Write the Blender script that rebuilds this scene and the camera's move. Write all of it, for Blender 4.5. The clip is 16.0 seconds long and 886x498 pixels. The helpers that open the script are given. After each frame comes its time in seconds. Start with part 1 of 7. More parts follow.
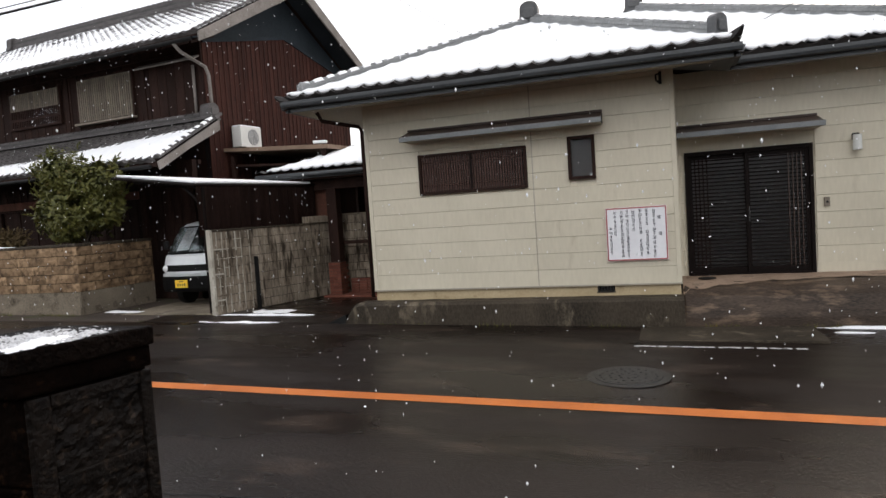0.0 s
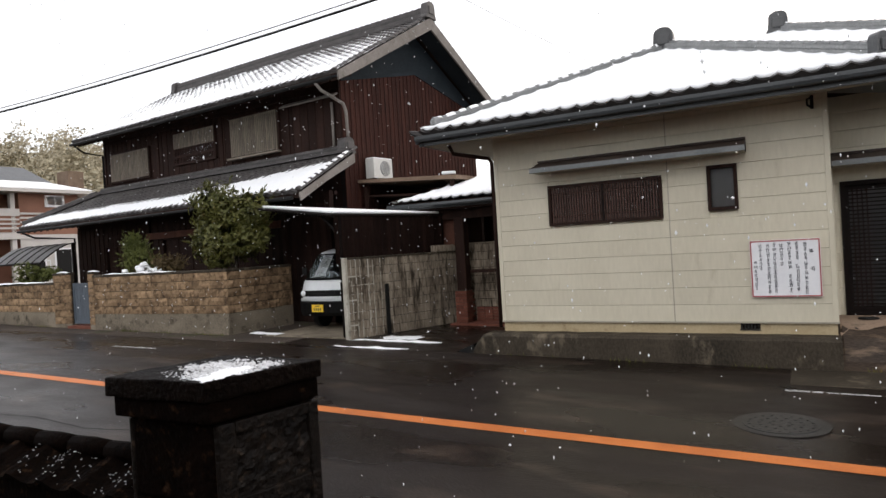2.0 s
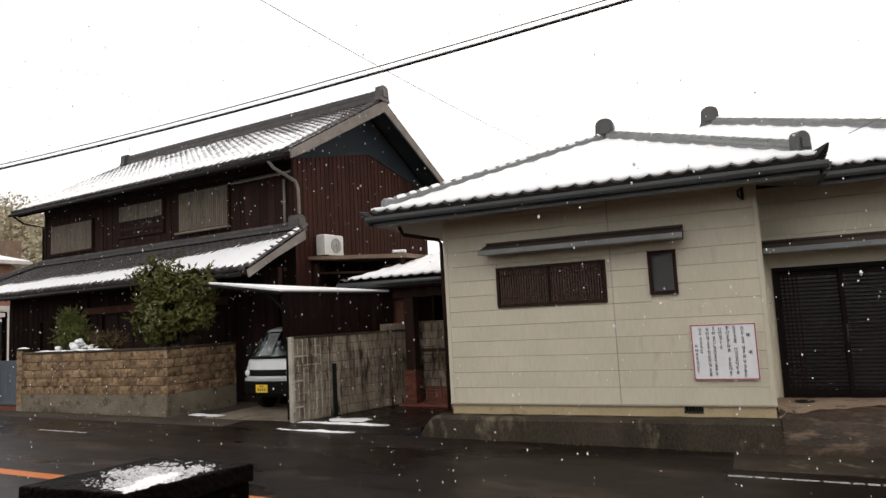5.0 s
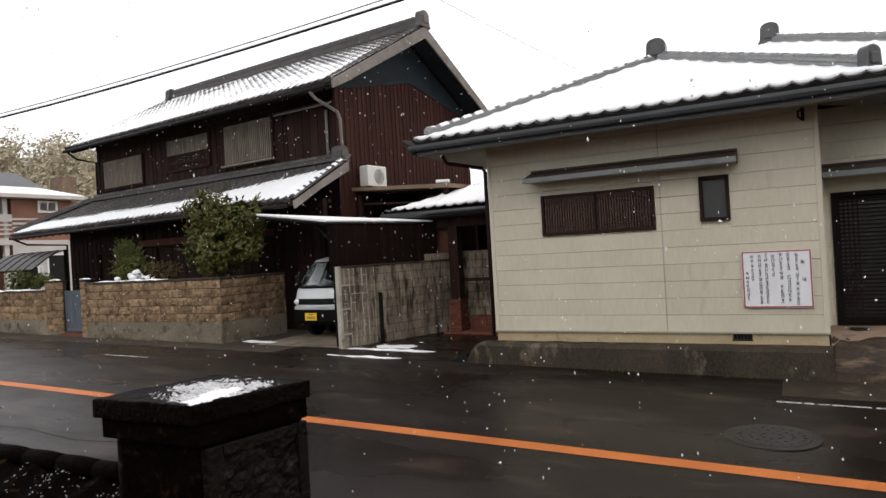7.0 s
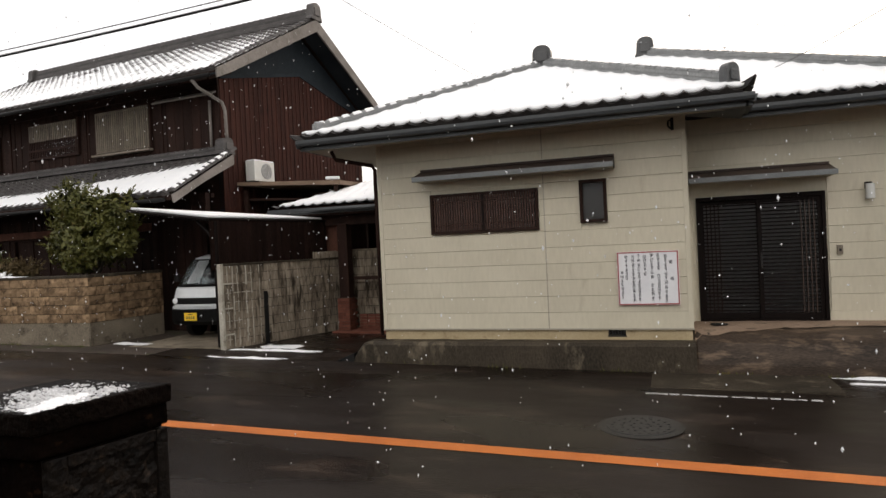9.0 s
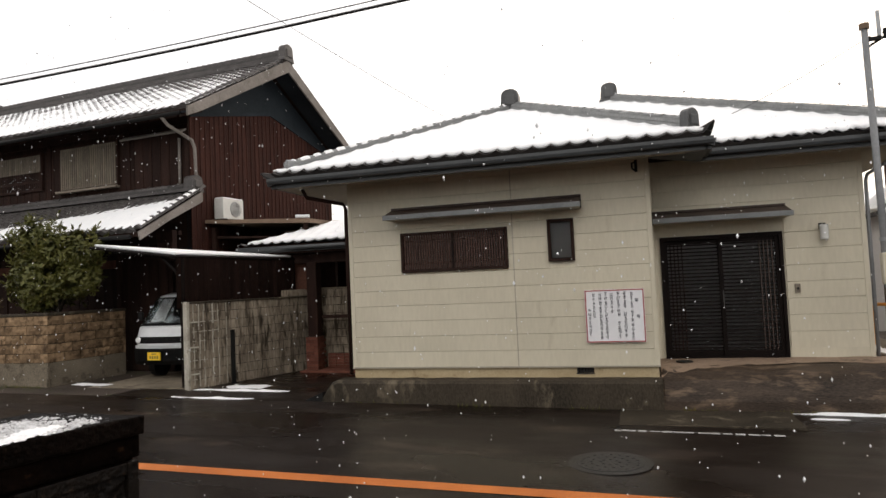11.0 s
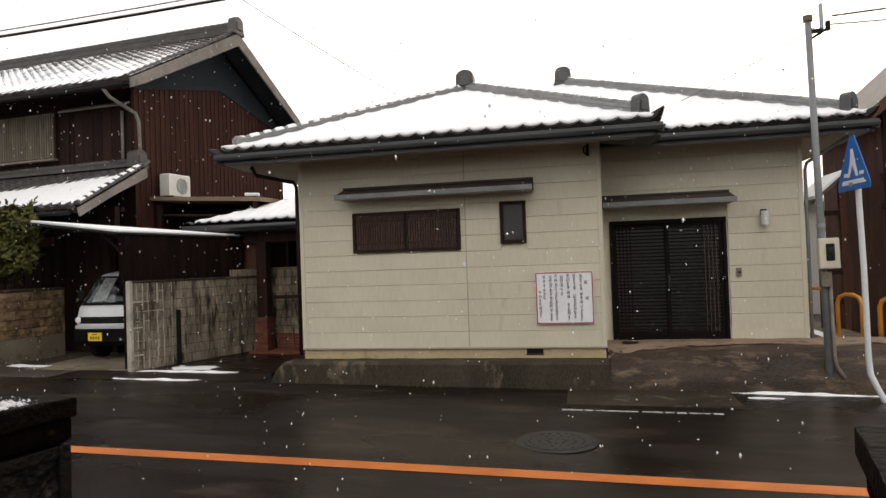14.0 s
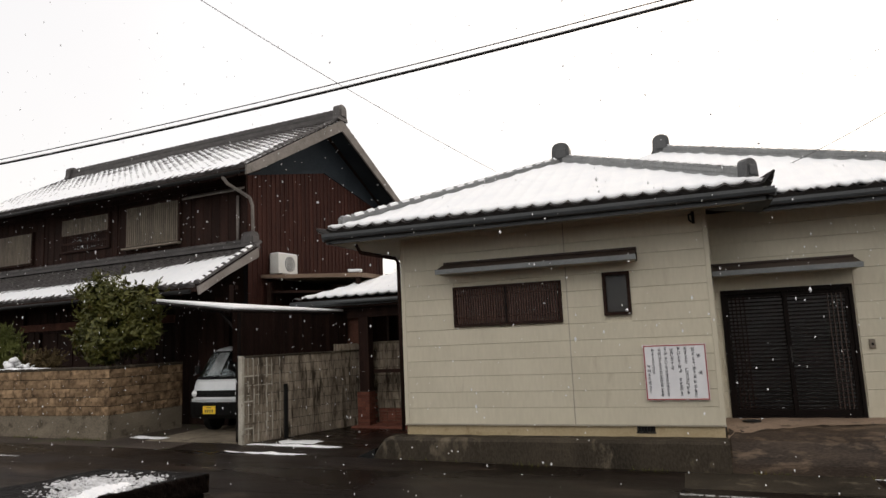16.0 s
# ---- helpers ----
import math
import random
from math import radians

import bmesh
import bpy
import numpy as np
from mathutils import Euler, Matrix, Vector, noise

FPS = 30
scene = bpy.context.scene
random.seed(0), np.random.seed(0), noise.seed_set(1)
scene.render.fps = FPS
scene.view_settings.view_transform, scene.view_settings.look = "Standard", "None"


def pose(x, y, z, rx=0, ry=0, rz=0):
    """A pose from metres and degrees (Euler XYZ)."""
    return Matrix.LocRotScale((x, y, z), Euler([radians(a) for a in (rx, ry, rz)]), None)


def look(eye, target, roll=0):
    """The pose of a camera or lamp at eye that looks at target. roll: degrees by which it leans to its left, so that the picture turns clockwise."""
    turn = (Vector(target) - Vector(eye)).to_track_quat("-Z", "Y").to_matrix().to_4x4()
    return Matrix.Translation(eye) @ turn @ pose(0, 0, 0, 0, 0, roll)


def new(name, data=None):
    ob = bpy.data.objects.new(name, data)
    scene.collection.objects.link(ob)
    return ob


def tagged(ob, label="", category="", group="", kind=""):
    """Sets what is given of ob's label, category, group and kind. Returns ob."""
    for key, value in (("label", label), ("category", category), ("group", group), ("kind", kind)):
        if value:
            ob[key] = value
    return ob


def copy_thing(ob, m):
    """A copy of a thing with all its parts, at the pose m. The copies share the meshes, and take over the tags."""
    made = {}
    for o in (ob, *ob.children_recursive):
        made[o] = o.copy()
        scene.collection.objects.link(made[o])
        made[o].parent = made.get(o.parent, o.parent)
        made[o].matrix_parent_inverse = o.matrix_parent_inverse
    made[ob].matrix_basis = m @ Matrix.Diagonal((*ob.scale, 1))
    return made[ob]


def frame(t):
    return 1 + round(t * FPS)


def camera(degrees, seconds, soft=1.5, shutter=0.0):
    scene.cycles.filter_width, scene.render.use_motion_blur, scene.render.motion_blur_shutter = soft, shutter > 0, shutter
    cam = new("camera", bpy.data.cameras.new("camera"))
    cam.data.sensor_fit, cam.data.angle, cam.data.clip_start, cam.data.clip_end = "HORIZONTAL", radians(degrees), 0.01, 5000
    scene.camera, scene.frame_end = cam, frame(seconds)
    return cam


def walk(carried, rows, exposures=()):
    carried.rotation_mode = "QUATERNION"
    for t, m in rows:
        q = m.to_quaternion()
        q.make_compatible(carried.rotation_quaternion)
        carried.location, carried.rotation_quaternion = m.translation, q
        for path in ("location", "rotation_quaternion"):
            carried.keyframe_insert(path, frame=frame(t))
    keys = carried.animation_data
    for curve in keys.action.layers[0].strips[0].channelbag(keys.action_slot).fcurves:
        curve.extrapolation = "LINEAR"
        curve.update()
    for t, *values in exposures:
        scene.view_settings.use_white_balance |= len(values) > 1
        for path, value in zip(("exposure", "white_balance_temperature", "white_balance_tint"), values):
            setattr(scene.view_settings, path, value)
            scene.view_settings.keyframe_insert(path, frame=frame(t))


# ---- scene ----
cam = camera(68.1, 16.0)
PATH = [
    (0, (0.624, 0.653, 1.952), (-0.014, 2.545, 1.835), -3.8),
    (0.5, (0.586, 0.616, 1.966), (-0.137, 2.479, 1.907), -2.2),
    (1, (0.556, 0.568, 2.003), (-0.252, 2.397, 1.991), -2.8),
    (1.5, (0.498, 0.564, 2.034), (-0.44, 2.33, 2.002), -3.7),
    (2, (0.5, 0.555, 2.034), (-0.466, 2.306, 2.02), -3.4),
    (2.5, (0.495, 0.545, 2.11), (-0.455, 2.302, 2.226), -3.8),
    (3, (0.538, 0.571, 2.147), (-0.24, 2.397, 2.395), -2.5),
    (3.2, (0.554, 0.582, 2.151), (-0.167, 2.436, 2.359), -2.8),
    (5.3, (0.577, 0.532, 2.147), (-0.302, 2.317, 2.347), -3.1),
    (5.5, (0.565, 0.526, 2.14), (-0.392, 2.272, 2.332), -3.3),
    (6, (0.538, 0.532, 2.118), (-0.511, 2.232, 2.219), -4.2),
    (6.5, (0.523, 0.554, 2.103), (-0.497, 2.275, 2.135), -3.5),
    (7, (0.527, 0.563, 2.101), (-0.424, 2.322, 2.103), -3.3),
    (7.5, (0.537, 0.59, 2.086), (-0.353, 2.381, 2.057), -2.4),
    (8, (0.546, 0.625, 2.092), (-0.277, 2.448, 2.076), -2.9),
    (8.5, (0.596, 0.609, 2.098), (-0.086, 2.489, 2.112), -2.0),
    (9, (0.579, 0.635, 2.085), (-0.076, 2.525, 2.067), -2.7),
    (9.2, (0.606, 0.635, 2.082), (-0.033, 2.53, 2.044), -2.7),
    (11.3, (0.569, 0.546, 2.051), (0.044, 2.473, 2.158), -2.6),
    (11.5, (0.568, 0.586, 2.057), (0.071, 2.521, 2.154), -2.6),
    (12, (0.576, 0.576, 2.044), (0.12, 2.521, 2.132), -2.2),
    (12.5, (0.577, 0.585, 2.039), (0.133, 2.534, 2.108), -2.1),
    (13, (0.596, 0.595, 2.053), (0.192, 2.552, 2.113), -1.8),
    (13.5, (0.577, 0.592, 2.033), (0.154, 2.546, 2.079), -1.7),
    (14, (0.583, 0.592, 2.042), (0.16, 2.546, 2.08), -2.0),
    (14.5, (0.575, 0.593, 2.041), (0.129, 2.543, 2.085), -1.8),
    (15, (0.587, 0.536, 2.048), (0.058, 2.458, 2.211), -2.2),
    (15.5, (0.534, 0.583, 2.071), (-0.054, 2.472, 2.362), -2.0),
    (16, (0.499, 0.55, 2.07), (-0.186, 2.41, 2.337), -2.5),
]
STOPS = [(t, s + 0.1, k, 12) for t, s, k in ((0.0, 0.2, 6450), (1.0, 0.22, 6450), (2.0, 0.16, 6500), (2.8, -0.08, 6800), (5.5, 0.0, 6850), (6.2, 0.03, 6850), (6.8, 0.05, 6700), (7.6, 0.1, 6450), (8.2, 0.06, 6600), (8.8, 0.0, 6900), (14.8, -0.02, 6950), (15.4, -0.29, 6900), (16.0, -0.22, 6900))]
walk(cam, [(t, look(eye, goal, roll)) for t, eye, goal, roll in PATH], STOPS)

# ---- world and light: a bright, even snow sky ----
SUN_UP, SUN_TURN = 38.0, 20.0
world = bpy.data.worlds.new("snow_sky")
scene.world = world
world.use_nodes = True
wn, wl = world.node_tree.nodes, world.node_tree.links
wn.clear()
sky = wn.new("ShaderNodeTexSky")
sky.sky_type, sky.sun_disc = "NISHITA", False
sky.sun_elevation, sky.sun_rotation = radians(SUN_UP), radians(SUN_TURN)
sky.air_density, sky.dust_density = 1.0, 6.0
sky_b = wn.new("ShaderNodeBackground")
sky_b.inputs["Strength"].default_value = 0.05
wl.new(sky.outputs[0], sky_b.inputs["Color"])
cl_t = wn.new("ShaderNodeTexCoord")
cl_n = wn.new("ShaderNodeTexNoise")
cl_n.inputs["Scale"].default_value, cl_n.inputs["Detail"].default_value = 1.3, 4.0
cl_r = wn.new("ShaderNodeValToRGB")
cl_r.color_ramp.elements[0].position, cl_r.color_ramp.elements[0].color = 0.3, (0.84, 0.85, 0.86, 1)
cl_r.color_ramp.elements[1].position, cl_r.color_ramp.elements[1].color = 0.7, (1.0, 1.0, 0.99, 1)
wl.new(cl_t.outputs["Generated"], cl_n.inputs["Vector"])
wl.new(cl_n.outputs["Fac"], cl_r.inputs["Fac"])
cloud_b = wn.new("ShaderNodeBackground")
cloud_b.inputs["Strength"].default_value = 1.02
wl.new(cl_r.outputs["Color"], cloud_b.inputs["Color"])
w_add = wn.new("ShaderNodeAddShader")
wl.new(sky_b.outputs[0], w_add.inputs[0])
wl.new(cloud_b.outputs[0], w_add.inputs[1])
w_out = wn.new("ShaderNodeOutputWorld")
wl.new(w_add.outputs[0], w_out.inputs["Surface"])
sun = new("sun", bpy.data.lights.new("sun", "SUN"))
sun.data.energy, sun.data.angle, sun.data.color = 0.6, radians(40), (1.0, 0.98, 0.95)
sun.matrix_basis = pose(0, 0, 30, 90 - SUN_UP, 0, SUN_TURN - 10)


# ---- materials ----
def material(name, a, b, rough=0.8, coarse=1.2, fine=30.0, bump=0.3, vary=0.0, metal=0.0, stretch=(1, 1, 1), stain=None, stain_at=0.55, specular=0.5, coat=0.0, rough2=None, depth=0.02, everywhere=False):
    """Two colours mixed by coarse and fine noise, an optional stain, fine relief, and a random shade for each piece."""
    m = bpy.data.materials.new(name)
    m.use_nodes = True
    n, l = m.node_tree.nodes, m.node_tree.links
    p = n["Principled BSDF"]
    tc = n.new("ShaderNodeTexCoord")
    mp = n.new("ShaderNodeMapping")
    mp.inputs["Scale"].default_value = stretch
    if everywhere:
        l.new(n.new("ShaderNodeNewGeometry").outputs["Position"], mp.inputs["Vector"])
    else:
        l.new(tc.outputs["Object"], mp.inputs["Vector"])
    big, small = n.new("ShaderNodeTexNoise"), n.new("ShaderNodeTexNoise")
    big.inputs["Scale"].default_value, big.inputs["Detail"].default_value = coarse, 5.0
    small.inputs["Scale"].default_value, small.inputs["Detail"].default_value = fine, 6.0
    info = n.new("ShaderNodeObjectInfo")
    off = n.new("ShaderNodeVectorMath")
    off.operation = "ADD"
    shift = n.new("ShaderNodeVectorMath")
    shift.operation = "SCALE"
    shift.inputs[0].default_value = (7.3, 3.1, 5.7)
    if everywhere:
        shift.inputs["Scale"].default_value = 1.0
    else:
        l.new(info.outputs["Random"], shift.inputs["Scale"])
    l.new(mp.outputs[0], off.inputs[0])
    l.new(shift.outputs[0], off.inputs[1])
    for t in (big, small):
        l.new(off.outputs[0], t.inputs["Vector"])
    mixf = n.new("ShaderNodeMath")
    mixf.operation = "MULTIPLY_ADD"
    mixf.inputs[1].default_value = 0.45
    l.new(small.outputs["Fac"], mixf.inputs[0])
    half = n.new("ShaderNodeMath")
    half.operation = "MULTIPLY"
    half.inputs[1].default_value = 0.55
    l.new(big.outputs["Fac"], half.inputs[0])
    l.new(half.outputs[0], mixf.inputs[2])
    ramp = n.new("ShaderNodeValToRGB")
    ramp.color_ramp.elements[0].position, ramp.color_ramp.elements[0].color = 0.36, (*a, 1)
    ramp.color_ramp.elements[1].position, ramp.color_ramp.elements[1].color = 0.64, (*b, 1)
    l.new(mixf.outputs[0], ramp.inputs["Fac"])
    col = ramp.outputs["Color"]
    if stain:
        st = n.new("ShaderNodeTexNoise")
        st.inputs["Scale"].default_value, st.inputs["Detail"].default_value, st.inputs["Roughness"].default_value = coarse * 2.2, 7.0, 0.65
        l.new(off.outputs[0], st.inputs["Vector"])
        sr = n.new("ShaderNodeValToRGB")
        sr.color_ramp.elements[0].position, sr.color_ramp.elements[0].color = stain_at, (0, 0, 0, 1)
        sr.color_ramp.elements[1].position, sr.color_ramp.elements[1].color = stain_at + 0.14, (1, 1, 1, 1)
        l.new(st.outputs["Fac"], sr.inputs["Fac"])
        mx = n.new("ShaderNodeMixRGB")
        mx.inputs[2].default_value = (*stain, 1)
        l.new(sr.outputs["Color"], mx.inputs[0])
        l.new(col, mx.inputs[1])
        col = mx.outputs[0]
    if vary:
        hs = n.new("ShaderNodeHueSaturation")
        mr = n.new("ShaderNodeMapRange")
        mr.inputs["To Min"].default_value, mr.inputs["To Max"].default_value = 1 - vary, 1 + vary
        l.new(info.outputs["Random"], mr.inputs["Value"])
        l.new(mr.outputs[0], hs.inputs["Value"])
        l.new(col, hs.inputs["Color"])
        col = hs.outputs[0]
    l.new(col, p.inputs["Base Color"])
    if rough2 is None:
        p.inputs["Roughness"].default_value = rough
    else:
        rr = n.new("ShaderNodeMapRange")
        rr.inputs["From Min"].default_value, rr.inputs["From Max"].default_value = 0.38, 0.62
        rr.inputs["To Min"].default_value, rr.inputs["To Max"].default_value = rough, rough2
        l.new(big.outputs["Fac"], rr.inputs["Value"])
        l.new(rr.outputs[0], p.inputs["Roughness"])
    p.inputs["Metallic"].default_value = metal
    p.inputs["Specular IOR Level"].default_value = specular
    p.inputs["Coat Weight"].default_value = coat
    if bump:
        bp = n.new("ShaderNodeBump")
        bp.inputs["Strength"].default_value, bp.inputs["Distance"].default_value = bump, depth
        l.new(small.outputs["Fac"], bp.inputs["Height"])
        l.new(bp.outputs[0], p.inputs["Normal"])
    return m


def glass(name, tint=(0.8, 0.85, 0.85), rough=0.03):
    m = bpy.data.materials.new(name)
    m.use_nodes = True
    p = m.node_tree.nodes["Principled BSDF"]
    p.inputs["Base Color"].default_value = (*tint, 1)
    p.inputs["Roughness"].default_value = rough
    p.inputs["Transmission Weight"].default_value = 1.0
    p.inputs["IOR"].default_value = 1.45
    return m


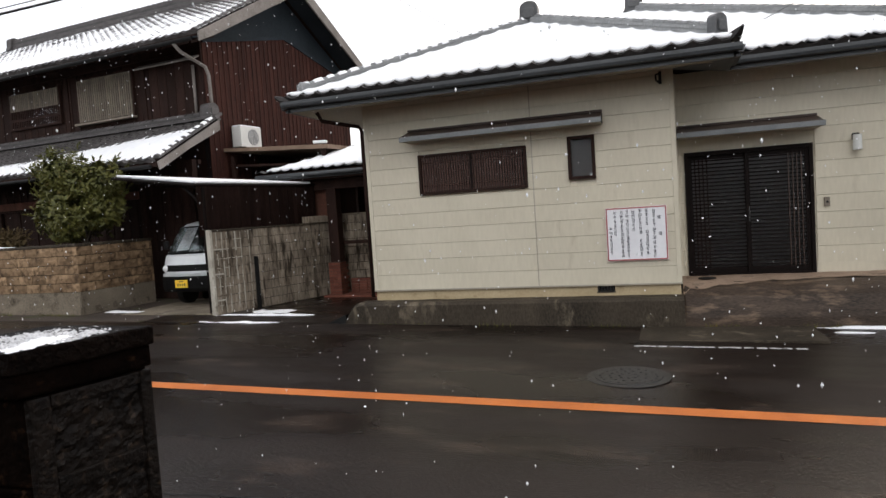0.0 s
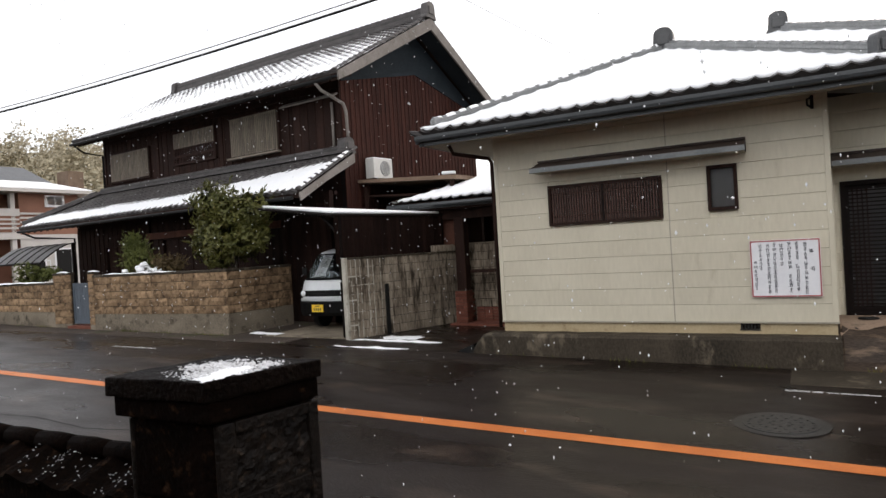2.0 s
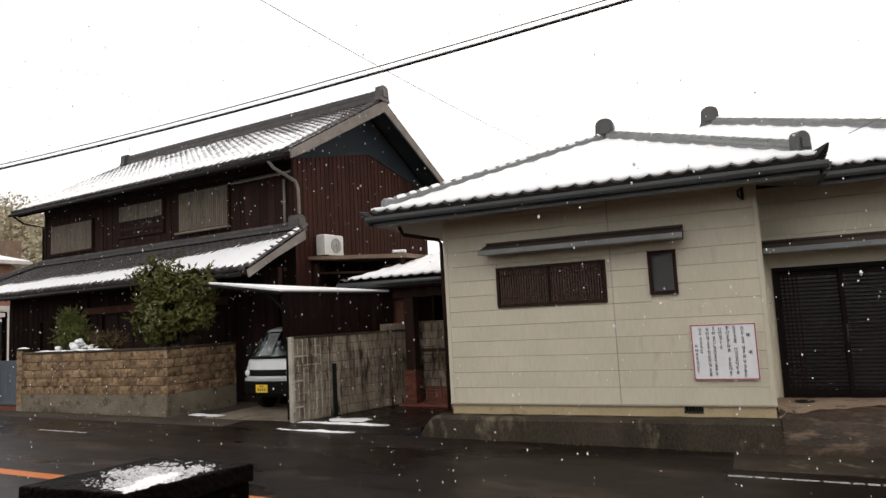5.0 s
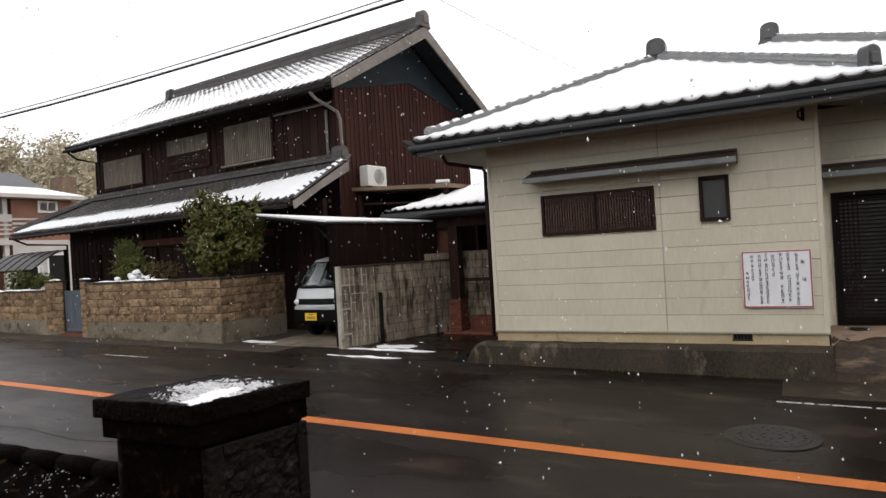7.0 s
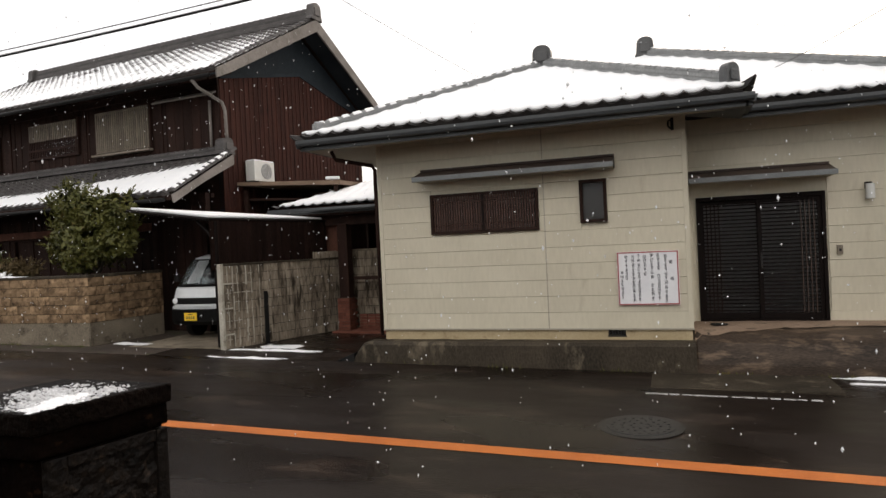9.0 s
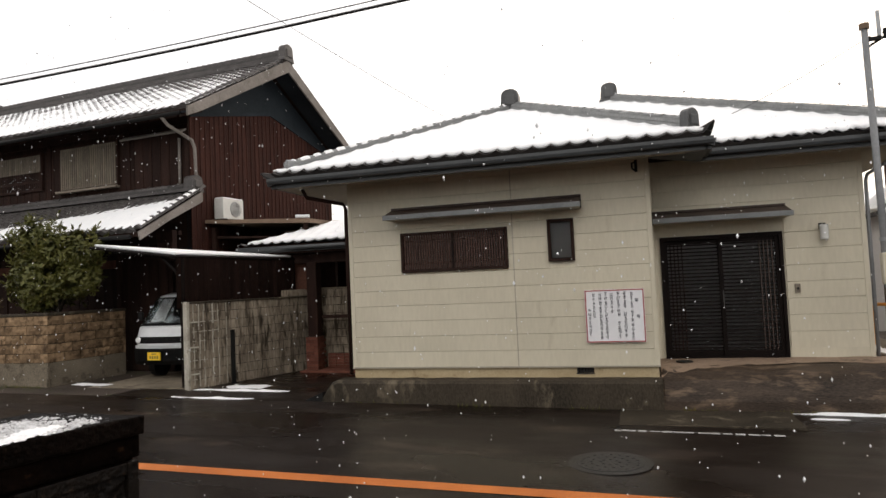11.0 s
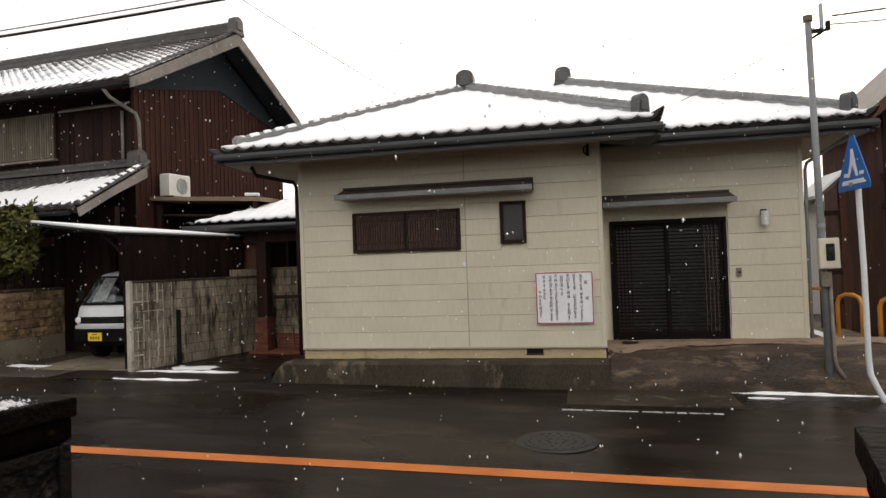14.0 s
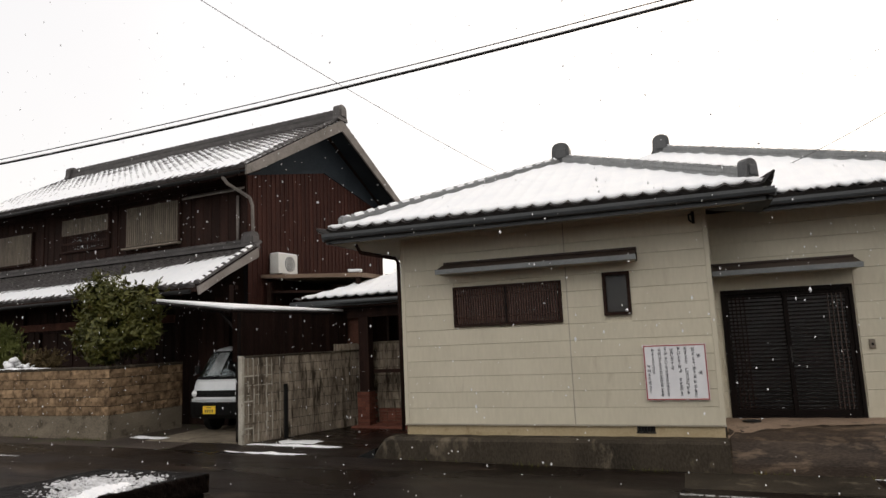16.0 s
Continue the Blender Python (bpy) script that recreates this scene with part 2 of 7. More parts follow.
M = {
    "asphalt": material("wet_asphalt", (0.005, 0.0031, 0.0022), (0.018, 0.0118, 0.0086), 0.2, 0.75, 60, 0.5, rough2=0.5, depth=0.01, stretch=(0.4, 1, 1), stain=(0.044, 0.0305, 0.0225), stain_at=0.55, specular=0.2),
    "soil": material("damp_gravel_ground", (0.0336, 0.026, 0.0209), (0.0784, 0.06, 0.0475), 0.8, 0.8, 40, 0.6, stain=(0.0448, 0.05, 0.019), specular=0.2),
    "orange_paint": material("worn_orange_road_paint", (0.40, 0.105, 0.016), (0.58, 0.17, 0.03), 0.5, 2.0, 45, 0.3, stain=(0.28, 0.1, 0.03), stain_at=0.64),
    "white_paint": material("worn_white_road_paint", (0.35, 0.34, 0.32), (0.6, 0.6, 0.58), 0.55, 5, 60, 0.3, stain=(0.09, 0.085, 0.08), stain_at=0.5),
    "concrete": material("weathered_concrete", (0.115, 0.095, 0.069), (0.24, 0.2, 0.15), 0.85, 1.3, 35, 0.4, vary=0.06, stain=(0.05, 0.041, 0.028), stain_at=0.53, specular=0.2),
    "concrete_dark": material("mossy_dark_concrete", (0.022, 0.0172, 0.0115), (0.066, 0.052, 0.036), 0.7, 1.2, 30, 0.6, stretch=(1.2, 1.2, 0.6), stain=(0.15, 0.122, 0.086), stain_at=0.56, specular=0.2),
    "concrete_pink": material("pinkish_washed_concrete", (0.21, 0.145, 0.1), (0.32, 0.23, 0.165), 0.75, 1.4, 40, 0.35, stain=(0.07, 0.058, 0.045), stain_at=0.57, specular=0.25),
    "fence_block": material("streaked_grey_block", (0.095, 0.074, 0.054), (0.34, 0.285, 0.22), 0.9, 1.5, 9, 0.35, vary=0.14, stretch=(3.0, 3.0, 0.5), stain=(0.036, 0.027, 0.018), stain_at=0.51, everywhere=True, specular=0.2),
    "tan_block": material("tan_split_face_block", (0.135, 0.087, 0.05), (0.33, 0.222, 0.13), 0.9, 2.0, 12, 0.5, vary=0.2, stain=(0.07, 0.044, 0.025), stain_at=0.51, depth=0.03, specular=0.2),
    "siding": material("cream_metal_siding", (0.52, 0.475, 0.365), (0.60, 0.55, 0.43), 0.55, 0.7, 14, 0.08, vary=0.025, stretch=(1.6, 1.6, 0.35), stain=(0.42, 0.37, 0.27), stain_at=0.62),
    "joint": material("grey_joint_strip", (0.3, 0.27, 0.21), (0.38, 0.345, 0.275), 0.7, 2, 20, 0.1),
    "foundation": material("tan_foundation_band", (0.36, 0.28, 0.16), (0.46, 0.37, 0.23), 0.85, 1.8, 30, 0.25, stain=(0.24, 0.17, 0.09), stain_at=0.58),
    "soffit": material("painted_soffit_board", (0.4, 0.36, 0.28), (0.48, 0.435, 0.345), 0.7, 1.2, 20, 0.1),
    "gutter": material("blue_grey_gutter_metal", (0.024, 0.027, 0.029), (0.045, 0.05, 0.053), 0.5, 1.5, 30, 0.1, specular=0.6),
    "brown_metal": material("dark_brown_aluminium", (0.0035, 0.002, 0.0016), (0.009, 0.0052, 0.0042), 0.6, 3, 40, 0.05, specular=0.1),
    # Also on the upper front boards, where it stands in for eave shade.
    "brown_wood": material("dark_stained_and_shade_wood", (0.01456, 0.0075, 0.0057), (0.03136, 0.0155, 0.0114), 0.75, 2, 24, 0.4, vary=0.16, stretch=(3, 3, 0.4), specular=0.12),
    "board": material("charred_brown_board", (0.02688, 0.0105, 0.0076), (0.06048, 0.0225, 0.01615), 0.8, 1.6, 26, 0.4, vary=0.22, stretch=(4, 4, 0.35), stain=(0.0168, 0.009, 0.0076), stain_at=0.54, specular=0.12),
    "navy": material("dark_blue_black_plaster", (0.013, 0.017, 0.021), (0.024, 0.031, 0.037), 0.8, 1.2, 30, 0.2, stain=(0.045, 0.05, 0.055), stain_at=0.64, specular=0.15),
    "grey_wood": material("weathered_grey_timber", (0.13, 0.115, 0.1), (0.23, 0.205, 0.185), 0.85, 2, 25, 0.4, stretch=(1, 1, 1), stain=(0.09, 0.075, 0.065), stain_at=0.6),
    "tan_wood": material("tan_timber_beam", (0.13, 0.085, 0.055), (0.21, 0.145, 0.1), 0.8, 2, 25, 0.4, stain=(0.07, 0.045, 0.03), stain_at=0.6),
    "tile": material("smoked_grey_roof_tile", (0.031, 0.032, 0.033), (0.066, 0.067, 0.068), 0.45, 2.5, 30, 0.2, vary=0.25, specular=0.6),
    # Eave-end and corner tiles, darker than the tile field.
    "tile_eave": material("near_black_eave_tile", (0.012, 0.0105, 0.01), (0.032, 0.028, 0.026), 0.5, 2.5, 30, 0.2, vary=0.25, specular=0.25),
    "tile_brown": material("weathered_brown_grey_tile", (0.042, 0.038, 0.037), (0.092, 0.085, 0.082), 0.55, 2.5, 30, 0.25, vary=0.3, specular=0.3),
    "tile_blue": material("blue_grey_ridge_tile", (0.15, 0.155, 0.155), (0.27, 0.275, 0.27), 0.5, 3, 30, 0.2, vary=0.15),
    "snow": material("fresh_snow", (0.82, 0.83, 0.85), (0.9, 0.9, 0.9), 0.7, 3, 45, 0.35, depth=0.02),
    "snow_thin": material("speckled_melting_snow", (0.42, 0.425, 0.435), (0.74, 0.745, 0.76), 0.6, 22, 90, 0.6, depth=0.02, stain=(0.05, 0.045, 0.04), stain_at=0.53),
    "lattice": material("grey_brown_lattice_wood", (0.115, 0.095, 0.072), (0.2, 0.168, 0.13), 0.75, 3, 30, 0.2, vary=0.15),
    # Near-black lining: the shade of unlit interiors is put into its colour.
    "dark_room": material("shade_dark_lining", (0.012, 0.008, 0.0065), (0.02, 0.0135, 0.011), 0.9, 2, 20, 0, specular=0.05),
    "plain_black": material("black_rubber_and_plastic", (0.005, 0.005, 0.005), (0.011, 0.0105, 0.01), 0.6, 4, 40, 0.1, specular=0.2),
    "van_white": material("white_van_paint", (0.62, 0.64, 0.65), (0.70, 0.72, 0.72), 0.3, 1, 8, 0.02, coat=0.4),
    "plate_yellow": material("yellow_number_plate", (0.78, 0.48, 0.02), (0.85, 0.55, 0.03), 0.45, 6, 40, 0),
    "lamp_lens": material("clear_headlamp_lens", (0.75, 0.76, 0.76), (0.85, 0.86, 0.86), 0.12, 4, 30, 0, coat=1.0),
    "ac_white": material("off_white_appliance_enamel", (0.55, 0.55, 0.52), (0.64, 0.64, 0.61), 0.5, 2, 20, 0.03),
    "steel": material("galvanised_grey_steel", (0.24, 0.25, 0.26), (0.34, 0.35, 0.36), 0.45, 4, 40, 0.08, metal=0.5),
    "pole_grey": material("painted_grey_steel_pole", (0.16, 0.165, 0.17), (0.23, 0.235, 0.24), 0.55, 3, 30, 0.08),
    "white_steel": material("white_painted_steel", (0.6, 0.62, 0.62), (0.72, 0.73, 0.73), 0.45, 2, 20, 0.03, stain=(0.45, 0.43, 0.4), stain_at=0.63),
    "sign_blue": material("traffic_sign_blue", (0.015, 0.12, 0.4), (0.02, 0.15, 0.46), 0.4, 3, 20, 0.02),
    "sign_white": material("white_sign_board", (0.72, 0.72, 0.74), (0.79, 0.79, 0.8), 0.45, 2, 15, 0.02),
    "sign_red": material("faded_red_edging", (0.33, 0.07, 0.07), (0.42, 0.1, 0.095), 0.5, 4, 30, 0),
    "ink": material("black_sign_lettering", (0.04, 0.045, 0.055), (0.09, 0.095, 0.105), 0.5, 9, 40, 0),
    "guard_orange": material("orange_guard_pipe_paint", (0.55, 0.20, 0.015), (0.65, 0.26, 0.03), 0.45, 4, 30, 0.05),
    "brick_red": material("dull_red_brick", (0.1, 0.037, 0.025), (0.165, 0.062, 0.042), 0.9, 4, 40, 0.4, vary=0.2, specular=0.2),
    "iron": material("cast_iron", (0.02, 0.019, 0.018), (0.04, 0.038, 0.036), 0.35, 6, 60, 0.3, metal=0.4),
    # Shade is put into the pier stone: near black, side panels lighter.
    "stone": material("mossy_shade_dark_stone", (0.0012, 0.0006, 0.0004), (0.0045, 0.0023, 0.0014), 0.75, 6, 30, 0.7, stain=(0.034, 0.018, 0.01), stain_at=0.58, depth=0.02, specular=0.02),
    "stone_edge": material("lighter_panel_stone", (0.002, 0.0013, 0.0009), (0.009, 0.006, 0.0042), 0.55, 8, 40, 0.7, stain=(0.045, 0.03, 0.02), stain_at=0.56, depth=0.02, specular=0.12),
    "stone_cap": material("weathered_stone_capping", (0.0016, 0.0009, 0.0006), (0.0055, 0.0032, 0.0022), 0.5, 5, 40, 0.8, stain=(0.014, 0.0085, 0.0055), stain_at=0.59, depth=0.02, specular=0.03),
    "leaf": material("glossy_evergreen_leaf", (0.04, 0.047, 0.01), (0.12, 0.115, 0.027), 0.5, 3, 30, 0.1, specular=0.25, stain=(0.17, 0.115, 0.035), stain_at=0.57),
    "leaf_brown": material("withered_brown_leaf", (0.05, 0.035, 0.016), (0.12, 0.085, 0.04), 0.7, 3, 30, 0.1, specular=0.15),
    "leaf_dark": material("dark_conifer_leaf", (0.055, 0.068, 0.016), (0.135, 0.145, 0.038), 0.6, 3, 30, 0.1, specular=0.2),
    "bark": material("rough_bark", (0.05, 0.038, 0.028), (0.1, 0.08, 0.06), 0.9, 5, 40, 0.6),
    # Distance haze is put into the leaf colour: pale, with little contrast.
    "grove": material("haze_paled_bamboo_leaf", (0.34, 0.295, 0.2), (0.44, 0.39, 0.28), 0.8, 0.12, 1.2, 0.0, stain=(0.29, 0.265, 0.17), stain_at=0.55),
    "terracotta": material("terracotta_tile_cladding", (0.2, 0.09, 0.055), (0.27, 0.125, 0.08), 0.7, 1, 25, 0.1),
    "pale_wall": material("pale_painted_wall", (0.5, 0.47, 0.44), (0.58, 0.55, 0.52), 0.7, 1, 20, 0.1),
    "pale_blue": material("faded_blue_gate_steel", (0.05, 0.064, 0.082), (0.085, 0.103, 0.125), 0.5, 2, 30, 0.1),
    "poly": material("smoky_polycarbonate", (0.12, 0.115, 0.11), (0.2, 0.195, 0.19), 0.35, 2, 20, 0.05),
    "cable": material("black_cable_sheath", (0.03, 0.03, 0.03), (0.05, 0.05, 0.05), 0.5, 3, 20, 0),
    "red_house": material("reddish_brown_timber_wall", (0.05, 0.022, 0.015), (0.12, 0.05, 0.033), 0.8, 1.2, 25, 0.3, vary=0.1, stretch=(3, 3, 0.5), specular=0.15),
    "slab": material("patchy_stained_concrete", (0.018, 0.0122, 0.0082), (0.075, 0.052, 0.036), 0.6, 1.1, 24, 0.5, stretch=(0.8, 2.4, 2.4), stain=(0.15, 0.104, 0.07), stain_at=0.53, specular=0.25),
    "hood": material("brown_painted_metal", (0.035, 0.022, 0.017), (0.058, 0.037, 0.029), 0.5, 3, 30, 0.05, specular=0.35),
    "hood_edge": material("pale_grey_metal_edge", (0.12, 0.13, 0.13), (0.18, 0.19, 0.19), 0.45, 3, 30, 0.05),
    "slat_brown": material("brown_window_slat", (0.045, 0.023, 0.017), (0.075, 0.041, 0.031), 0.6, 3, 30, 0.1, vary=0.15, specular=0.2),
    "blind": material("grey_brown_blind_cloth", (0.026, 0.021, 0.018), (0.05, 0.041, 0.035), 0.9, 5, 30, 0.1, specular=0.1),
    "mortar": material("pale_washed_mortar", (0.3, 0.275, 0.225), (0.52, 0.485, 0.41), 0.9, 3, 30, 0.3, stain=(0.14, 0.11, 0.08), stain_at=0.58, specular=0.2),
    "plate_ink": material("dark_green_plate_ink", (0.05, 0.06, 0.02), (0.07, 0.08, 0.03), 0.5, 6, 40, 0),
    "flake": material("falling_snow_flake", (0.85, 0.86, 0.88), (0.92, 0.92, 0.93), 0.7, 3, 30, 0),
    "window_glass": glass("window_glass"),
    "smoked": glass("smoked_door_glass", (0.2, 0.2, 0.2), 0.4),
    "frosted": glass("frosted_window_glass", (0.6, 0.63, 0.64), 0.35),
}


# ---- building helpers ----
def finish(name, bm, mat, smooth=False):
    me = bpy.data.meshes.new(name)
    bm.normal_update()
    bm.to_mesh(me)
    bm.free()
    me.materials.append(M[mat])
    if smooth:
        for f in me.polygons:
            f.use_smooth = True
    return me


def thing(name, m, label, category, group="", kind=""):
    ob = new(name)
    ob.empty_display_size = 0.1
    ob.matrix_basis = m
    return tagged(ob, label, category, group, kind)


def part(name, bm, mat, parent, label="", smooth=False, at=None):
    """One bmesh (or a ready mesh) as one mesh object under a thing or a part, in the thing's own axes."""
    me = bm if isinstance(bm, bpy.types.Mesh) else finish(name, bm, mat, smooth)
    ob = new(name, me)
    ob.parent = parent
    if at is not None:
        ob.matrix_basis = at
    return tagged(ob, label)


def solo(name, bm, mat, label, category, group="", kind="", smooth=False, at=None):
    me = bm if isinstance(bm, bpy.types.Mesh) else finish(name, bm, mat, smooth)
    ob = new(name, me)
    if at is not None:
        ob.matrix_basis = at
    return tagged(ob, label, category, group, kind)


def B():
    return bmesh.new()


def box(bm, x0, x1, y0, y1, z0, z1, bevel=0.0):
    b = bmesh.new() if bevel else bm
    v = [b.verts.new((x, y, z)) for z in (z0, z1) for y in (y0, y1) for x in (x0, x1)]
    for f in ((0, 2, 3, 1), (4, 5, 7, 6), (0, 1, 5, 4), (2, 6, 7, 3), (0, 4, 6, 2), (1, 3, 7, 5)):
        b.faces.new([v[i] for i in f])
    if bevel:
        bmesh.ops.bevel(b, geom=b.edges[:], offset=bevel, segments=2, affect="EDGES", profile=0.6)
        tmp = bpy.data.meshes.new("tmp")
        b.to_mesh(tmp)
        b.free()
        bm.from_mesh(tmp)
        bpy.data.meshes.remove(tmp)
    return bm


def boxm(x0, x1, y0, y1, z0, z1, bevel=0.0):
    return box(bmesh.new(), x0, x1, y0, y1, z0, z1, bevel)


def prism(bm, pts, along):
    """A polygon of points pushed along a vector."""
    a = [bm.verts.new(p) for p in pts]
    c = [bm.verts.new(Vector(p) + Vector(along)) for p in pts]
    k = len(a)
    bm.faces.new(a[::-1])
    bm.faces.new(c)
    for i in range(k):
        bm.faces.new((a[i], a[(i + 1) % k], c[(i + 1) % k], c[i]))
    bmesh.ops.recalc_face_normals(bm, faces=bm.faces[:])
    return bm


def tube(bm, pts, r, n=10, taper=None, caps=True):
    pts = [Vector(p) for p in pts]
    rings = []
    for i, p in enumerate(pts):
        d = (pts[min(i + 1, len(pts) - 1)] - pts[max(i - 1, 0)]).normalized()
        s = d.orthogonal().normalized() if i == 0 else (s - d * s.dot(d)).normalized()
        u = d.cross(s)
        rr = r if taper is None else r + (taper - r) * i / (len(pts) - 1)
        rings.append([bm.verts.new(p + (s * math.cos(a) + u * math.sin(a)) * rr) for a in [2 * math.pi * k / n for k in range(n)]])
    for a, b in zip(rings, rings[1:]):
        for k in range(n):
            bm.faces.new((a[k], a[(k + 1) % n], b[(k + 1) % n], b[k]))
    if caps:
        bm.faces.new(rings[0][::-1])
        bm.faces.new(rings[-1])
    return bm


def tubem(pts, r, n=10, taper=None):
    return tube(bmesh.new(), pts, r, n, taper)


def holed(bm, x0, x1, z0, z1, y0, y1, holes):
    """A wall along x with rectangular openings (x0, x1, z0, z1) right through it."""
    xs = sorted({x0, x1, *[v for h in holes for v in h[:2]]})
    zs = sorted({z0, z1, *[v for h in holes for v in h[2:]]})
    for a, b in zip(xs, xs[1:]):
        for c, d in zip(zs, zs[1:]):
            if not any(h[0] <= (a + b) / 2 <= h[1] and h[2] <= (c + d) / 2 <= h[3] for h in holes):
                box(bm, a, b, y0, y1, c, d)
    bmesh.ops.remove_doubles(bm, verts=bm.verts[:], dist=0.0005)
    return bm


def spans(a, b, cuts):
    """The stretches of a..b outside the cuts."""
    out = [(a, b)]
    for c, d in cuts:
        out = [q for p in out for q in ((p[0], min(p[1], c)), (max(p[0], d), p[1])) if q[1] - q[0] > 0.01]
    return out


PITCH, COURSE = 0.272, 0.24


def wave(s):
    """The section of a pantile across the slope: a round roll beside a shallow trough."""
    u = (s / PITCH) % 1.0
    return 0.042 * math.exp(-((u - 0.28) / 0.16) ** 2) - 0.012 * math.sin(math.pi * max(0.0, (u - 0.5) / 0.5))


def tile_field(bm, origin, along, up, width, run, clips, lift=0.0, kind="tile", t0=0.0, t1=None, seed=0, level=None):
    """A field of pantiles on a slope, or the snow that lies on it, cut by the planes (point, outward normal)."""
    o, ex, ey = Vector(origin), Vector(along).normalized(), Vector(up).normalized()
    nz = ex.cross(ey)
    if nz.z < 0:
        nz = -nz
    t1 = run if t1 is None else t1
    per = 8 if kind == "tile" or level else 6
    cols = int(width / PITCH * per) + 1
    ss = [width * i / cols for i in range(cols + 1)]
    ts = []
    if kind == "tile":
        k = 0
        while k * COURSE < t1:
            ts += [(k * COURSE, 0.028), (min(t1, (k + 1) * COURSE - 0.002), 0.0)]
            k += 1
    else:
        m = max(3, int((t1 - t0) / (0.12 if level else 0.2)))
        ts = [(t0 + (t1 - t0) * i / m, 0.0) for i in range(m + 1)]
    grid = []
    for j, (t, h) in enumerate(ts):
        row = []
        for i, s in enumerate(ss):
            if kind == "tile":
                z = wave(s) + h
                tt = t
            else:
                z = 0.42 * wave(s) + 0.012 * noise.noise(Vector((s * 1.1 + seed, t * 1.1, 0.3))) + 0.006 * math.sin(2 * math.pi * t / COURSE)
                tt = t
                if j == 0:
                    tt = t + 0.04 * noise.noise(Vector((s * 2.3 + seed, 1.7, 0.0))) + (2.2 if level else 1.1) * wave(s)
                if level:
                    z = 0.2 * wave(s) + level(s / width, t / run) + 0.014 * noise.noise(Vector((s * 2.1 + seed, t * 2.4, 0.7))) + 0.008 * noise.noise(Vector((s * 7.0, t * 7.0, seed)))
            row.append(bm.verts.new(o + ex * s + ey * tt + nz * (z + lift)))
        grid.append(row)
    for a, b in zip(grid, grid[1:]):
        for i in range(cols):
            bm.faces.new((a[i], a[i + 1], b[i + 1], b[i]))
    for point, normal in clips:
        bmesh.ops.bisect_plane(bm, geom=bm.verts[:] + bm.edges[:] + bm.faces[:], plane_co=point, plane_no=normal, clear_outer=True)
    bmesh.ops.recalc_face_normals(bm, faces=bm.faces[:])
    if bm.faces and sum(f.normal.z for f in bm.faces) < 0:
        bmesh.ops.reverse_faces(bm, faces=bm.faces[:])
    return bm


def thicken(ob, t):
    so = ob.modifiers.new("thickness", "SOLIDIFY")
    so.thickness, so.offset = t, -1.0
    return ob


def eave_tile_mesh(mat):
    """One eave-end tile: a round roll end with a drooping lip."""
    bm = B()
    n = 7
    fr, bk = [], []
    for i in range(n + 1):
        s = PITCH * i / n
        fr.append((s, -0.012, wave(s) + 0.035))
        bk.append((s, 0.2, wave(s) + 0.035))
    top = [bm.verts.new(p) for p in fr]
    back = [bm.verts.new(p) for p in bk]
    low = [bm.verts.new((p[0], p[1] + 0.004, -0.03 - (0.02 if 1 <= i <= 3 else 0))) for i, p in enumerate(fr)]
    for i in range(n):
        bm.faces.new((top[i], top[i + 1], back[i + 1], back[i]))
        bm.faces.new((low[i], low[i + 1], top[i + 1], top[i]))
    return finish("eave_tile", bm, mat)


def cap_tile_mesh(mat, r=0.085, length=0.27):
    """One half-round ridge tile, a little wider at its lower end."""
    bm = B()
    rings = []
    for y, rr in ((0, r), (0.05, r * 1.0), (0.05, r * 0.88), (length, r * 0.84)):
        rings.append([bm.verts.new((rr * math.cos(a), y, rr * math.sin(a) * 0.9)) for a in [math.pi * k / 6 for k in range(7)]])
    for a, b in zip(rings, rings[1:]):
        for k in range(6):
            bm.faces.new((a[k], b[k], b[k + 1], a[k + 1]))
    bm.faces.new(rings[0])
    bmesh.ops.recalc_face_normals(bm, faces=bm.faces[:])
    return finish("ridge_tile", bm, mat)


def frame_along(p, q):
    """A pose at p whose y axis runs to q, with z as upright as can be."""
    y = (Vector(q) - Vector(p)).normalized()
    x = y.cross(Vector((0, 0, 1))).normalized()
    z = x.cross(y)
    return Matrix(((x.x, y.x, z.x, p[0]), (x.y, y.y, z.y, p[1]), (x.z, y.z, z.z, p[2]), (0, 0, 0, 1)))


def ridge(parent, p, q, height, width, cap, mat, layers=2):
    """A stacked ridge from p to q: laid courses, then round cap tiles, each a piece."""
    m = frame_along(p, q)
    length = (Vector(q) - Vector(p)).length
    for k in range(layers):
        w = width * (0.5 - 0.035 * k)
        part("ridge_course", boxm(-w, w, 0, length, height * k / layers, height * (k + 1) / layers - 0.008), mat, parent, at=m)
    part("ridge_core", boxm(-width * 0.38, width * 0.38, 0.01, length - 0.01, 0, height), mat, parent, at=m)
    step = 0.23
    for k in range(int(length / step)):
        part("ridge_tile", cap, mat, parent, at=m @ pose(0, k * step, height - 0.01))


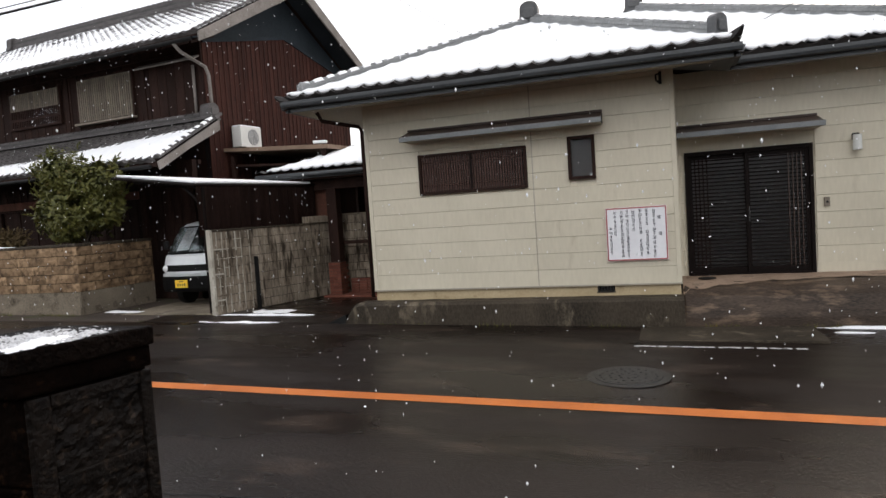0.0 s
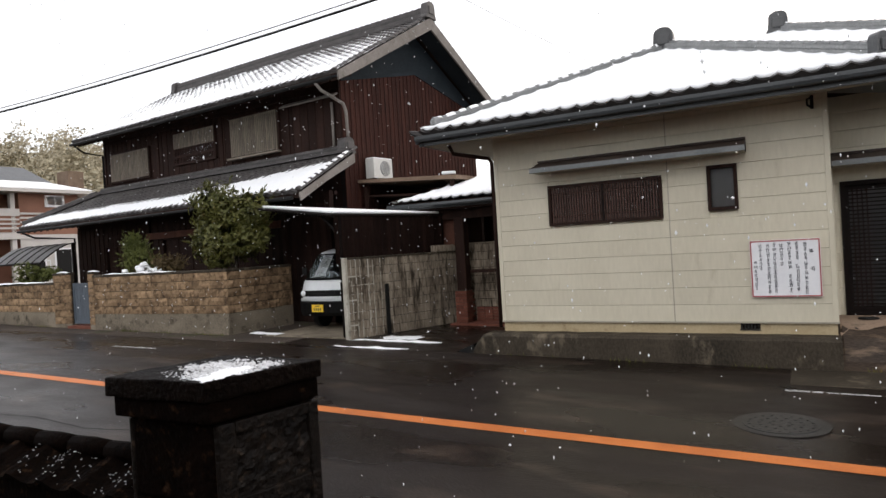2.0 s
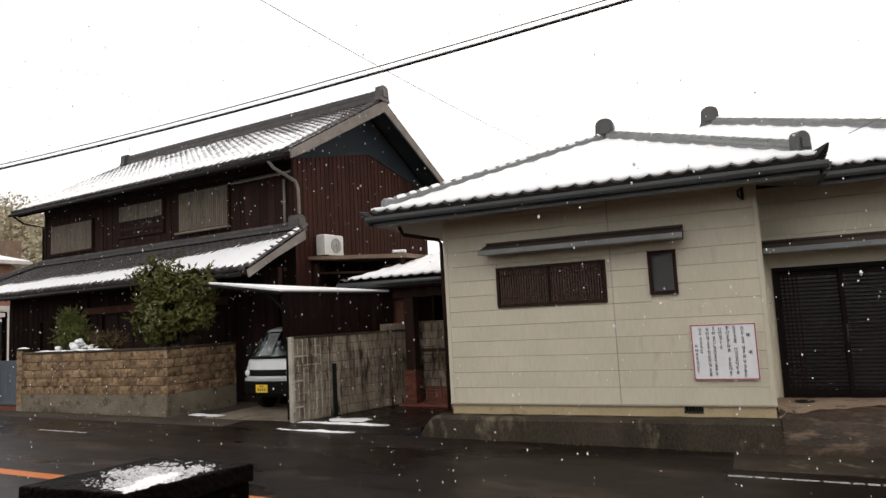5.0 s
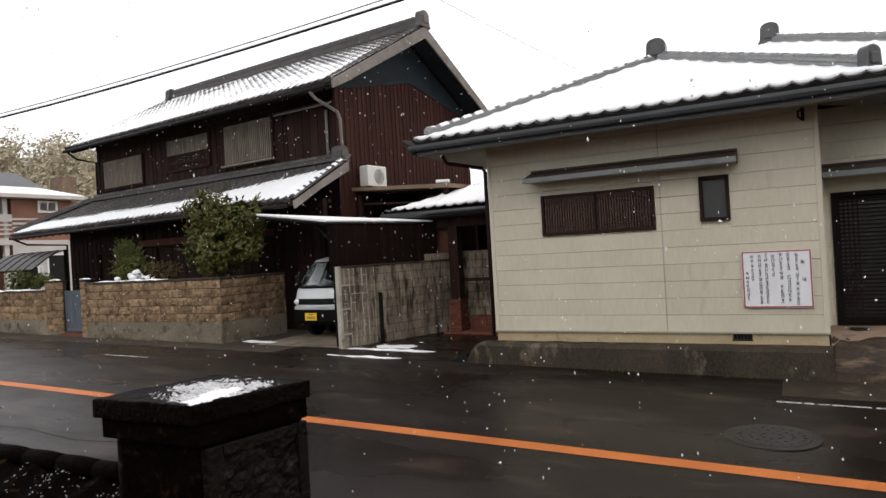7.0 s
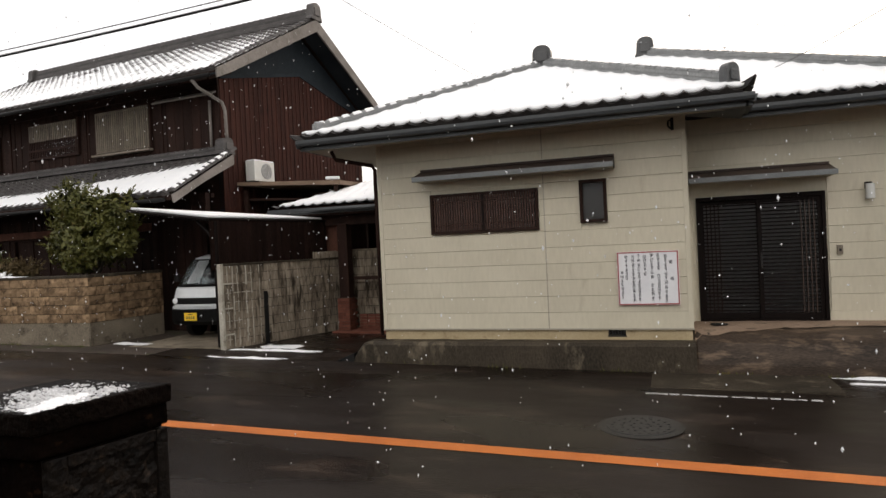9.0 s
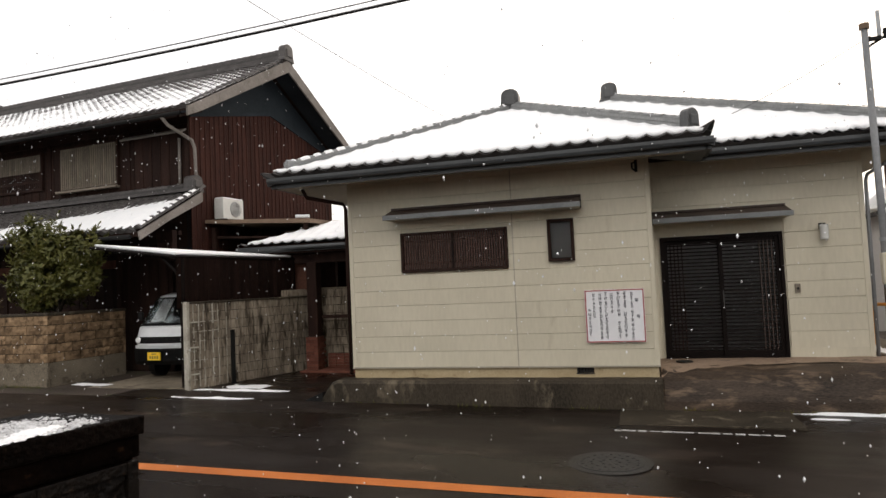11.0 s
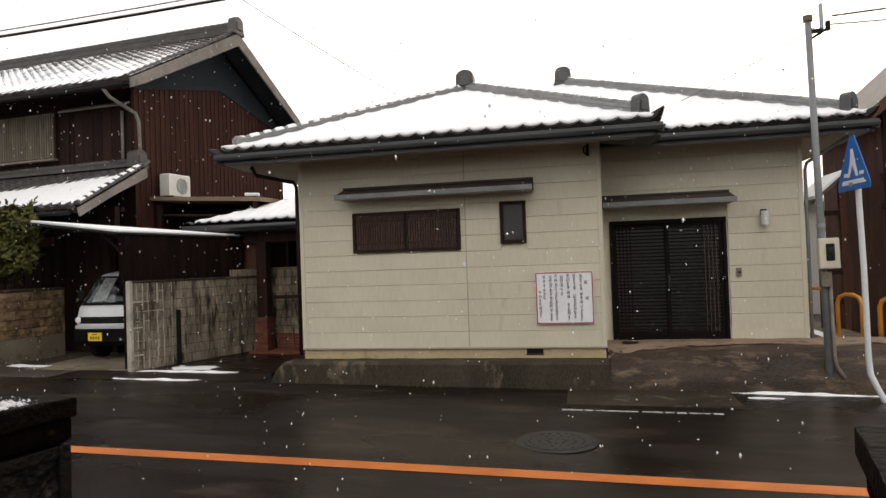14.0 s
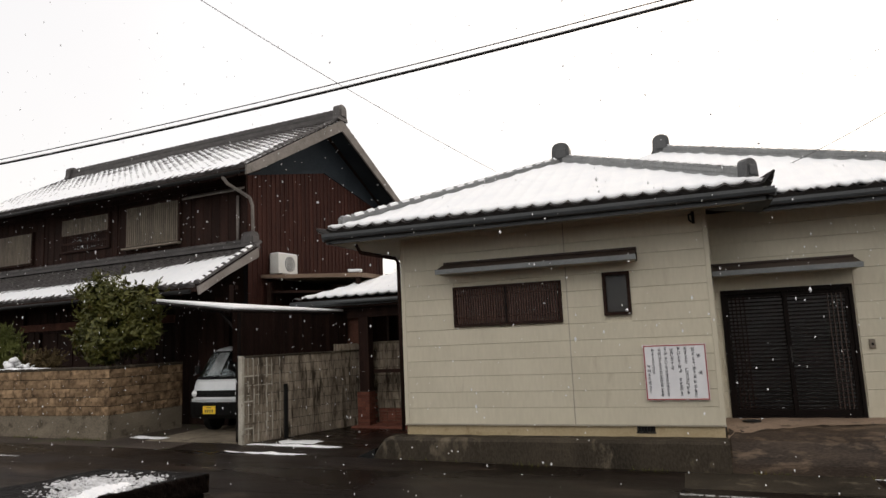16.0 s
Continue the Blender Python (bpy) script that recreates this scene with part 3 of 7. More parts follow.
def ridge_snow(parent, p, q, height, r, half, seed):
    """Thin snow on the crown of each cap tile, shorter on some."""
    rnd = random.Random(seed)
    m = frame_along(p, q)
    length = (Vector(q) - Vector(p)).length
    bm = B()
    for k in range(int(length / 0.23)):
        y0 = k * 0.23 + rnd.uniform(0.05, 0.08)
        y1 = k * 0.23 + rnd.uniform(0.2, 0.235)
        w = half * rnd.uniform(0.75, 1.1)
        rows = []
        for y, g in ((y0, 0.0), (y0 + 0.03, 0.016), (y1 - 0.02, 0.014), (y1, 0.0)):
            rows.append([bm.verts.new(((r + g * math.sin(math.pi * j / 6)) * math.cos(a), y, height - 0.01 + (r + g) * math.sin(a) * 0.92)) for j, a in enumerate([math.radians(90 + w - 2 * w * i / 6) for i in range(7)])])
        for u, v in zip(rows, rows[1:]):
            for j in range(6):
                bm.faces.new((u[j], u[j + 1], v[j + 1], v[j]))
    bmesh.ops.recalc_face_normals(bm, faces=bm.faces[:])
    return tagged(part("ridge_snow", bm, "snow", parent, at=m, smooth=True), kind="stuff")


def horn(parent, p, turn, tip, size=1.0):
    """A corner tile that sweeps up to a blunt point over the eave corner."""
    bm = B()
    rings = []
    for y, w, z0, z1 in ((-0.2, 0.03, 0.07 + tip, 0.1 + tip), (-0.12, 0.07, 0.0 + tip * 0.6, 0.1 + tip * 0.8), (0.05, 0.12, -0.06, 0.09 + 0.35 * tip), (0.25, 0.15, -0.06, 0.1 + 0.1 * tip), (0.5, 0.15, -0.05, 0.1)):
        rings.append([bm.verts.new(v) for v in ((-w, y, z0), (-w * 0.65, y, z1 - 0.02), (0, y, z1), (w * 0.65, y, z1 - 0.02), (w, y, z0))])
    for u, v in zip(rings, rings[1:]):
        for j in range(5):
            bm.faces.new((u[j], u[(j + 1) % 5], v[(j + 1) % 5], v[j]))
    bm.faces.new(rings[0][::-1])
    bm.faces.new(rings[-1])
    bmesh.ops.recalc_face_normals(bm, faces=bm.faces[:])
    return part("corner_tile", bm, "tile_eave", parent, at=pose(p.x, p.y, p.z, 0, 0, turn) @ Matrix.Diagonal((size, size, size, 1)))


def ridge_end(parent, at, mat, w=0.34, h=0.42, d=0.2):
    """The moulded end block of a ridge: a domed slab with shoulders and a raised boss."""
    bm = B()
    pts = [(-w * 0.62, 0, 0), (-w * 0.56, 0, h * 0.16), (-w * 0.5, 0, h * 0.22), (-w * 0.46, 0, h * 0.72)]
    pts += [(w * 0.46 * math.cos(a), 0, h * 0.72 + h * 0.28 * math.sin(a)) for a in [math.pi * (1 - k / 8) for k in range(1, 8)]]
    pts += [(w * 0.46, 0, h * 0.72), (w * 0.5, 0, h * 0.22), (w * 0.56, 0, h * 0.16), (w * 0.62, 0, 0)]
    prism(bm, pts, (0, d, 0))
    box(bm, -w * 0.3, w * 0.3, -0.03, 0.02, h * 0.25, h * 0.7, 0.02)
    bmesh.ops.bevel(bm, geom=[e for e in bm.edges if e.calc_face_angle(0) > 1.2], offset=0.012, segments=1, affect="EDGES")
    return part("ridge_end_block", bm, mat, parent, at=at)


def G(x):
    return 0.016 * min(max(0.4 - x, -6.0), 26.0)

# ---- ground and road ----
def sheet(xs, ys, dz):
    bm = B()
    rows = [[bm.verts.new((x, y, G(x) + dz)) for x in xs] for y in ys]
    for a, b in zip(rows, rows[1:]):
        for i in range(len(xs) - 1):
            bm.faces.new((a[i], a[i + 1], b[i + 1], b[i]))
    return bm


solo("ground", sheet((-900, -200, -60, -25.6, 6.4, 60, 200, 900), (-900, -100, -20, 2.3, 11, 20, 100, 900), 0.0), "soil", "damp bare ground between wet lots", "ground", kind="structure")
road = solo("road", sheet((-140, -60, -25.6, 6.4, 60), (2.95, 10.87), 0.006), "asphalt", "wet dark asphalt road with worn paint", "road", kind="structure")
driveway = solo("pavement", sheet((-9.2, -4.86), (10.87, 14.9), 0.008), "asphalt", "wet dark asphalt driveway beside the block fence", "driveway", kind="structure")
bm = sheet((-110, -60, -25.6, -12, -5, 1, 6.4, 45), (6.71, 6.93), 0.010)
for v in bm.verts:
    v.co.y -= 0.012 * max(-30, v.co.x)
part("centre_line", bm, "orange_paint", road, "worn orange centre line")
for x0, x1, y0 in ((-13.0, -11.55, 9.66), (0.2, 2.25, 9.5), (-22, -20.6, 9.9), (6, 9, 9.4)):
    n = 14
    bm = B()
    for k in range(n):
        a, b = x0 + (x1 - x0) * k / n, x0 + (x1 - x0) * (k + random.uniform(0.7, 1.0)) / n
        w = random.uniform(0.025, 0.045)
        v = [bm.verts.new((x, y, G(x) + 0.0105)) for x, y in ((a, y0 - w), (b, y0 - w), (b, y0 + w), (a, y0 + w))]
        bm.faces.new(v)
    part("edge_line", bm, "white_paint", road, "broken white edge line")


def manhole():
    m = thing("manhole_cover", pose(0.2, 7.95, G(0.2) + 0.006), "round cast-iron manhole cover set in the road", "manhole cover")
    bm = B()
    bmesh.ops.create_cone(bm, segments=48, radius1=0.45, radius2=0.45, depth=0.008, cap_ends=True)
    part("rim", bm, "iron", m, at=pose(0, 0, 0.004))
    bm = B()
    bmesh.ops.create_cone(bm, segments=48, radius1=0.36, radius2=0.355, depth=0.012, cap_ends=True)
    for k in range(3):
        for j in range(8 + 6 * k):
            a = 2 * math.pi * j / (8 + 6 * k)
            r = 0.1 + 0.1 * k
            box(bm, r * math.cos(a) - 0.014, r * math.cos(a) + 0.014, r * math.sin(a) - 0.014, r * math.sin(a) + 0.014, 0.005, 0.011)
    part("lid", bm, "iron", m, at=pose(0, 0, 0.008))


manhole()

# asphalt patch and seam near the entrance
bm = B()
for x0, x1, y0, y1 in ((0.25, 2.55, 9.85, 10.82),):
    box(bm, x0, x1, y0, y1, G(1.4) - 0.02, G(1.4) + 0.028, 0.008)
solo("apron_slab", bm, "concrete_dark", "low worn concrete crossing slab at the road edge", "crossing slab", kind="structure")
bm = B()
pts = [(-0.02 + 0.03 * math.sin(k * 1.7) + 0.02 * k, 8.45 + 0.1 * k) for k in range(14)]
for (ax, ay), (bx, by) in zip(pts, pts[1:]):
    bm.faces.new([bm.verts.new((x, y, 0.0095)) for x, y in ((ax - 0.02, ay), (ax + 0.02, ay), (bx + 0.02, by), (bx - 0.02, by))])
part("tar_seam", bm, "plain_black", road, "dark tar seam")


for pts in (((-9.8, 5.05), (-8.2, 5.3), (-7.0, 5.2), (-5.9, 5.45)), ((-8.6, 4.5), (-7.6, 4.75), (-6.6, 4.7), (-5.6, 5.0)), ((-3.2, 4.3), (-1.4, 4.5), (0.6, 4.4), (2.4, 4.7)), ((-10, 8.3), (-7.5, 8.45), (-5.2, 8.3), (-3.4, 8.5))):
    fine = []
    for (ax, ay), (bx, by) in zip(pts, pts[1:]):
        fine += [(ax + (bx - ax) * k / 8, ay + (by - ay) * k / 8 + 0.03 * noise.noise(Vector((ax + k, ay * 3, 1.0)))) for k in range(8)]
    bm = B()
    for (ax, ay), (bx, by) in zip(fine, fine[1:]):
        w = 0.008 + 0.008 * abs(noise.noise(Vector((ax * 3, ay, 4.0))))
        bm.faces.new([bm.verts.new((x, y, G(x) + 0.0085)) for x, y in ((ax, ay - w), (bx, by - w), (bx, by + w), (ax, ay + w))])
    part("crack", bm, "plain_black", road, "dark hairline crack")


def snow_patch(name, x0, x1, y0, y1, thick, seed, z=None, mat="snow"):
    """A low ragged heap of snow, thinning to its edge."""
    bm = B()
    nx, ny = max(6, int((x1 - x0) / 0.07)), max(4, int((y1 - y0) / 0.035))
    g = []
    for j in range(ny + 1):
        row = []
        for i in range(nx + 1):
            u, v = i / nx, j / ny
            x, y = x0 + (x1 - x0) * u, y0 + (y1 - y0) * v
            e = min(1.0, 5 * u, 5 * (1 - u)) * math.sin(math.pi * v) ** 0.7
            h = thick * (e * 1.1 + 0.9 * noise.noise(Vector((x * 3 + seed, y * 5, 0.0))) - 0.25)
            row.append(bm.verts.new((x, y + 0.03 * noise.noise(Vector((x * 4, seed, y))), (G(x) if z is None else z) + max(-0.012, h))))
        g.append(row)
    for a, b in zip(g, g[1:]):
        for i in range(nx):
            bm.faces.new((a[i], a[i + 1], b[i + 1], b[i]))
    return solo(name, bm, mat, "thin ragged streak of snow on wet ground", "snow", kind="stuff", smooth=True)


snow_patch("snow_streak", -8.0, -5.6, 11.62, 11.86, 0.03, 1)
snow_patch("snow_streak", -7.6, -6.4, 11.8, 12.5, 0.02, 7)
snow_patch("snow_streak", -7.95, -5.9, 10.83, 11.0, 0.028, 2)
snow_patch("snow_streak", 2.55, 6.4, 10.81, 10.95, 0.045, 3)
snow_patch("snow_streak", 4.4, 6.0, 10.45, 10.62, 0.022, 4)
snow_patch("snow_streak", -11.3, -10.2, 11.9, 12.2, 0.025, 5)
snow_patch("snow_streak", 3.55, 4.0, 11.75, 11.9, 0.025, 6, z=0.5)
snow_patch("snow_streak", 2.7, 3.3, 10.5, 10.62, 0.02, 8)

wedge = prism(B(), [(-5.1, 10.9, 0.08), (-4.71, 10.9, 0.08), (-4.71, 10.9, 0.24)], (0, 0.35, 0))
solo("kerb_ramp", wedge, "plain_black", "black rubber kerb ramp wedge at the driveway", "kerb ramp")

# ---- kerb wall, entrance slab ----
bm = B()
n = 60
sec = []
for k in range(n + 1):
    x = -4.7 + (0.88 + 4.7) * k / n
    rise = 0.25 + 0.75 * min(1.0, (x + 4.7) / 0.22) ** 0.8
    f = 10.87 + 0.012 * noise.noise(Vector((x * 2, 0, 0)))
    top = 0.44 * rise + G(x) * (1 - rise) + 0.008 * noise.noise(Vector((x * 3, 5, 0)))
    sec.append([(x, f, -0.1), (x, f, top - 0.05), (x, f + 0.05, top), (x, 11.22, top), (x, 11.22, -0.1)])
vs = [[bm.verts.new(p) for p in s] for s in sec]
for a, b in zip(vs, vs[1:]):
    for k in range(4):
        bm.faces.new((a[k], a[k + 1], b[k + 1], b[k]))
bm.faces.new(vs[0][::-1])
bm.faces.new(vs[-1])
bmesh.ops.recalc_face_normals(bm, faces=bm.faces[:])
solo("kerb_wall", bm, "concrete_dark", "dark damp concrete kerb wall below the house front", "kerb wall", kind="structure")

slab = thing("entrance_slab", pose(0.9, 11.0, 0), "stained concrete entrance slab sloping towards the road", "entrance slab", kind="structure")
bm = B()
nx, prof = 60, ((1.28, -0.1), (1.28, 0.6), (0.8, 0.597), (0.5, 0.57), (0.28, 0.52), (0.12, 0.4), (-0.02, 0.22), (-0.05, 0.12), (-0.06, -0.1))
rows = []
for k in range(nx + 1):
    x = -0.3 + 4.6 * k / nx
    row = []
    for j, (y, z) in enumerate(prof):
        dz = 0.03 * noise.noise(Vector((x * 2.5, y * 4, 2.0))) if 1 < j < 7 else 0
        low = max(0.0, min(1.0, (-x) / 0.3)) * 0.35 * (1 if y < 0.6 else 0)
        row.append(bm.verts.new((x, y, z + dz - min(low, max(0.0, z)))))
    rows.append(row)
for a, b in zip(rows, rows[1:]):
    for k in range(len(prof) - 1):
        bm.faces.new((a[k], a[k + 1], b[k + 1], b[k]))
bm.faces.new(rows[0])
bm.faces.new(rows[-1][::-1])
bmesh.ops.recalc_face_normals(bm, faces=bm.faces[:])
part("slab", bm, "slab", slab)
bm = B()
rows = []
for k in range(41):
    x = -0.02 + 4.25 * k / 40
    e = 0.5 + 0.12 * noise.noise(Vector((x * 1.7, 3.0, 0))) + 0.1 * noise.noise(Vector((x * 5.3, 1.0, 0))) - 0.32 * max(0, 1.0 - x) + 0.1 * min(1, max(0, x - 1.2))
    def level(y):
        z = 0.6 if y > 0.8 else 0.597 + (y - 0.8) * 0.09 if y > 0.5 else 0.57 + (y - 0.5) * 0.227 if y > 0.28 else 0.52 + (y - 0.28) * 0.75
        return z + (0.03 * noise.noise(Vector((x * 2.5, y * 4, 2.0))) if y < 1.0 else 0.03 * noise.noise(Vector((x * 2.5, 0.8 * 4, 2.0))) * max(0, (1.28 - y) / 0.48)) + 0.012
    rows.append([bm.verts.new((x, y, level(y))) for y in (1.22, 1.0, 0.8, (0.8 + e) / 2, e)])
for a, b in zip(rows, rows[1:]):
    for k in range(4):
        bm.faces.new((a[k], a[k + 1], b[k + 1], b[k]))
part("landing", bm, "concrete_pink", slab, "pinkish washed concrete landing")
bm = B()
bmesh.ops.create_cone(bm, segments=24, radius1=0.13, radius2=0.13, depth=0.012, cap_ends=True)
part("drain_lid", bm, "iron", slab, "small round iron drain lid", at=pose(0.35, 0.74, 0.612))

# weeds and grit along the foot of walls
rnd = random.Random(31)
verts, faces = [], []
for x0, x1, y, n in ((-16.4, -11.5, 11.53, 420), (-22.2, -18.6, 11.7, 200), (-4.4, 0.4, 10.85, 120), (1.0, 4.6, 10.92, 160)):
    for k in range(n):
        x = rnd.uniform(x0, x1)
        if noise.noise(Vector((x * 1.3, y, 0))) < -0.05:
            continue
        yy, h = y - rnd.uniform(0, 0.07), rnd.uniform(0.02, 0.09)
        dx, dy, w = rnd.uniform(-0.03, 0.03), rnd.uniform(-0.04, 0.01), rnd.uniform(0.004, 0.01)
        i = len(verts)
        verts += [(x - w, yy, G(x)), (x + w, yy, G(x)), (x + dx, yy + dy, G(x) + h)]
        faces.append((i, i + 1, i + 2))
me = bpy.data.meshes.new("weeds")
me.from_pydata(verts, [], faces)
me.materials.append(M["leaf"])
solo("weeds", me, "leaf", "sparse dull weeds along the foot of the walls", "weeds", kind="stuff")

# ---- unseen plain dwelling front: closes the lot, added to shade the gate piers ----
dw = thing("dwelling_front", pose(0, -2.6, 0), "unseen dark timber house front with a deep eave, added to block sky light", "house")
part("wall", boxm(-9, 9, -0.2, 0.0, 0.0, 3.6), "board", dw)
part("roof", prism(B(), [(-9.6, 1.0, 3.0), (-9.6, 1.0, 3.13), (-9.6, -4.0, 5.1), (-9.6, -4.0, 4.95)], (19.2, 0, 0)), "tile_brown", dw, "brown tiled roof slope")

# ---- cream single-storey house ----
FY, RY, WL, WC, WR = 11.2, 12.11, -4.25, 0.87, 4.05
house = thing("cream_house", pose(0, 0, 0), "cream siding single-storey house under a snow-covered tiled hip roof", "house")
front_holes = [(-3.24, -1.44, 2.26, 2.88), (-0.72, -0.36, 2.33, 2.95)]
part("wall", holed(B(), WL + 0.02, WC - 0.02, 0.62, 4.0, FY + 0.03, FY + 0.15, front_holes), "siding", house)
part("wall_base", holed(B(), WL + 0.02, WC - 0.02, 0.42, 0.62, FY + 0.03, FY + 0.15, [(-0.4, -0.13, 0.5, 0.6)]), "foundation", house, "tan foundation band")
part("wall", holed(B(), WC - 0.3, WR - 0.02, 0.4, 4.0, RY + 0.03, RY + 0.15, [(1.01, 2.85, 0.62, 2.6)]), "siding", house)
part("wall", boxm(WL + 0.02, WL + 0.15, FY + 0.15, 17.5, 0.1, 4.0), "siding", house)
part("wall", boxm(WC - 0.15, WC - 0.02, FY + 0.15, RY + 0.03, 0.4, 4.0), "siding", house)
part("wall", boxm(WR - 0.15, WR - 0.02, RY + 0.15, 19, 0.0, 4.0), "siding", house)
part("wall", boxm(WL + 0.02, WR - 0.02, 18.85, 19, 0.0, 4.0), "siding", house)
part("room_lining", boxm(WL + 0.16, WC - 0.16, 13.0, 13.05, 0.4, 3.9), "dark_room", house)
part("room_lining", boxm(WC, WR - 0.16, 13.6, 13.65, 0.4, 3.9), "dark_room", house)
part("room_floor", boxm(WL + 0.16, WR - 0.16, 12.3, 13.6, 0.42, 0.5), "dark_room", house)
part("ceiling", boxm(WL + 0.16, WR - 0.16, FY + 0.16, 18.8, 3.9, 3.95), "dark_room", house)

H = 0.2625


def board_mesh(length, h=H):
    """One siding board: a flat face with a rolled lower edge and a shadow groove above."""
    bm = B()
    pr = [(0.0, 0.0), (-0.02, 0.0015), (-0.022, 0.005), (-0.022, h - 0.007), (-0.0195, h - 0.0035), (-0.0165, h - 0.003), (0.0, h)]
    a = [bm.verts.new((0, y, z)) for y, z in pr]
    b = [bm.verts.new((length, y, z)) for y, z in pr]
    for k in range(len(pr) - 1):
        bm.faces.new((a[k], b[k], b[k + 1], a[k + 1]))
    bm.faces.new(a)
    bm.faces.new(b[::-1])
    return finish("siding_board", bm, "siding")


boards = {}


def siding(x0, x1, y, z0, z1, holes, joint=None, base=0.62):
    k = 0
    while base + k * H < z1:
        a, b = base + k * H, min(base + (k + 1) * H, z1)
        cuts = [(h[0] - 0.02, h[1] + 0.02) for h in holes if h[3] + 0.02 > a + 0.03 and h[2] - 0.02 < b - 0.03]
        if joint is not None:
            cuts.append((joint - 0.009, joint + 0.009))
        for s, e in spans(x0, x1, sorted(cuts)):
            key = (round(e - s, 3), round(b - a, 3))
            if key not in boards:
                boards[key] = board_mesh(e - s, b - a)
            part("siding_board", boards[key], "siding", house, at=pose(s, y + 0.03, a))
        k += 1


siding(WL + 0.05, WC - 0.05, FY, 0.62, 3.95, front_holes, -1.325)
siding(WC + 0.0, WR - 0.05, RY, 0.76, 3.95, [(0.99, 2.87, 0.6, 2.62)], None, 0.76)
part("joint_strip", boxm(-1.334, -1.316, FY + 0.012, FY + 0.04, 0.62, 3.95), "joint", house)
for x, y in ((WL, FY), (WC - 0.07, FY), (WR - 0.07, RY)):
    part("corner_trim", boxm(x, x + 0.07, y, y + 0.07, 0.6, 3.95, 0.006), "siding", house)
part("corner_trim", boxm(WC, WC + 0.05, RY - 0.03, RY + 0.02, 0.6, 3.95, 0.006), "siding", house)
part("base_flashing", boxm(WL - 0.005, WC + 0.005, FY - 0.012, FY + 0.03, 0.598, 0.622, 0.003), "joint", house)
part("base_band", boxm(2.87, WR, RY + 0.005, RY + 0.05, 0.6, 0.762), "siding", house, "pale base panel")
bm = B()
for k in range(6):
    box(bm, -0.395 + 0.045 * k, -0.372 + 0.045 * k, FY + 0.035, FY + 0.05, 0.5, 0.6)
box(bm, -0.41, -0.12, FY + 0.02, FY + 0.036, 0.49, 0.505)
box(bm, -0.41, -0.12, FY + 0.02, FY + 0.036, 0.595, 0.61)
part("floor_vent", bm, "iron", house, "dark iron floor vent grille")
part("vent_back", boxm(-0.42, -0.11, FY + 0.12, FY + 0.14, 0.48, 0.62), "dark_room", house)


def window(x0, x1, z0, z1, y, bars, glassy="frosted"):
    w = part("window", holed(B(), x0 - 0.03, x1 + 0.03, z0 - 0.03, z1 + 0.03, y - 0.035, y + 0.06, [(x0 + 0.02, x1 - 0.02, z0 + 0.02, z1 - 0.02)]), "brown_wood", house, "dark brown aluminium window")
    p = part("pane", boxm(x0 + 0.02, x1 - 0.02, y + 0.02, y + 0.026, z0 + 0.02, z1 - 0.02), glassy, w)
    p.visible_shadow = False
    for k in range(bars):
        x = x0 + 0.03 + (x1 - x0 - 0.06) * (k + 0.5) / bars
        part("bar", boxm(x - 0.013, x + 0.013, y - 0.03, y - 0.012, z0 + 0.02, z1 - 0.02), "slat_brown", w)
    if bars:
        for z in (z0 + 0.12, z1 - 0.12):
            part("rail", boxm(x0 + 0.02, x1 - 0.02, y - 0.012, y - 0.004, z - 0.015, z + 0.015), "brown_metal", w)
    return w


w1 = window(*front_holes[0], FY, 40)
part("mullion", boxm(-2.36, -2.32, FY - 0.04, FY + 0.03, 2.27, 2.87), "brown_metal", w1)
w2 = window(*front_holes[1], FY, 0)
sx0, sx1, sz0, sz1 = front_holes[1]
part("blind", boxm(sx0 + 0.03, sx1 - 0.03, FY + 0.034, FY + 0.04, sz0 + 0.03, sz1 - 0.03), "blind", w2, "grey-brown inner blind")


def canopy(x0, x1, y, z, out, drop=0.13):
    """A slim metal-clad hood: sloping top, boxed front edge, soffit and end plates."""
    c = part("window_hood", prism(B(), [(x0, y, z), (x0, y, z - 0.03), (x0, y - out, z - drop - 0.03), (x0, y - out, z - drop)], (x1 - x0, 0, 0)), "hood", house, "brown metal hood with a pale front edge")
    part("front_edge", boxm(x0 - 0.012, x1 + 0.012, y - out - 0.025, y - out + 0.005, z - drop - 0.075, z - drop + 0.006, 0.006), "hood_edge", c)
    part("soffit", boxm(x0 + 0.01, x1 - 0.01, y - out + 0.006, y, z - drop - 0.07, z - drop - 0.05), "soffit", c)
    part("ridge_strip", boxm(x0, x1, y - 0.04, y + 0.01, z - 0.005, z + 0.03, 0.006), "hood", c)
    for x in (x0, x1 - 0.015):
        part("end_plate", prism(B(), [(x, y, z - 0.028), (x, y, z - drop - 0.06), (x, y - out + 0.004, z - drop - 0.06), (x, y - out + 0.004, z - drop - 0.03)], (0.015, 0, 0)), "brown_metal", c)


canopy(-3.42, -0.19, FY, 3.32, 0.4)
canopy(WC + 0.03, 2.93, RY, 3.03, 0.5)

# entrance: two dark sliding lattice doors in one frame
entrance = part("door", holed(B(), 1.0, 2.86, 0.6, 2.62, RY - 0.02, RY + 0.12, [(1.05, 2.81, 0.64, 2.56)]), "brown_metal", house, "dark brown sliding lattice entrance doors, closed")
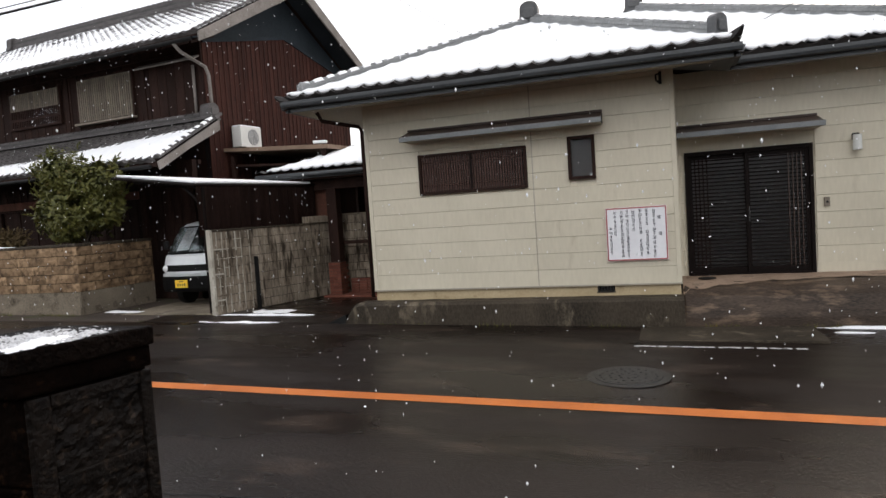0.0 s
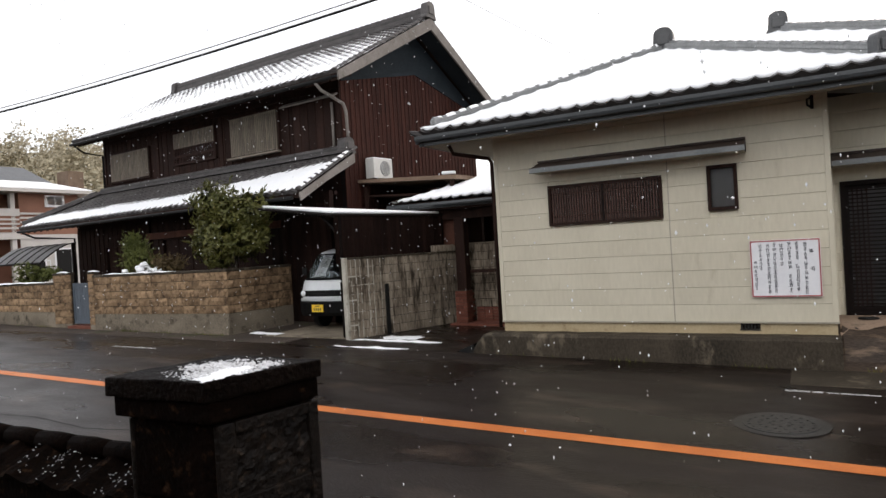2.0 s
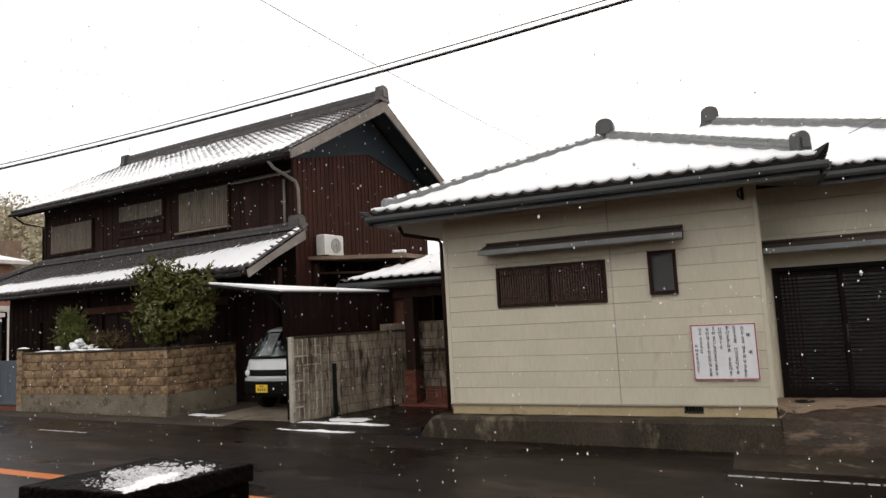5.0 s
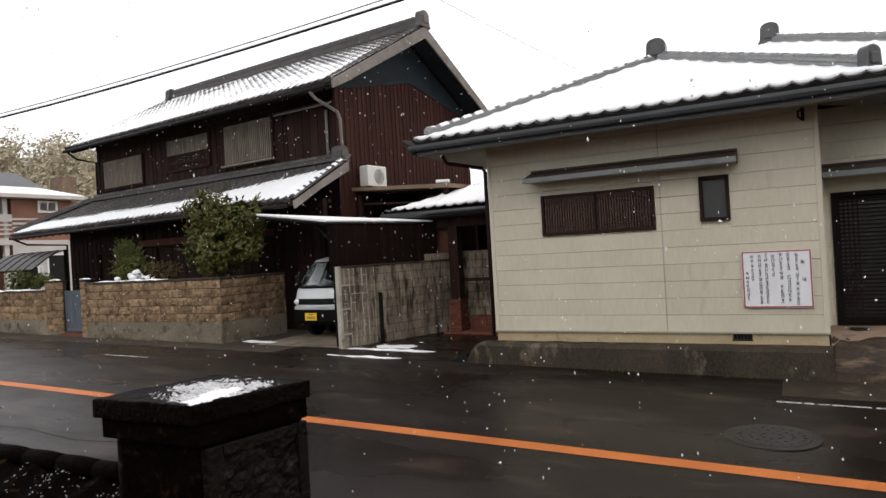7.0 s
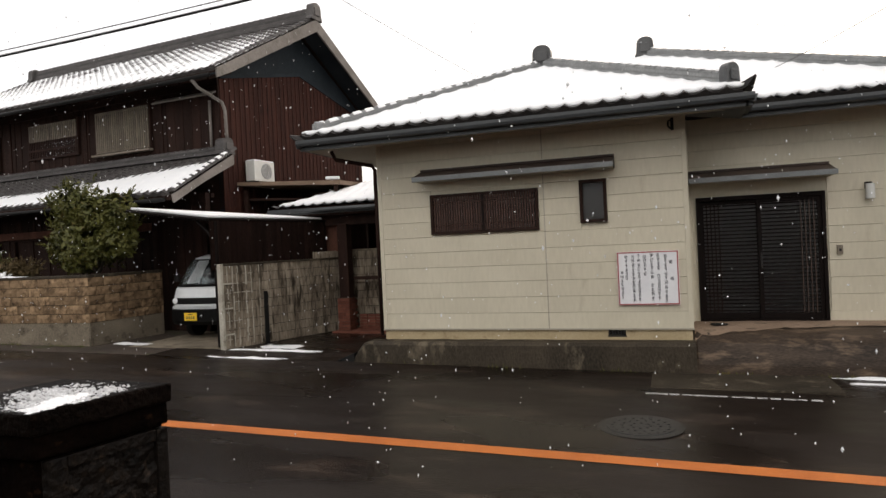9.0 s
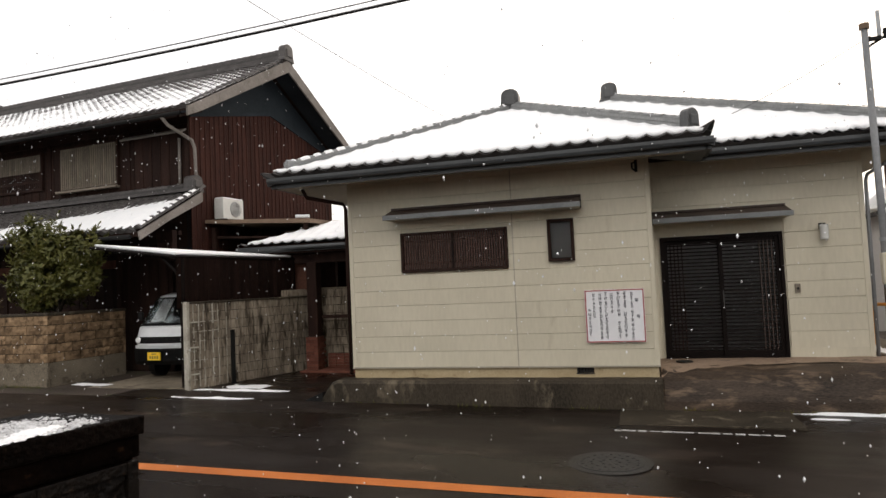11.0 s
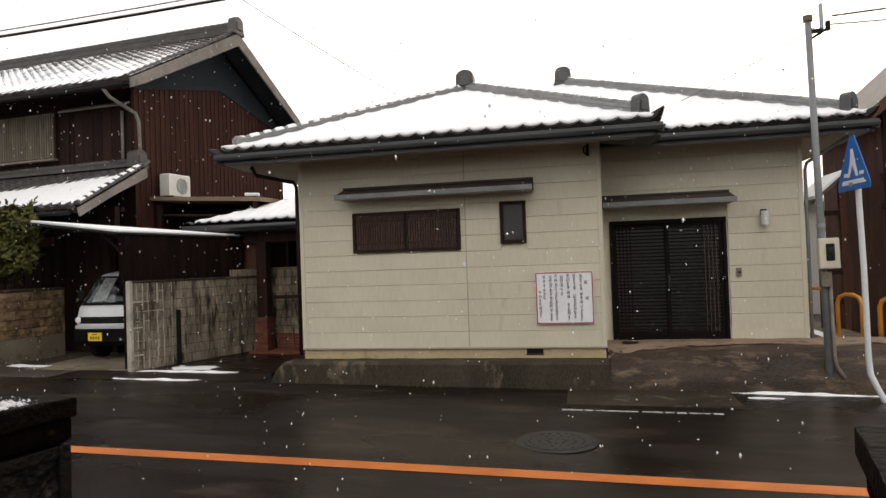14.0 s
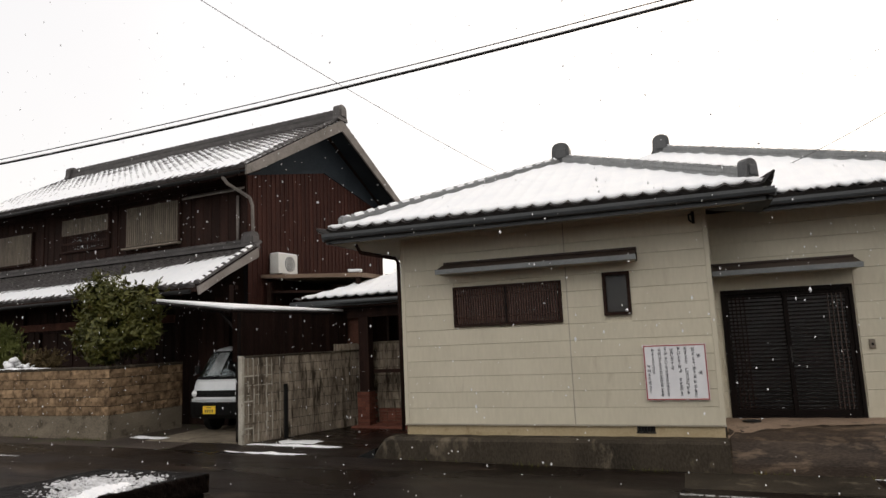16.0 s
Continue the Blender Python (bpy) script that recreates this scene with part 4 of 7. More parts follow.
for x0, x1, y in ((1.05, 1.95, RY + 0.07), (1.9, 2.81, RY + 0.03)):
    leaf = part("door_leaf", holed(B(), x0, x1, 0.64, 2.56, y - 0.015, y + 0.02, [(x0 + 0.06, x1 - 0.06, 0.74, 2.49)]), "brown_metal", entrance)
    p = part("pane", boxm(x0 + 0.06, x1 - 0.06, y + 0.004, y + 0.009, 0.74, 2.49), "smoked", entrance)
    p.visible_shadow = False
    bm = B()
    for k in range(30):
        z = 0.77 + 1.7 * k / 29
        box(bm, x0 + 0.06, x1 - 0.06, y - 0.012, y - 0.002, z - 0.011, z + 0.011)
    part("slats", bm, "brown_metal", entrance)
    bm = B()
    s = x0 + 0.1 if x0 < 1.5 else x1 - 0.3
    for k in range(4):
        box(bm, s + 0.06 * k, s + 0.06 * k + 0.016, y - 0.022, y - 0.012, 0.74, 2.49)
    part("lattice", bm, "hood" if x0 > 1.5 else "brown_wood", entrance)
    part("pull", boxm(x1 - 0.055 if x0 < 1.5 else x0 + 0.03, x1 - 0.03 if x0 < 1.5 else x0 + 0.055, y - 0.024, y - 0.014, 1.45, 1.7, 0.003), "iron", entrance)

# wall lamp, bell, junction box
lamp = thing("wall_lamp", pose(3.44, RY + 0.0, 2.55), "small white glass wall lamp beside the entrance, unlit", "wall lamp")
part("base", boxm(-0.05, 0.05, -0.02, 0.02, 0.06, 0.16, 0.01), "brown_metal", lamp)
bm = B()
tube(bm, [(0, -0.09, 0.13), (0, -0.09, 0.1), (0, -0.09, -0.08), (0, -0.09, -0.1)], 0.062, 14)
part("shade", bm, "ac_white", lamp, "white glass shade", smooth=True)
part("bulb", tubem([(0, -0.09, 0.1), (0, -0.09, -0.06)], 0.045, 10), "sign_white", lamp)
part("arm", tubem([(0, 0, 0.12), (0, -0.09, 0.14)], 0.014, 8), "brown_metal", lamp)
bell = thing("door_bell", pose(3.03, RY, 1.7), "small grey door bell on the siding", "door bell")
part("plate", boxm(-0.04, 0.04, -0.03, 0.01, -0.07, 0.07, 0.01), "lattice", bell)
part("button", boxm(-0.015, 0.015, -0.04, -0.028, -0.02, 0.015, 0.004), "plain_black", bell)
jb = thing("cable_bracket", pose(0.68, FY, 3.72), "small black cable bracket under the eave", "cable bracket")
part("plate", boxm(-0.022, 0.022, -0.02, 0.01, -0.09, 0.1, 0.006), "plain_black", jb)
part("hook", tubem([(-0.02, -0.03, 0.06), (-0.06, -0.09, 0.04), (-0.06, -0.1, -0.04), (-0.02, -0.06, -0.07)], 0.014, 8), "plain_black", jb)

# notice board: white, thin red edging, columns of writing too small to read
sg = thing("notice_board", pose(-0.216, FY - 0.03, 0.985), "white notice board with a red border and black columns of writing", "sign")
part("board", boxm(0, 0.905, -0.012, 0.008, 0, 0.83, 0.003), "sign_white", sg)
part("border", holed(B(), 0.006, 0.899, 0.006, 0.824, -0.0165, -0.012, [(0.024, 0.881, 0.024, 0.806)]), "sign_red", sg)
random.seed(5)
cols = [(0.79, 0.58, 0.68, 0.075), (0.8, 0.33, 0.43, 0.075), (0.715, 0.04, 0.78, 0.06), (0.61, 0.5, 0.79, 0.06), (0.61, 0.04, 0.47, 0.06), (0.515, 0.36, 0.79, 0.06), (0.515, 0.04, 0.33, 0.06), (0.415, 0.45, 0.78, 0.06), (0.325, 0.04, 0.79, 0.06), (0.24, 0.04, 0.77, 0.06), (0.14, 0.38, 0.78, 0.058), (0.07, 0.06, 0.53, 0.055)]
bm = B()
for x, z0, z1, s in cols:
    z = z1
    while z - s > z0:
        w = s * random.uniform(0.65, 0.95)
        for q in random.sample((0.08, 0.3, 0.52, 0.74, 0.94), 3):
            a = random.uniform(0, 0.3) * w
            box(bm, x - w / 2 + a, x + w / 2 - random.uniform(0, 0.2) * w, -0.0165, -0.0125, z - s * (q + 0.045), z - s * (q - 0.045))
        for a in (random.uniform(-0.35, -0.05) * w, random.uniform(0.05, 0.35) * w):
            box(bm, x + a - w * 0.075, x + a + w * 0.075, -0.0166, -0.0125, z - s * random.uniform(0.6, 0.98), z - s * random.uniform(0.0, 0.25))
        z -= s * random.uniform(1.06, 1.16)
tagged(part("writing", bm, "ink", sg, "columns of small black writing"), kind="stuff")
random.seed(0)

# ---- roof of the cream house ----
ZE = 3.93
SL = 0.444
E1, E2, AP = Vector((-5.22, 10.25, ZE)), Vector((1.7, 10.25, ZE)), Vector((-1.66, 13.7, ZE + SL * 3.45))
F1, F2, BP = Vector((-4.2, 11.25, ZE)), Vector((4.8, 11.25, ZE)), Vector((0.24, 15.75, ZE + SL * 4.5))
roof = part("roof", B(), "tile", house, "dark pantile hip roof covered with snow")
slope = math.sqrt(1 + SL * SL)
upF = Vector((0, 1, SL))
c45 = math.sqrt(0.5)


def hip_clips(a, b, ap):
    """Upright planes through the two hips, facing away from the front slope."""
    return [(a, (a.y - ap.y, ap.x - a.x, 0)), (b, (ap.y - b.y, b.x - ap.x, 0))]


def roof_set(a, b, ap, back):
    w, half = b.x - a.x, (b.x - a.x) / 2
    run = half * slope
    cl = hip_clips(a, b, ap)
    rise = ap.z - a.z
    upL, upR = Vector((1, 0, rise / (ap.x - a.x))), Vector((-1, 0, rise / (b.x - ap.x)))
    part("tile_field", tile_field(B(), a, (1, 0, 0), upF, w, run, cl), "tile", roof)
    s = part("snow_cover", tile_field(B(), a, (1, 0, 0), upF, w, run, cl, 0.075, "snow", 0.05, seed=a.x), "snow", roof, "smooth snow cover", smooth=True)
    thicken(s, 0.045)
    d = back - a.y
    for o, along, up, sgn in ((a, (0, 1, 0), upL, 1), (b, (0, 1, 0), upR, -1)):
        cl2 = [(o, (ap.y - o.y, o.x - ap.x, 0) if sgn > 0 else (o.y - ap.y, ap.x - o.x, 0))]
        part("tile_field", tile_field(B(), o, along, up, d, run, cl2), "tile", roof)
        s = part("snow_cover", tile_field(B(), o, along, up, d, run, cl2, 0.075, "snow", 0.07, seed=3), "snow", roof, smooth=True)
        thicken(s, 0.045)
    # boarding under the tiles
    bm = B()
    vs = [bm.verts.new(p) for p in (a, b, (b.x, back, b.z), (a.x, back, a.z), ap, (ap.x, back, ap.z))]
    for f in ((0, 1, 4), (1, 2, 5, 4), (3, 0, 4, 5)):
        bm.faces.new([vs[i] for i in f])
    for v in bm.verts:
        v.co.z -= 0.035
    bmesh.ops.solidify(bm, geom=bm.faces[:], thickness=0.03)
    part("boarding", bm, "soffit", roof)


roof_set(E1, E2, AP, 18.9)
roof_set(F1, F2, BP, 18.9)
et = eave_tile_mesh("tile_eave")
ct = cap_tile_mesh("tile_blue", 0.07)
tilt = math.degrees(math.atan(SL))
for x0, x1, y, off in ((E1.x, E2.x, E1.y, 0.0), (1.7, F2.x, F1.y, 5.9)):
    k0 = int(off / PITCH)
    n = int((x1 - x0) / PITCH)
    for k in range(n + 1):
        x = x0 + k * PITCH
        if x + PITCH <= x1 + 0.1:
            part("eave_tile", et, "tile", roof, at=pose(x, y, ZE - 0.002, tilt, 0, 0))
for k in range(26):
    part("eave_tile", et, "tile", roof, at=pose(E1.x, E1.y + 0.28 + PITCH * k + PITCH, ZE - 0.002, 0, -tilt, 0) @ pose(0, 0, 0, 0, 0, -90))


def eaves(x0, x1, y, ywall, left, right):
    """Fascia, gutter and boarded soffit along an eave."""
    part("fascia", boxm(x0, x1, y + 0.05, y + 0.085, ZE - 0.2, ZE - 0.03), "gutter", roof)
    g = B()
    ring = [(0.0, 0.05), (0.0, -0.02), (0.02, -0.06), (0.06, -0.075), (0.1, -0.06), (0.115, -0.02), (0.115, 0.03), (0.105, 0.03), (0.1, -0.015), (0.06, -0.06), (0.02, -0.045), (0.01, 0.0), (0.01, 0.05)]
    prism(g, [(x0 - 0.02, y + 0.045 - q, ZE - 0.065 + z) for q, z in ring], (x1 - x0 + 0.04, 0, 0))
    part("gutter", g, "gutter", roof, "blue-grey eave gutter")
    bm = prism(B(), [(x0 + 0.03, y + 0.085, ZE - 0.2), (x0 + 0.03, y + 0.085, ZE - 0.17), (x0 + 0.03, ywall + 0.04, ZE - 0.05), (x0 + 0.03, ywall + 0.04, ZE - 0.08)], (x1 - x0 - 0.06, 0, 0))
    part("soffit_board", bm, "soffit", roof)
    bm = B()
    k = x0 + 0.2
    part("soffit_strip", boxm(x0 + 0.05, x1 - 0.05, y + 0.42, y + 0.45, ZE - 0.165, ZE - 0.135), "soffit", roof)


eaves(E1.x, E2.x, E1.y, FY, True, True)
eaves(E2.x - 0.05, F2.x, F1.y, RY, False, True)
for x, sgn, y0, y1, xw in ((E1.x, 1, E1.y, 18.8, WL), (E2.x, -1, E2.y, 11.35, WC), (F2.x, -1, F2.y, 18.8, WR)):
    part("fascia", boxm(min(x + sgn * 0.05, x + sgn * 0.085), max(x + sgn * 0.05, x + sgn * 0.085), y0 + 0.05, y1, ZE - 0.2, ZE - 0.03), "gutter", roof)
    bm = prism(B(), [(x + sgn * 0.085, y0 + 0.09, ZE - 0.2), (x + sgn * 0.085, y0 + 0.09, ZE - 0.17), (xw - sgn * 0.04 + sgn * 0.08, y0 + 0.09, ZE - 0.05), (xw + sgn * 0.04, y0 + 0.09, ZE - 0.08)], (0, y1 - y0 - 0.09, 0))
    part("soffit_board", bm, "gutter" if y1 < 12 else "soffit", roof)
    part("gutter", prism(B(), [(x - sgn * 0.06, y0 - 0.02, ZE - 0.06), (x + sgn * 0.05, y0 - 0.02, ZE - 0.06), (x + sgn * 0.05, y0 - 0.02, ZE - 0.14), (x - sgn * 0.03, y0 - 0.02, ZE - 0.16)], (0, y1 - y0, 0)), "gutter", roof)
# hip ridges with domed end blocks
lf = 0.05
for p, q, h, lay, off, half in ((E1, AP, 0.075, 2, 0.3, 84), (E2, AP, 0.11, 2, 0.46, 34), (F2, BP, 0.11, 2, 0.46, 34)):
    d = (q - p).normalized()
    a, b = p + d * off + Vector((0, 0, lf)), q + Vector((0, 0, lf))
    ridge(roof, a, b, h, 0.2, ct, "tile_blue", lay)
    ridge_snow(roof, a, b, h, 0.07, half, 40 + lay)
ridge(roof, AP + Vector((0, 0, lf)), Vector((AP.x, 18.8, AP.z + lf)), 0.22, 0.22, ct, "tile_blue", 3)
ridge(roof, BP + Vector((0, 0, lf)), Vector((BP.x, 18.8, BP.z + lf)), 0.22, 0.22, ct, "tile_blue", 3)
for p, turn in ((AP, 0), (BP, 0)):
    ridge_end(roof, pose(p.x, p.y - 0.16, p.z - 0.02, 0, 0, turn), "tile", 0.38, 0.45, 0.26)
for p, q in ((E2, AP), (F2, BP)):
    d = (q - p).normalized()
    s = p + d * 0.3
    ridge_end(roof, pose(s.x, s.y, s.z + 0.02, 0, 0, math.degrees(math.atan2(d.x, -d.y)) + 180), "tile", 0.25, 0.34, 0.16)
s = E1 + (AP - E1).normalized() * 0.3
ridge_end(roof, pose(s.x, s.y, s.z + 0.03, 0, 0, -45), "tile_blue", 0.2, 0.19, 0.16)
# upturned corner tiles
horn(roof, E1, -45, 0.0, 0.7)
horn(roof, E2 + Vector((-0.07, 0.07, 0.03)), 45, 0.12, 0.75)
horn(roof, F2 + Vector((-0.07, 0.07, 0.03)), 45, 0.1, 0.75)
# downpipes
dp = [(WL - 0.55, FY - 0.62, ZE - 0.2), (WL - 0.5, FY - 0.55, ZE - 0.34), (WL - 0.1, FY + 0.02, ZE - 0.42), (WL - 0.05, FY + 0.03, ZE - 0.5), (WL - 0.05, FY + 0.03, 0.5)]
part("downpipe", tubem(dp, 0.034, 10), "brown_wood", roof, "brown rain downpipe", smooth=True)
dp = [(WR + 0.5, RY - 0.5, ZE - 0.2), (WR + 0.08, RY + 0.05, ZE - 0.5), (WR + 0.05, RY + 0.05, ZE - 0.6), (WR + 0.05, RY + 0.05, 0.2)]
part("downpipe", tubem(dp, 0.027, 10), "pole_grey", roof, "grey rain downpipe", smooth=True)

# ---- two-storey timber house ----
bh = thing("timber_house", pose(-9.33, 13.7, 0, 0, 0, -5.5), "dark brown two-storey timber house with snow on tiled roofs", "house")
X0, GX, UY, UB = -12.6, -0.85, 0.85, 7.55
ZU, RZ, RYL, RB = 6.5, 8.89, 4.2, 8.4
SU = (RZ - ZU) / RYL
wins = [(-12.1, -9.75, 4.98, 5.93), (-8.25, -6.15, 5.18, 6.14), (-5.35, -3.28, 5.04, 6.17)]
part("wall", holed(B(), X0, GX, 3.2, 6.75, UY, UY + 0.14, wins), "brown_wood", bh)
part("wall", prism(B(), [(GX, UY, 2.6), (GX, UB, 2.6), (GX, UB, 6.75), (GX, 4.2, 8.58), (GX, UY, 6.75)], (-0.14, 0, 0)), "navy", bh, "dark blue-black plaster gable")
part("wall", prism(B(), [(X0, UY, 2.6), (X0, UB, 2.6), (X0, UB, 6.75), (X0, 4.2, 8.4), (X0, UY, 6.75)], (0.14, 0, 0)), "brown_wood", bh)
part("wall", boxm(X0, GX, UB - 0.14, UB, 0.1, 6.7), "brown_wood", bh)
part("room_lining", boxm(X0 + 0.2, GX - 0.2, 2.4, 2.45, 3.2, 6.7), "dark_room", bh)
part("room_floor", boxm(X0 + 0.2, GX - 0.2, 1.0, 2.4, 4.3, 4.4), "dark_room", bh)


def vboard(w, h, mat="board"):
    """An upright board with a rounded batten along one edge."""
    bm = B()
    box(bm, 0.0, w - 0.006, -0.018, 0.0, 0, h)
    box(bm, w - 0.03, w + 0.008, -0.032, -0.018, 0, h)
    return finish("wall_board", bm, mat)


# gable boards up to the shallow peaked trim
nb = 36
bw = (UB - UY) / nb
for k in range(nb):
    y = UY + bw * k
    mid = abs(y + bw / 2 - 4.2)
    top = 7.33 - 0.75 * mid / 3.35
    part("wall_board", vboard(bw, top - 2.7), "board", bh, at=pose(GX, y, 2.7, 0, 0, 90))
for a, b in (((GX + 0.02, UY, 6.58), (GX + 0.02, 4.2, 7.33)), ((GX + 0.02, 4.2, 7.33), (GX + 0.02, UB, 6.58))):
    part("gable_trim", prism(B(), [(GX, a[1], a[2] - 0.05), (GX, a[1], a[2] + 0.05), (GX, b[1], b[2] + 0.05), (GX, b[1], b[2] - 0.05)], (0.05, 0, 0)), "navy", bh, "blue-black trim strip")
# front boards of the upper storey, eave shade put into a darker wood
x = X0
while x < GX - 0.05:
    w = min(0.3, GX - x)
    for z0, z1 in spans(4.5, 6.5, sorted([(h[2] - 0.06, h[3] + 0.06) for h in wins if h[0] - 0.04 < x + w and h[1] + 0.04 > x])):
        part("wall_board", vboard(w, z1 - z0, "brown_wood"), "brown_wood", bh, at=pose(x, UY, z0))
    x += 0.3
for x in (X0, GX - 0.12, -9.3, -5.9, -2.95):
    part("post", boxm(x, x + 0.12, UY - 0.05, UY + 0.02, 4.5, 6.6, 0.008), "brown_wood", bh)
part("beam", boxm(X0, GX, UY - 0.06, UY + 0.02, 6.36, 6.55, 0.01), "brown_wood", bh)
part("ledge", prism(B(), [(-3.0, UY - 0.02, 6.2), (-3.0, UY - 0.22, 6.1), (-3.0, UY - 0.22, 6.14), (-3.0, UY - 0.02, 6.25)], (2.1, 0, 0)), "grey_wood", bh)


def shuttered_window(h, kind):
    x0, x1, z0, z1 = h
    w = part("window", holed(B(), x0 - 0.06, x1 + 0.06, z0 - 0.06, z1 + 0.06, UY - 0.09, UY + 0.1, [(x0, x1, z0, z1)]), "brown_wood", bh, "window behind a grey slatted screen")
    p = part("pane", boxm(x0, x1, UY + 0.06, UY + 0.066, z0, z1), "window_glass", w)
    p.visible_shadow = False
    part("curtain", boxm(x0, x1, UY + 0.12, UY + 0.13, z0, z1), "brown_wood", w)
    lo = z0 if kind != 1 else z0 + (z1 - z0) * 0.5
    n = int((x1 - x0) / 0.078)
    for k in range(n):
        x = x0 + (x1 - x0) * (k + 0.5) / n
        part("slat", boxm(x - 0.021, x + 0.021, UY - 0.1, UY - 0.075, lo, z1), "lattice", w)
    for z in (lo, z1 - 0.05):
        part("rail", boxm(x0 - 0.02, x1 + 0.02, UY - 0.074, UY - 0.05, z, z + 0.05), "lattice", w)
    if kind == 2:
        part("sill", boxm(x0 - 0.08, x1 + 0.1, UY - 0.2, UY - 0.05, z0 - 0.1, z0 - 0.04, 0.01), "lattice", w)
    if kind == 1:
        part("rail", boxm(x0, x1, UY - 0.1, UY - 0.07, lo - 0.3, lo - 0.24), "brown_wood", w)
        for k in range(n):
            x = x0 + (x1 - x0) * (k + 0.5) / n
            part("slat", boxm(x - 0.02, x + 0.02, UY - 0.09, UY - 0.075, z0, lo), "brown_wood", w)


for i, h in enumerate(wins):
    shuttered_window(h, i)

# upper roof
up = part("roof", boxm(X0, GX, UY + 0.2, UY + 0.3, ZU - 0.1, ZU - 0.06), "brown_wood", bh, "grey pantile gable roof dusted with snow")
uw = Vector((0, 1, SU))
ub = Vector((0, -1, SU))
XL, XV = -13.2, -0.12
runU = RYL * math.sqrt(1 + SU * SU)
part("tile_field", tile_field(B(), (XL, 0, ZU), (1, 0, 0), uw, XV - XL, runU, []), "tile_brown", up)
part("tile_field", tile_field(B(), (XL, RB, ZU), (1, 0, 0), ub, XV - XL, runU, []), "tile_brown", up)
for s, y in ((uw, 0), (ub, RB)):
    part("boarding", prism(B(), [(XL + 0.05, y, ZU - 0.04), (XL + 0.05, y, ZU - 0.08), (XL + 0.05, RYL, RZ - 0.08), (XL + 0.05, RYL, RZ - 0.04)], (XV - XL - 0.1, 0, 0)), "brown_wood", up)


usn = part("snow", tile_field(B(), (XL, 0, ZU), (1, 0, 0), uw, XV - XL, runU, [], 0.0, "snow", 0.04, runU * 0.96, seed=11, level=lambda u, v: 0.064 - 0.03 * v - 0.05 * max(0.0, u - 0.45) * (v + 0.2)), "snow", up, "snow lying between the tile rolls", smooth=True)
tagged(usn, kind="stuff")
# main ridge: tall stacked courses
ctb = cap_tile_mesh("tile_brown", 0.1)
etb = eave_tile_mesh("tile_brown")
ridge(up, (XL + 0.25, RYL, RZ - 0.02), (XV, RYL, RZ - 0.02), 0.3, 0.26, ctb, "tile_brown", 4)
ridge_end(up, pose(XV + 0.06, RYL, RZ - 0.06, 0, 0, 90), "tile_brown", 0.44, 0.52, 0.24)
ridge_end(up, pose(XL + 0.2, RYL, RZ - 0.06, 0, 0, -90), "tile_brown", 0.42, 0.48, 0.24)
for k in range(int((XV - XL) / PITCH)):
    part("eave_tile", etb, "tile_brown", up, at=pose(XL + k * PITCH, 0, ZU - 0.004, math.degrees(math.atan(SU)), 0, 0))
# verge tiles and bargeboards of the gable
for s, y in ((1, 0.0), (-1, RB)):
    d = Vector((0, s, SU)).normalized()
    for k in range(int(runU / COURSE)):
        p = Vector((XV - 0.12, y, ZU + 0.02)) + d * (k * COURSE)
        part("verge_tile", ctb, "tile_brown", up, at=frame_along(p, p + d))
    part("bargeboard", prism(B(), [(XV - 0.02, y, ZU + 0.01), (XV - 0.02, y, ZU - 0.22), (XV - 0.02, y + s * 0.5, ZU - 0.27 + SU * 0.5), (XV - 0.02, RYL, RZ - 0.38), (XV - 0.02, RYL, RZ - 0.02)], (0.05, 0, 0)), "grey_wood", up, "weathered grey bargeboard")
    part("soffit_board", prism(B(), [(GX, y, ZU - 0.1), (GX, y, ZU - 0.13), (GX, RYL, RZ - 0.13), (GX, RYL, RZ - 0.1)], (XV - GX - 0.02, 0, 0)), "navy", up)
part("eave_board", boxm(XL, XV - 0.04, 0.03, 0.07, ZU - 0.14, ZU - 0.03), "brown_wood", up)
part("soffit_board", prism(B(), [(XL + 0.1, 0.07, ZU - 0.12), (XL + 0.1, 0.07, ZU - 0.15), (XL + 0.1, UY, ZU + 0.16), (XL + 0.1, UY, ZU + 0.2)], (-XL - 0.3, 0, 0)), "brown_wood", up)
k = XL + 0.3
while k < -0.3:
    part("rafter", prism(B(), [(k, 0.06, ZU - 0.21), (k, 0.06, ZU - 0.13), (k, UY, ZU + 0.17), (k, UY, ZU + 0.09)], (0.06, 0, 0)), "brown_wood", up)
    k += 0.46
g = tubem([(XL, -0.06, ZU - 0.11), (-0.3, -0.06, ZU - 0.14)], 0.055, 8)
part("gutter", g, "plain_black", up, "dark rain gutter", smooth=True)
part("downpipe", tubem([(-0.85, -0.06, ZU - 0.18), (-0.82, 0.1, ZU - 0.34), (-0.78, UY - 0.1, ZU - 0.55), (-0.72, UY - 0.06, ZU - 0.6), (-0.66, UY - 0.03, ZU - 0.8), (-0.66, UY + 0.0, 4.7)], 0.042, 10), "grey_wood", up, "grey rain downpipe", smooth=True)
part("downpipe", tubem([(-1.12, UY - 0.07, ZU - 0.5), (-1.12, UY - 0.07, 4.7)], 0.036, 10), "grey_wood", up, smooth=True)
part("gutter_elbow", tubem([(XL + 0.2, -0.04, ZU - 0.15), (XL + 0.32, 0.25, ZU - 0.4), (X0 - 0.04, UY - 0.06, ZU - 0.5), (X0 - 0.04, UY - 0.06, 4.6)], 0.036, 8), "plain_black", up, smooth=True)

# lower skirt roof
EY, ZL, TY, ZT = -1.15, 3.5, 0.85, 4.62
SLW = (ZT - ZL) / (TY - EY)
LL, LR = -15.0, -0.5
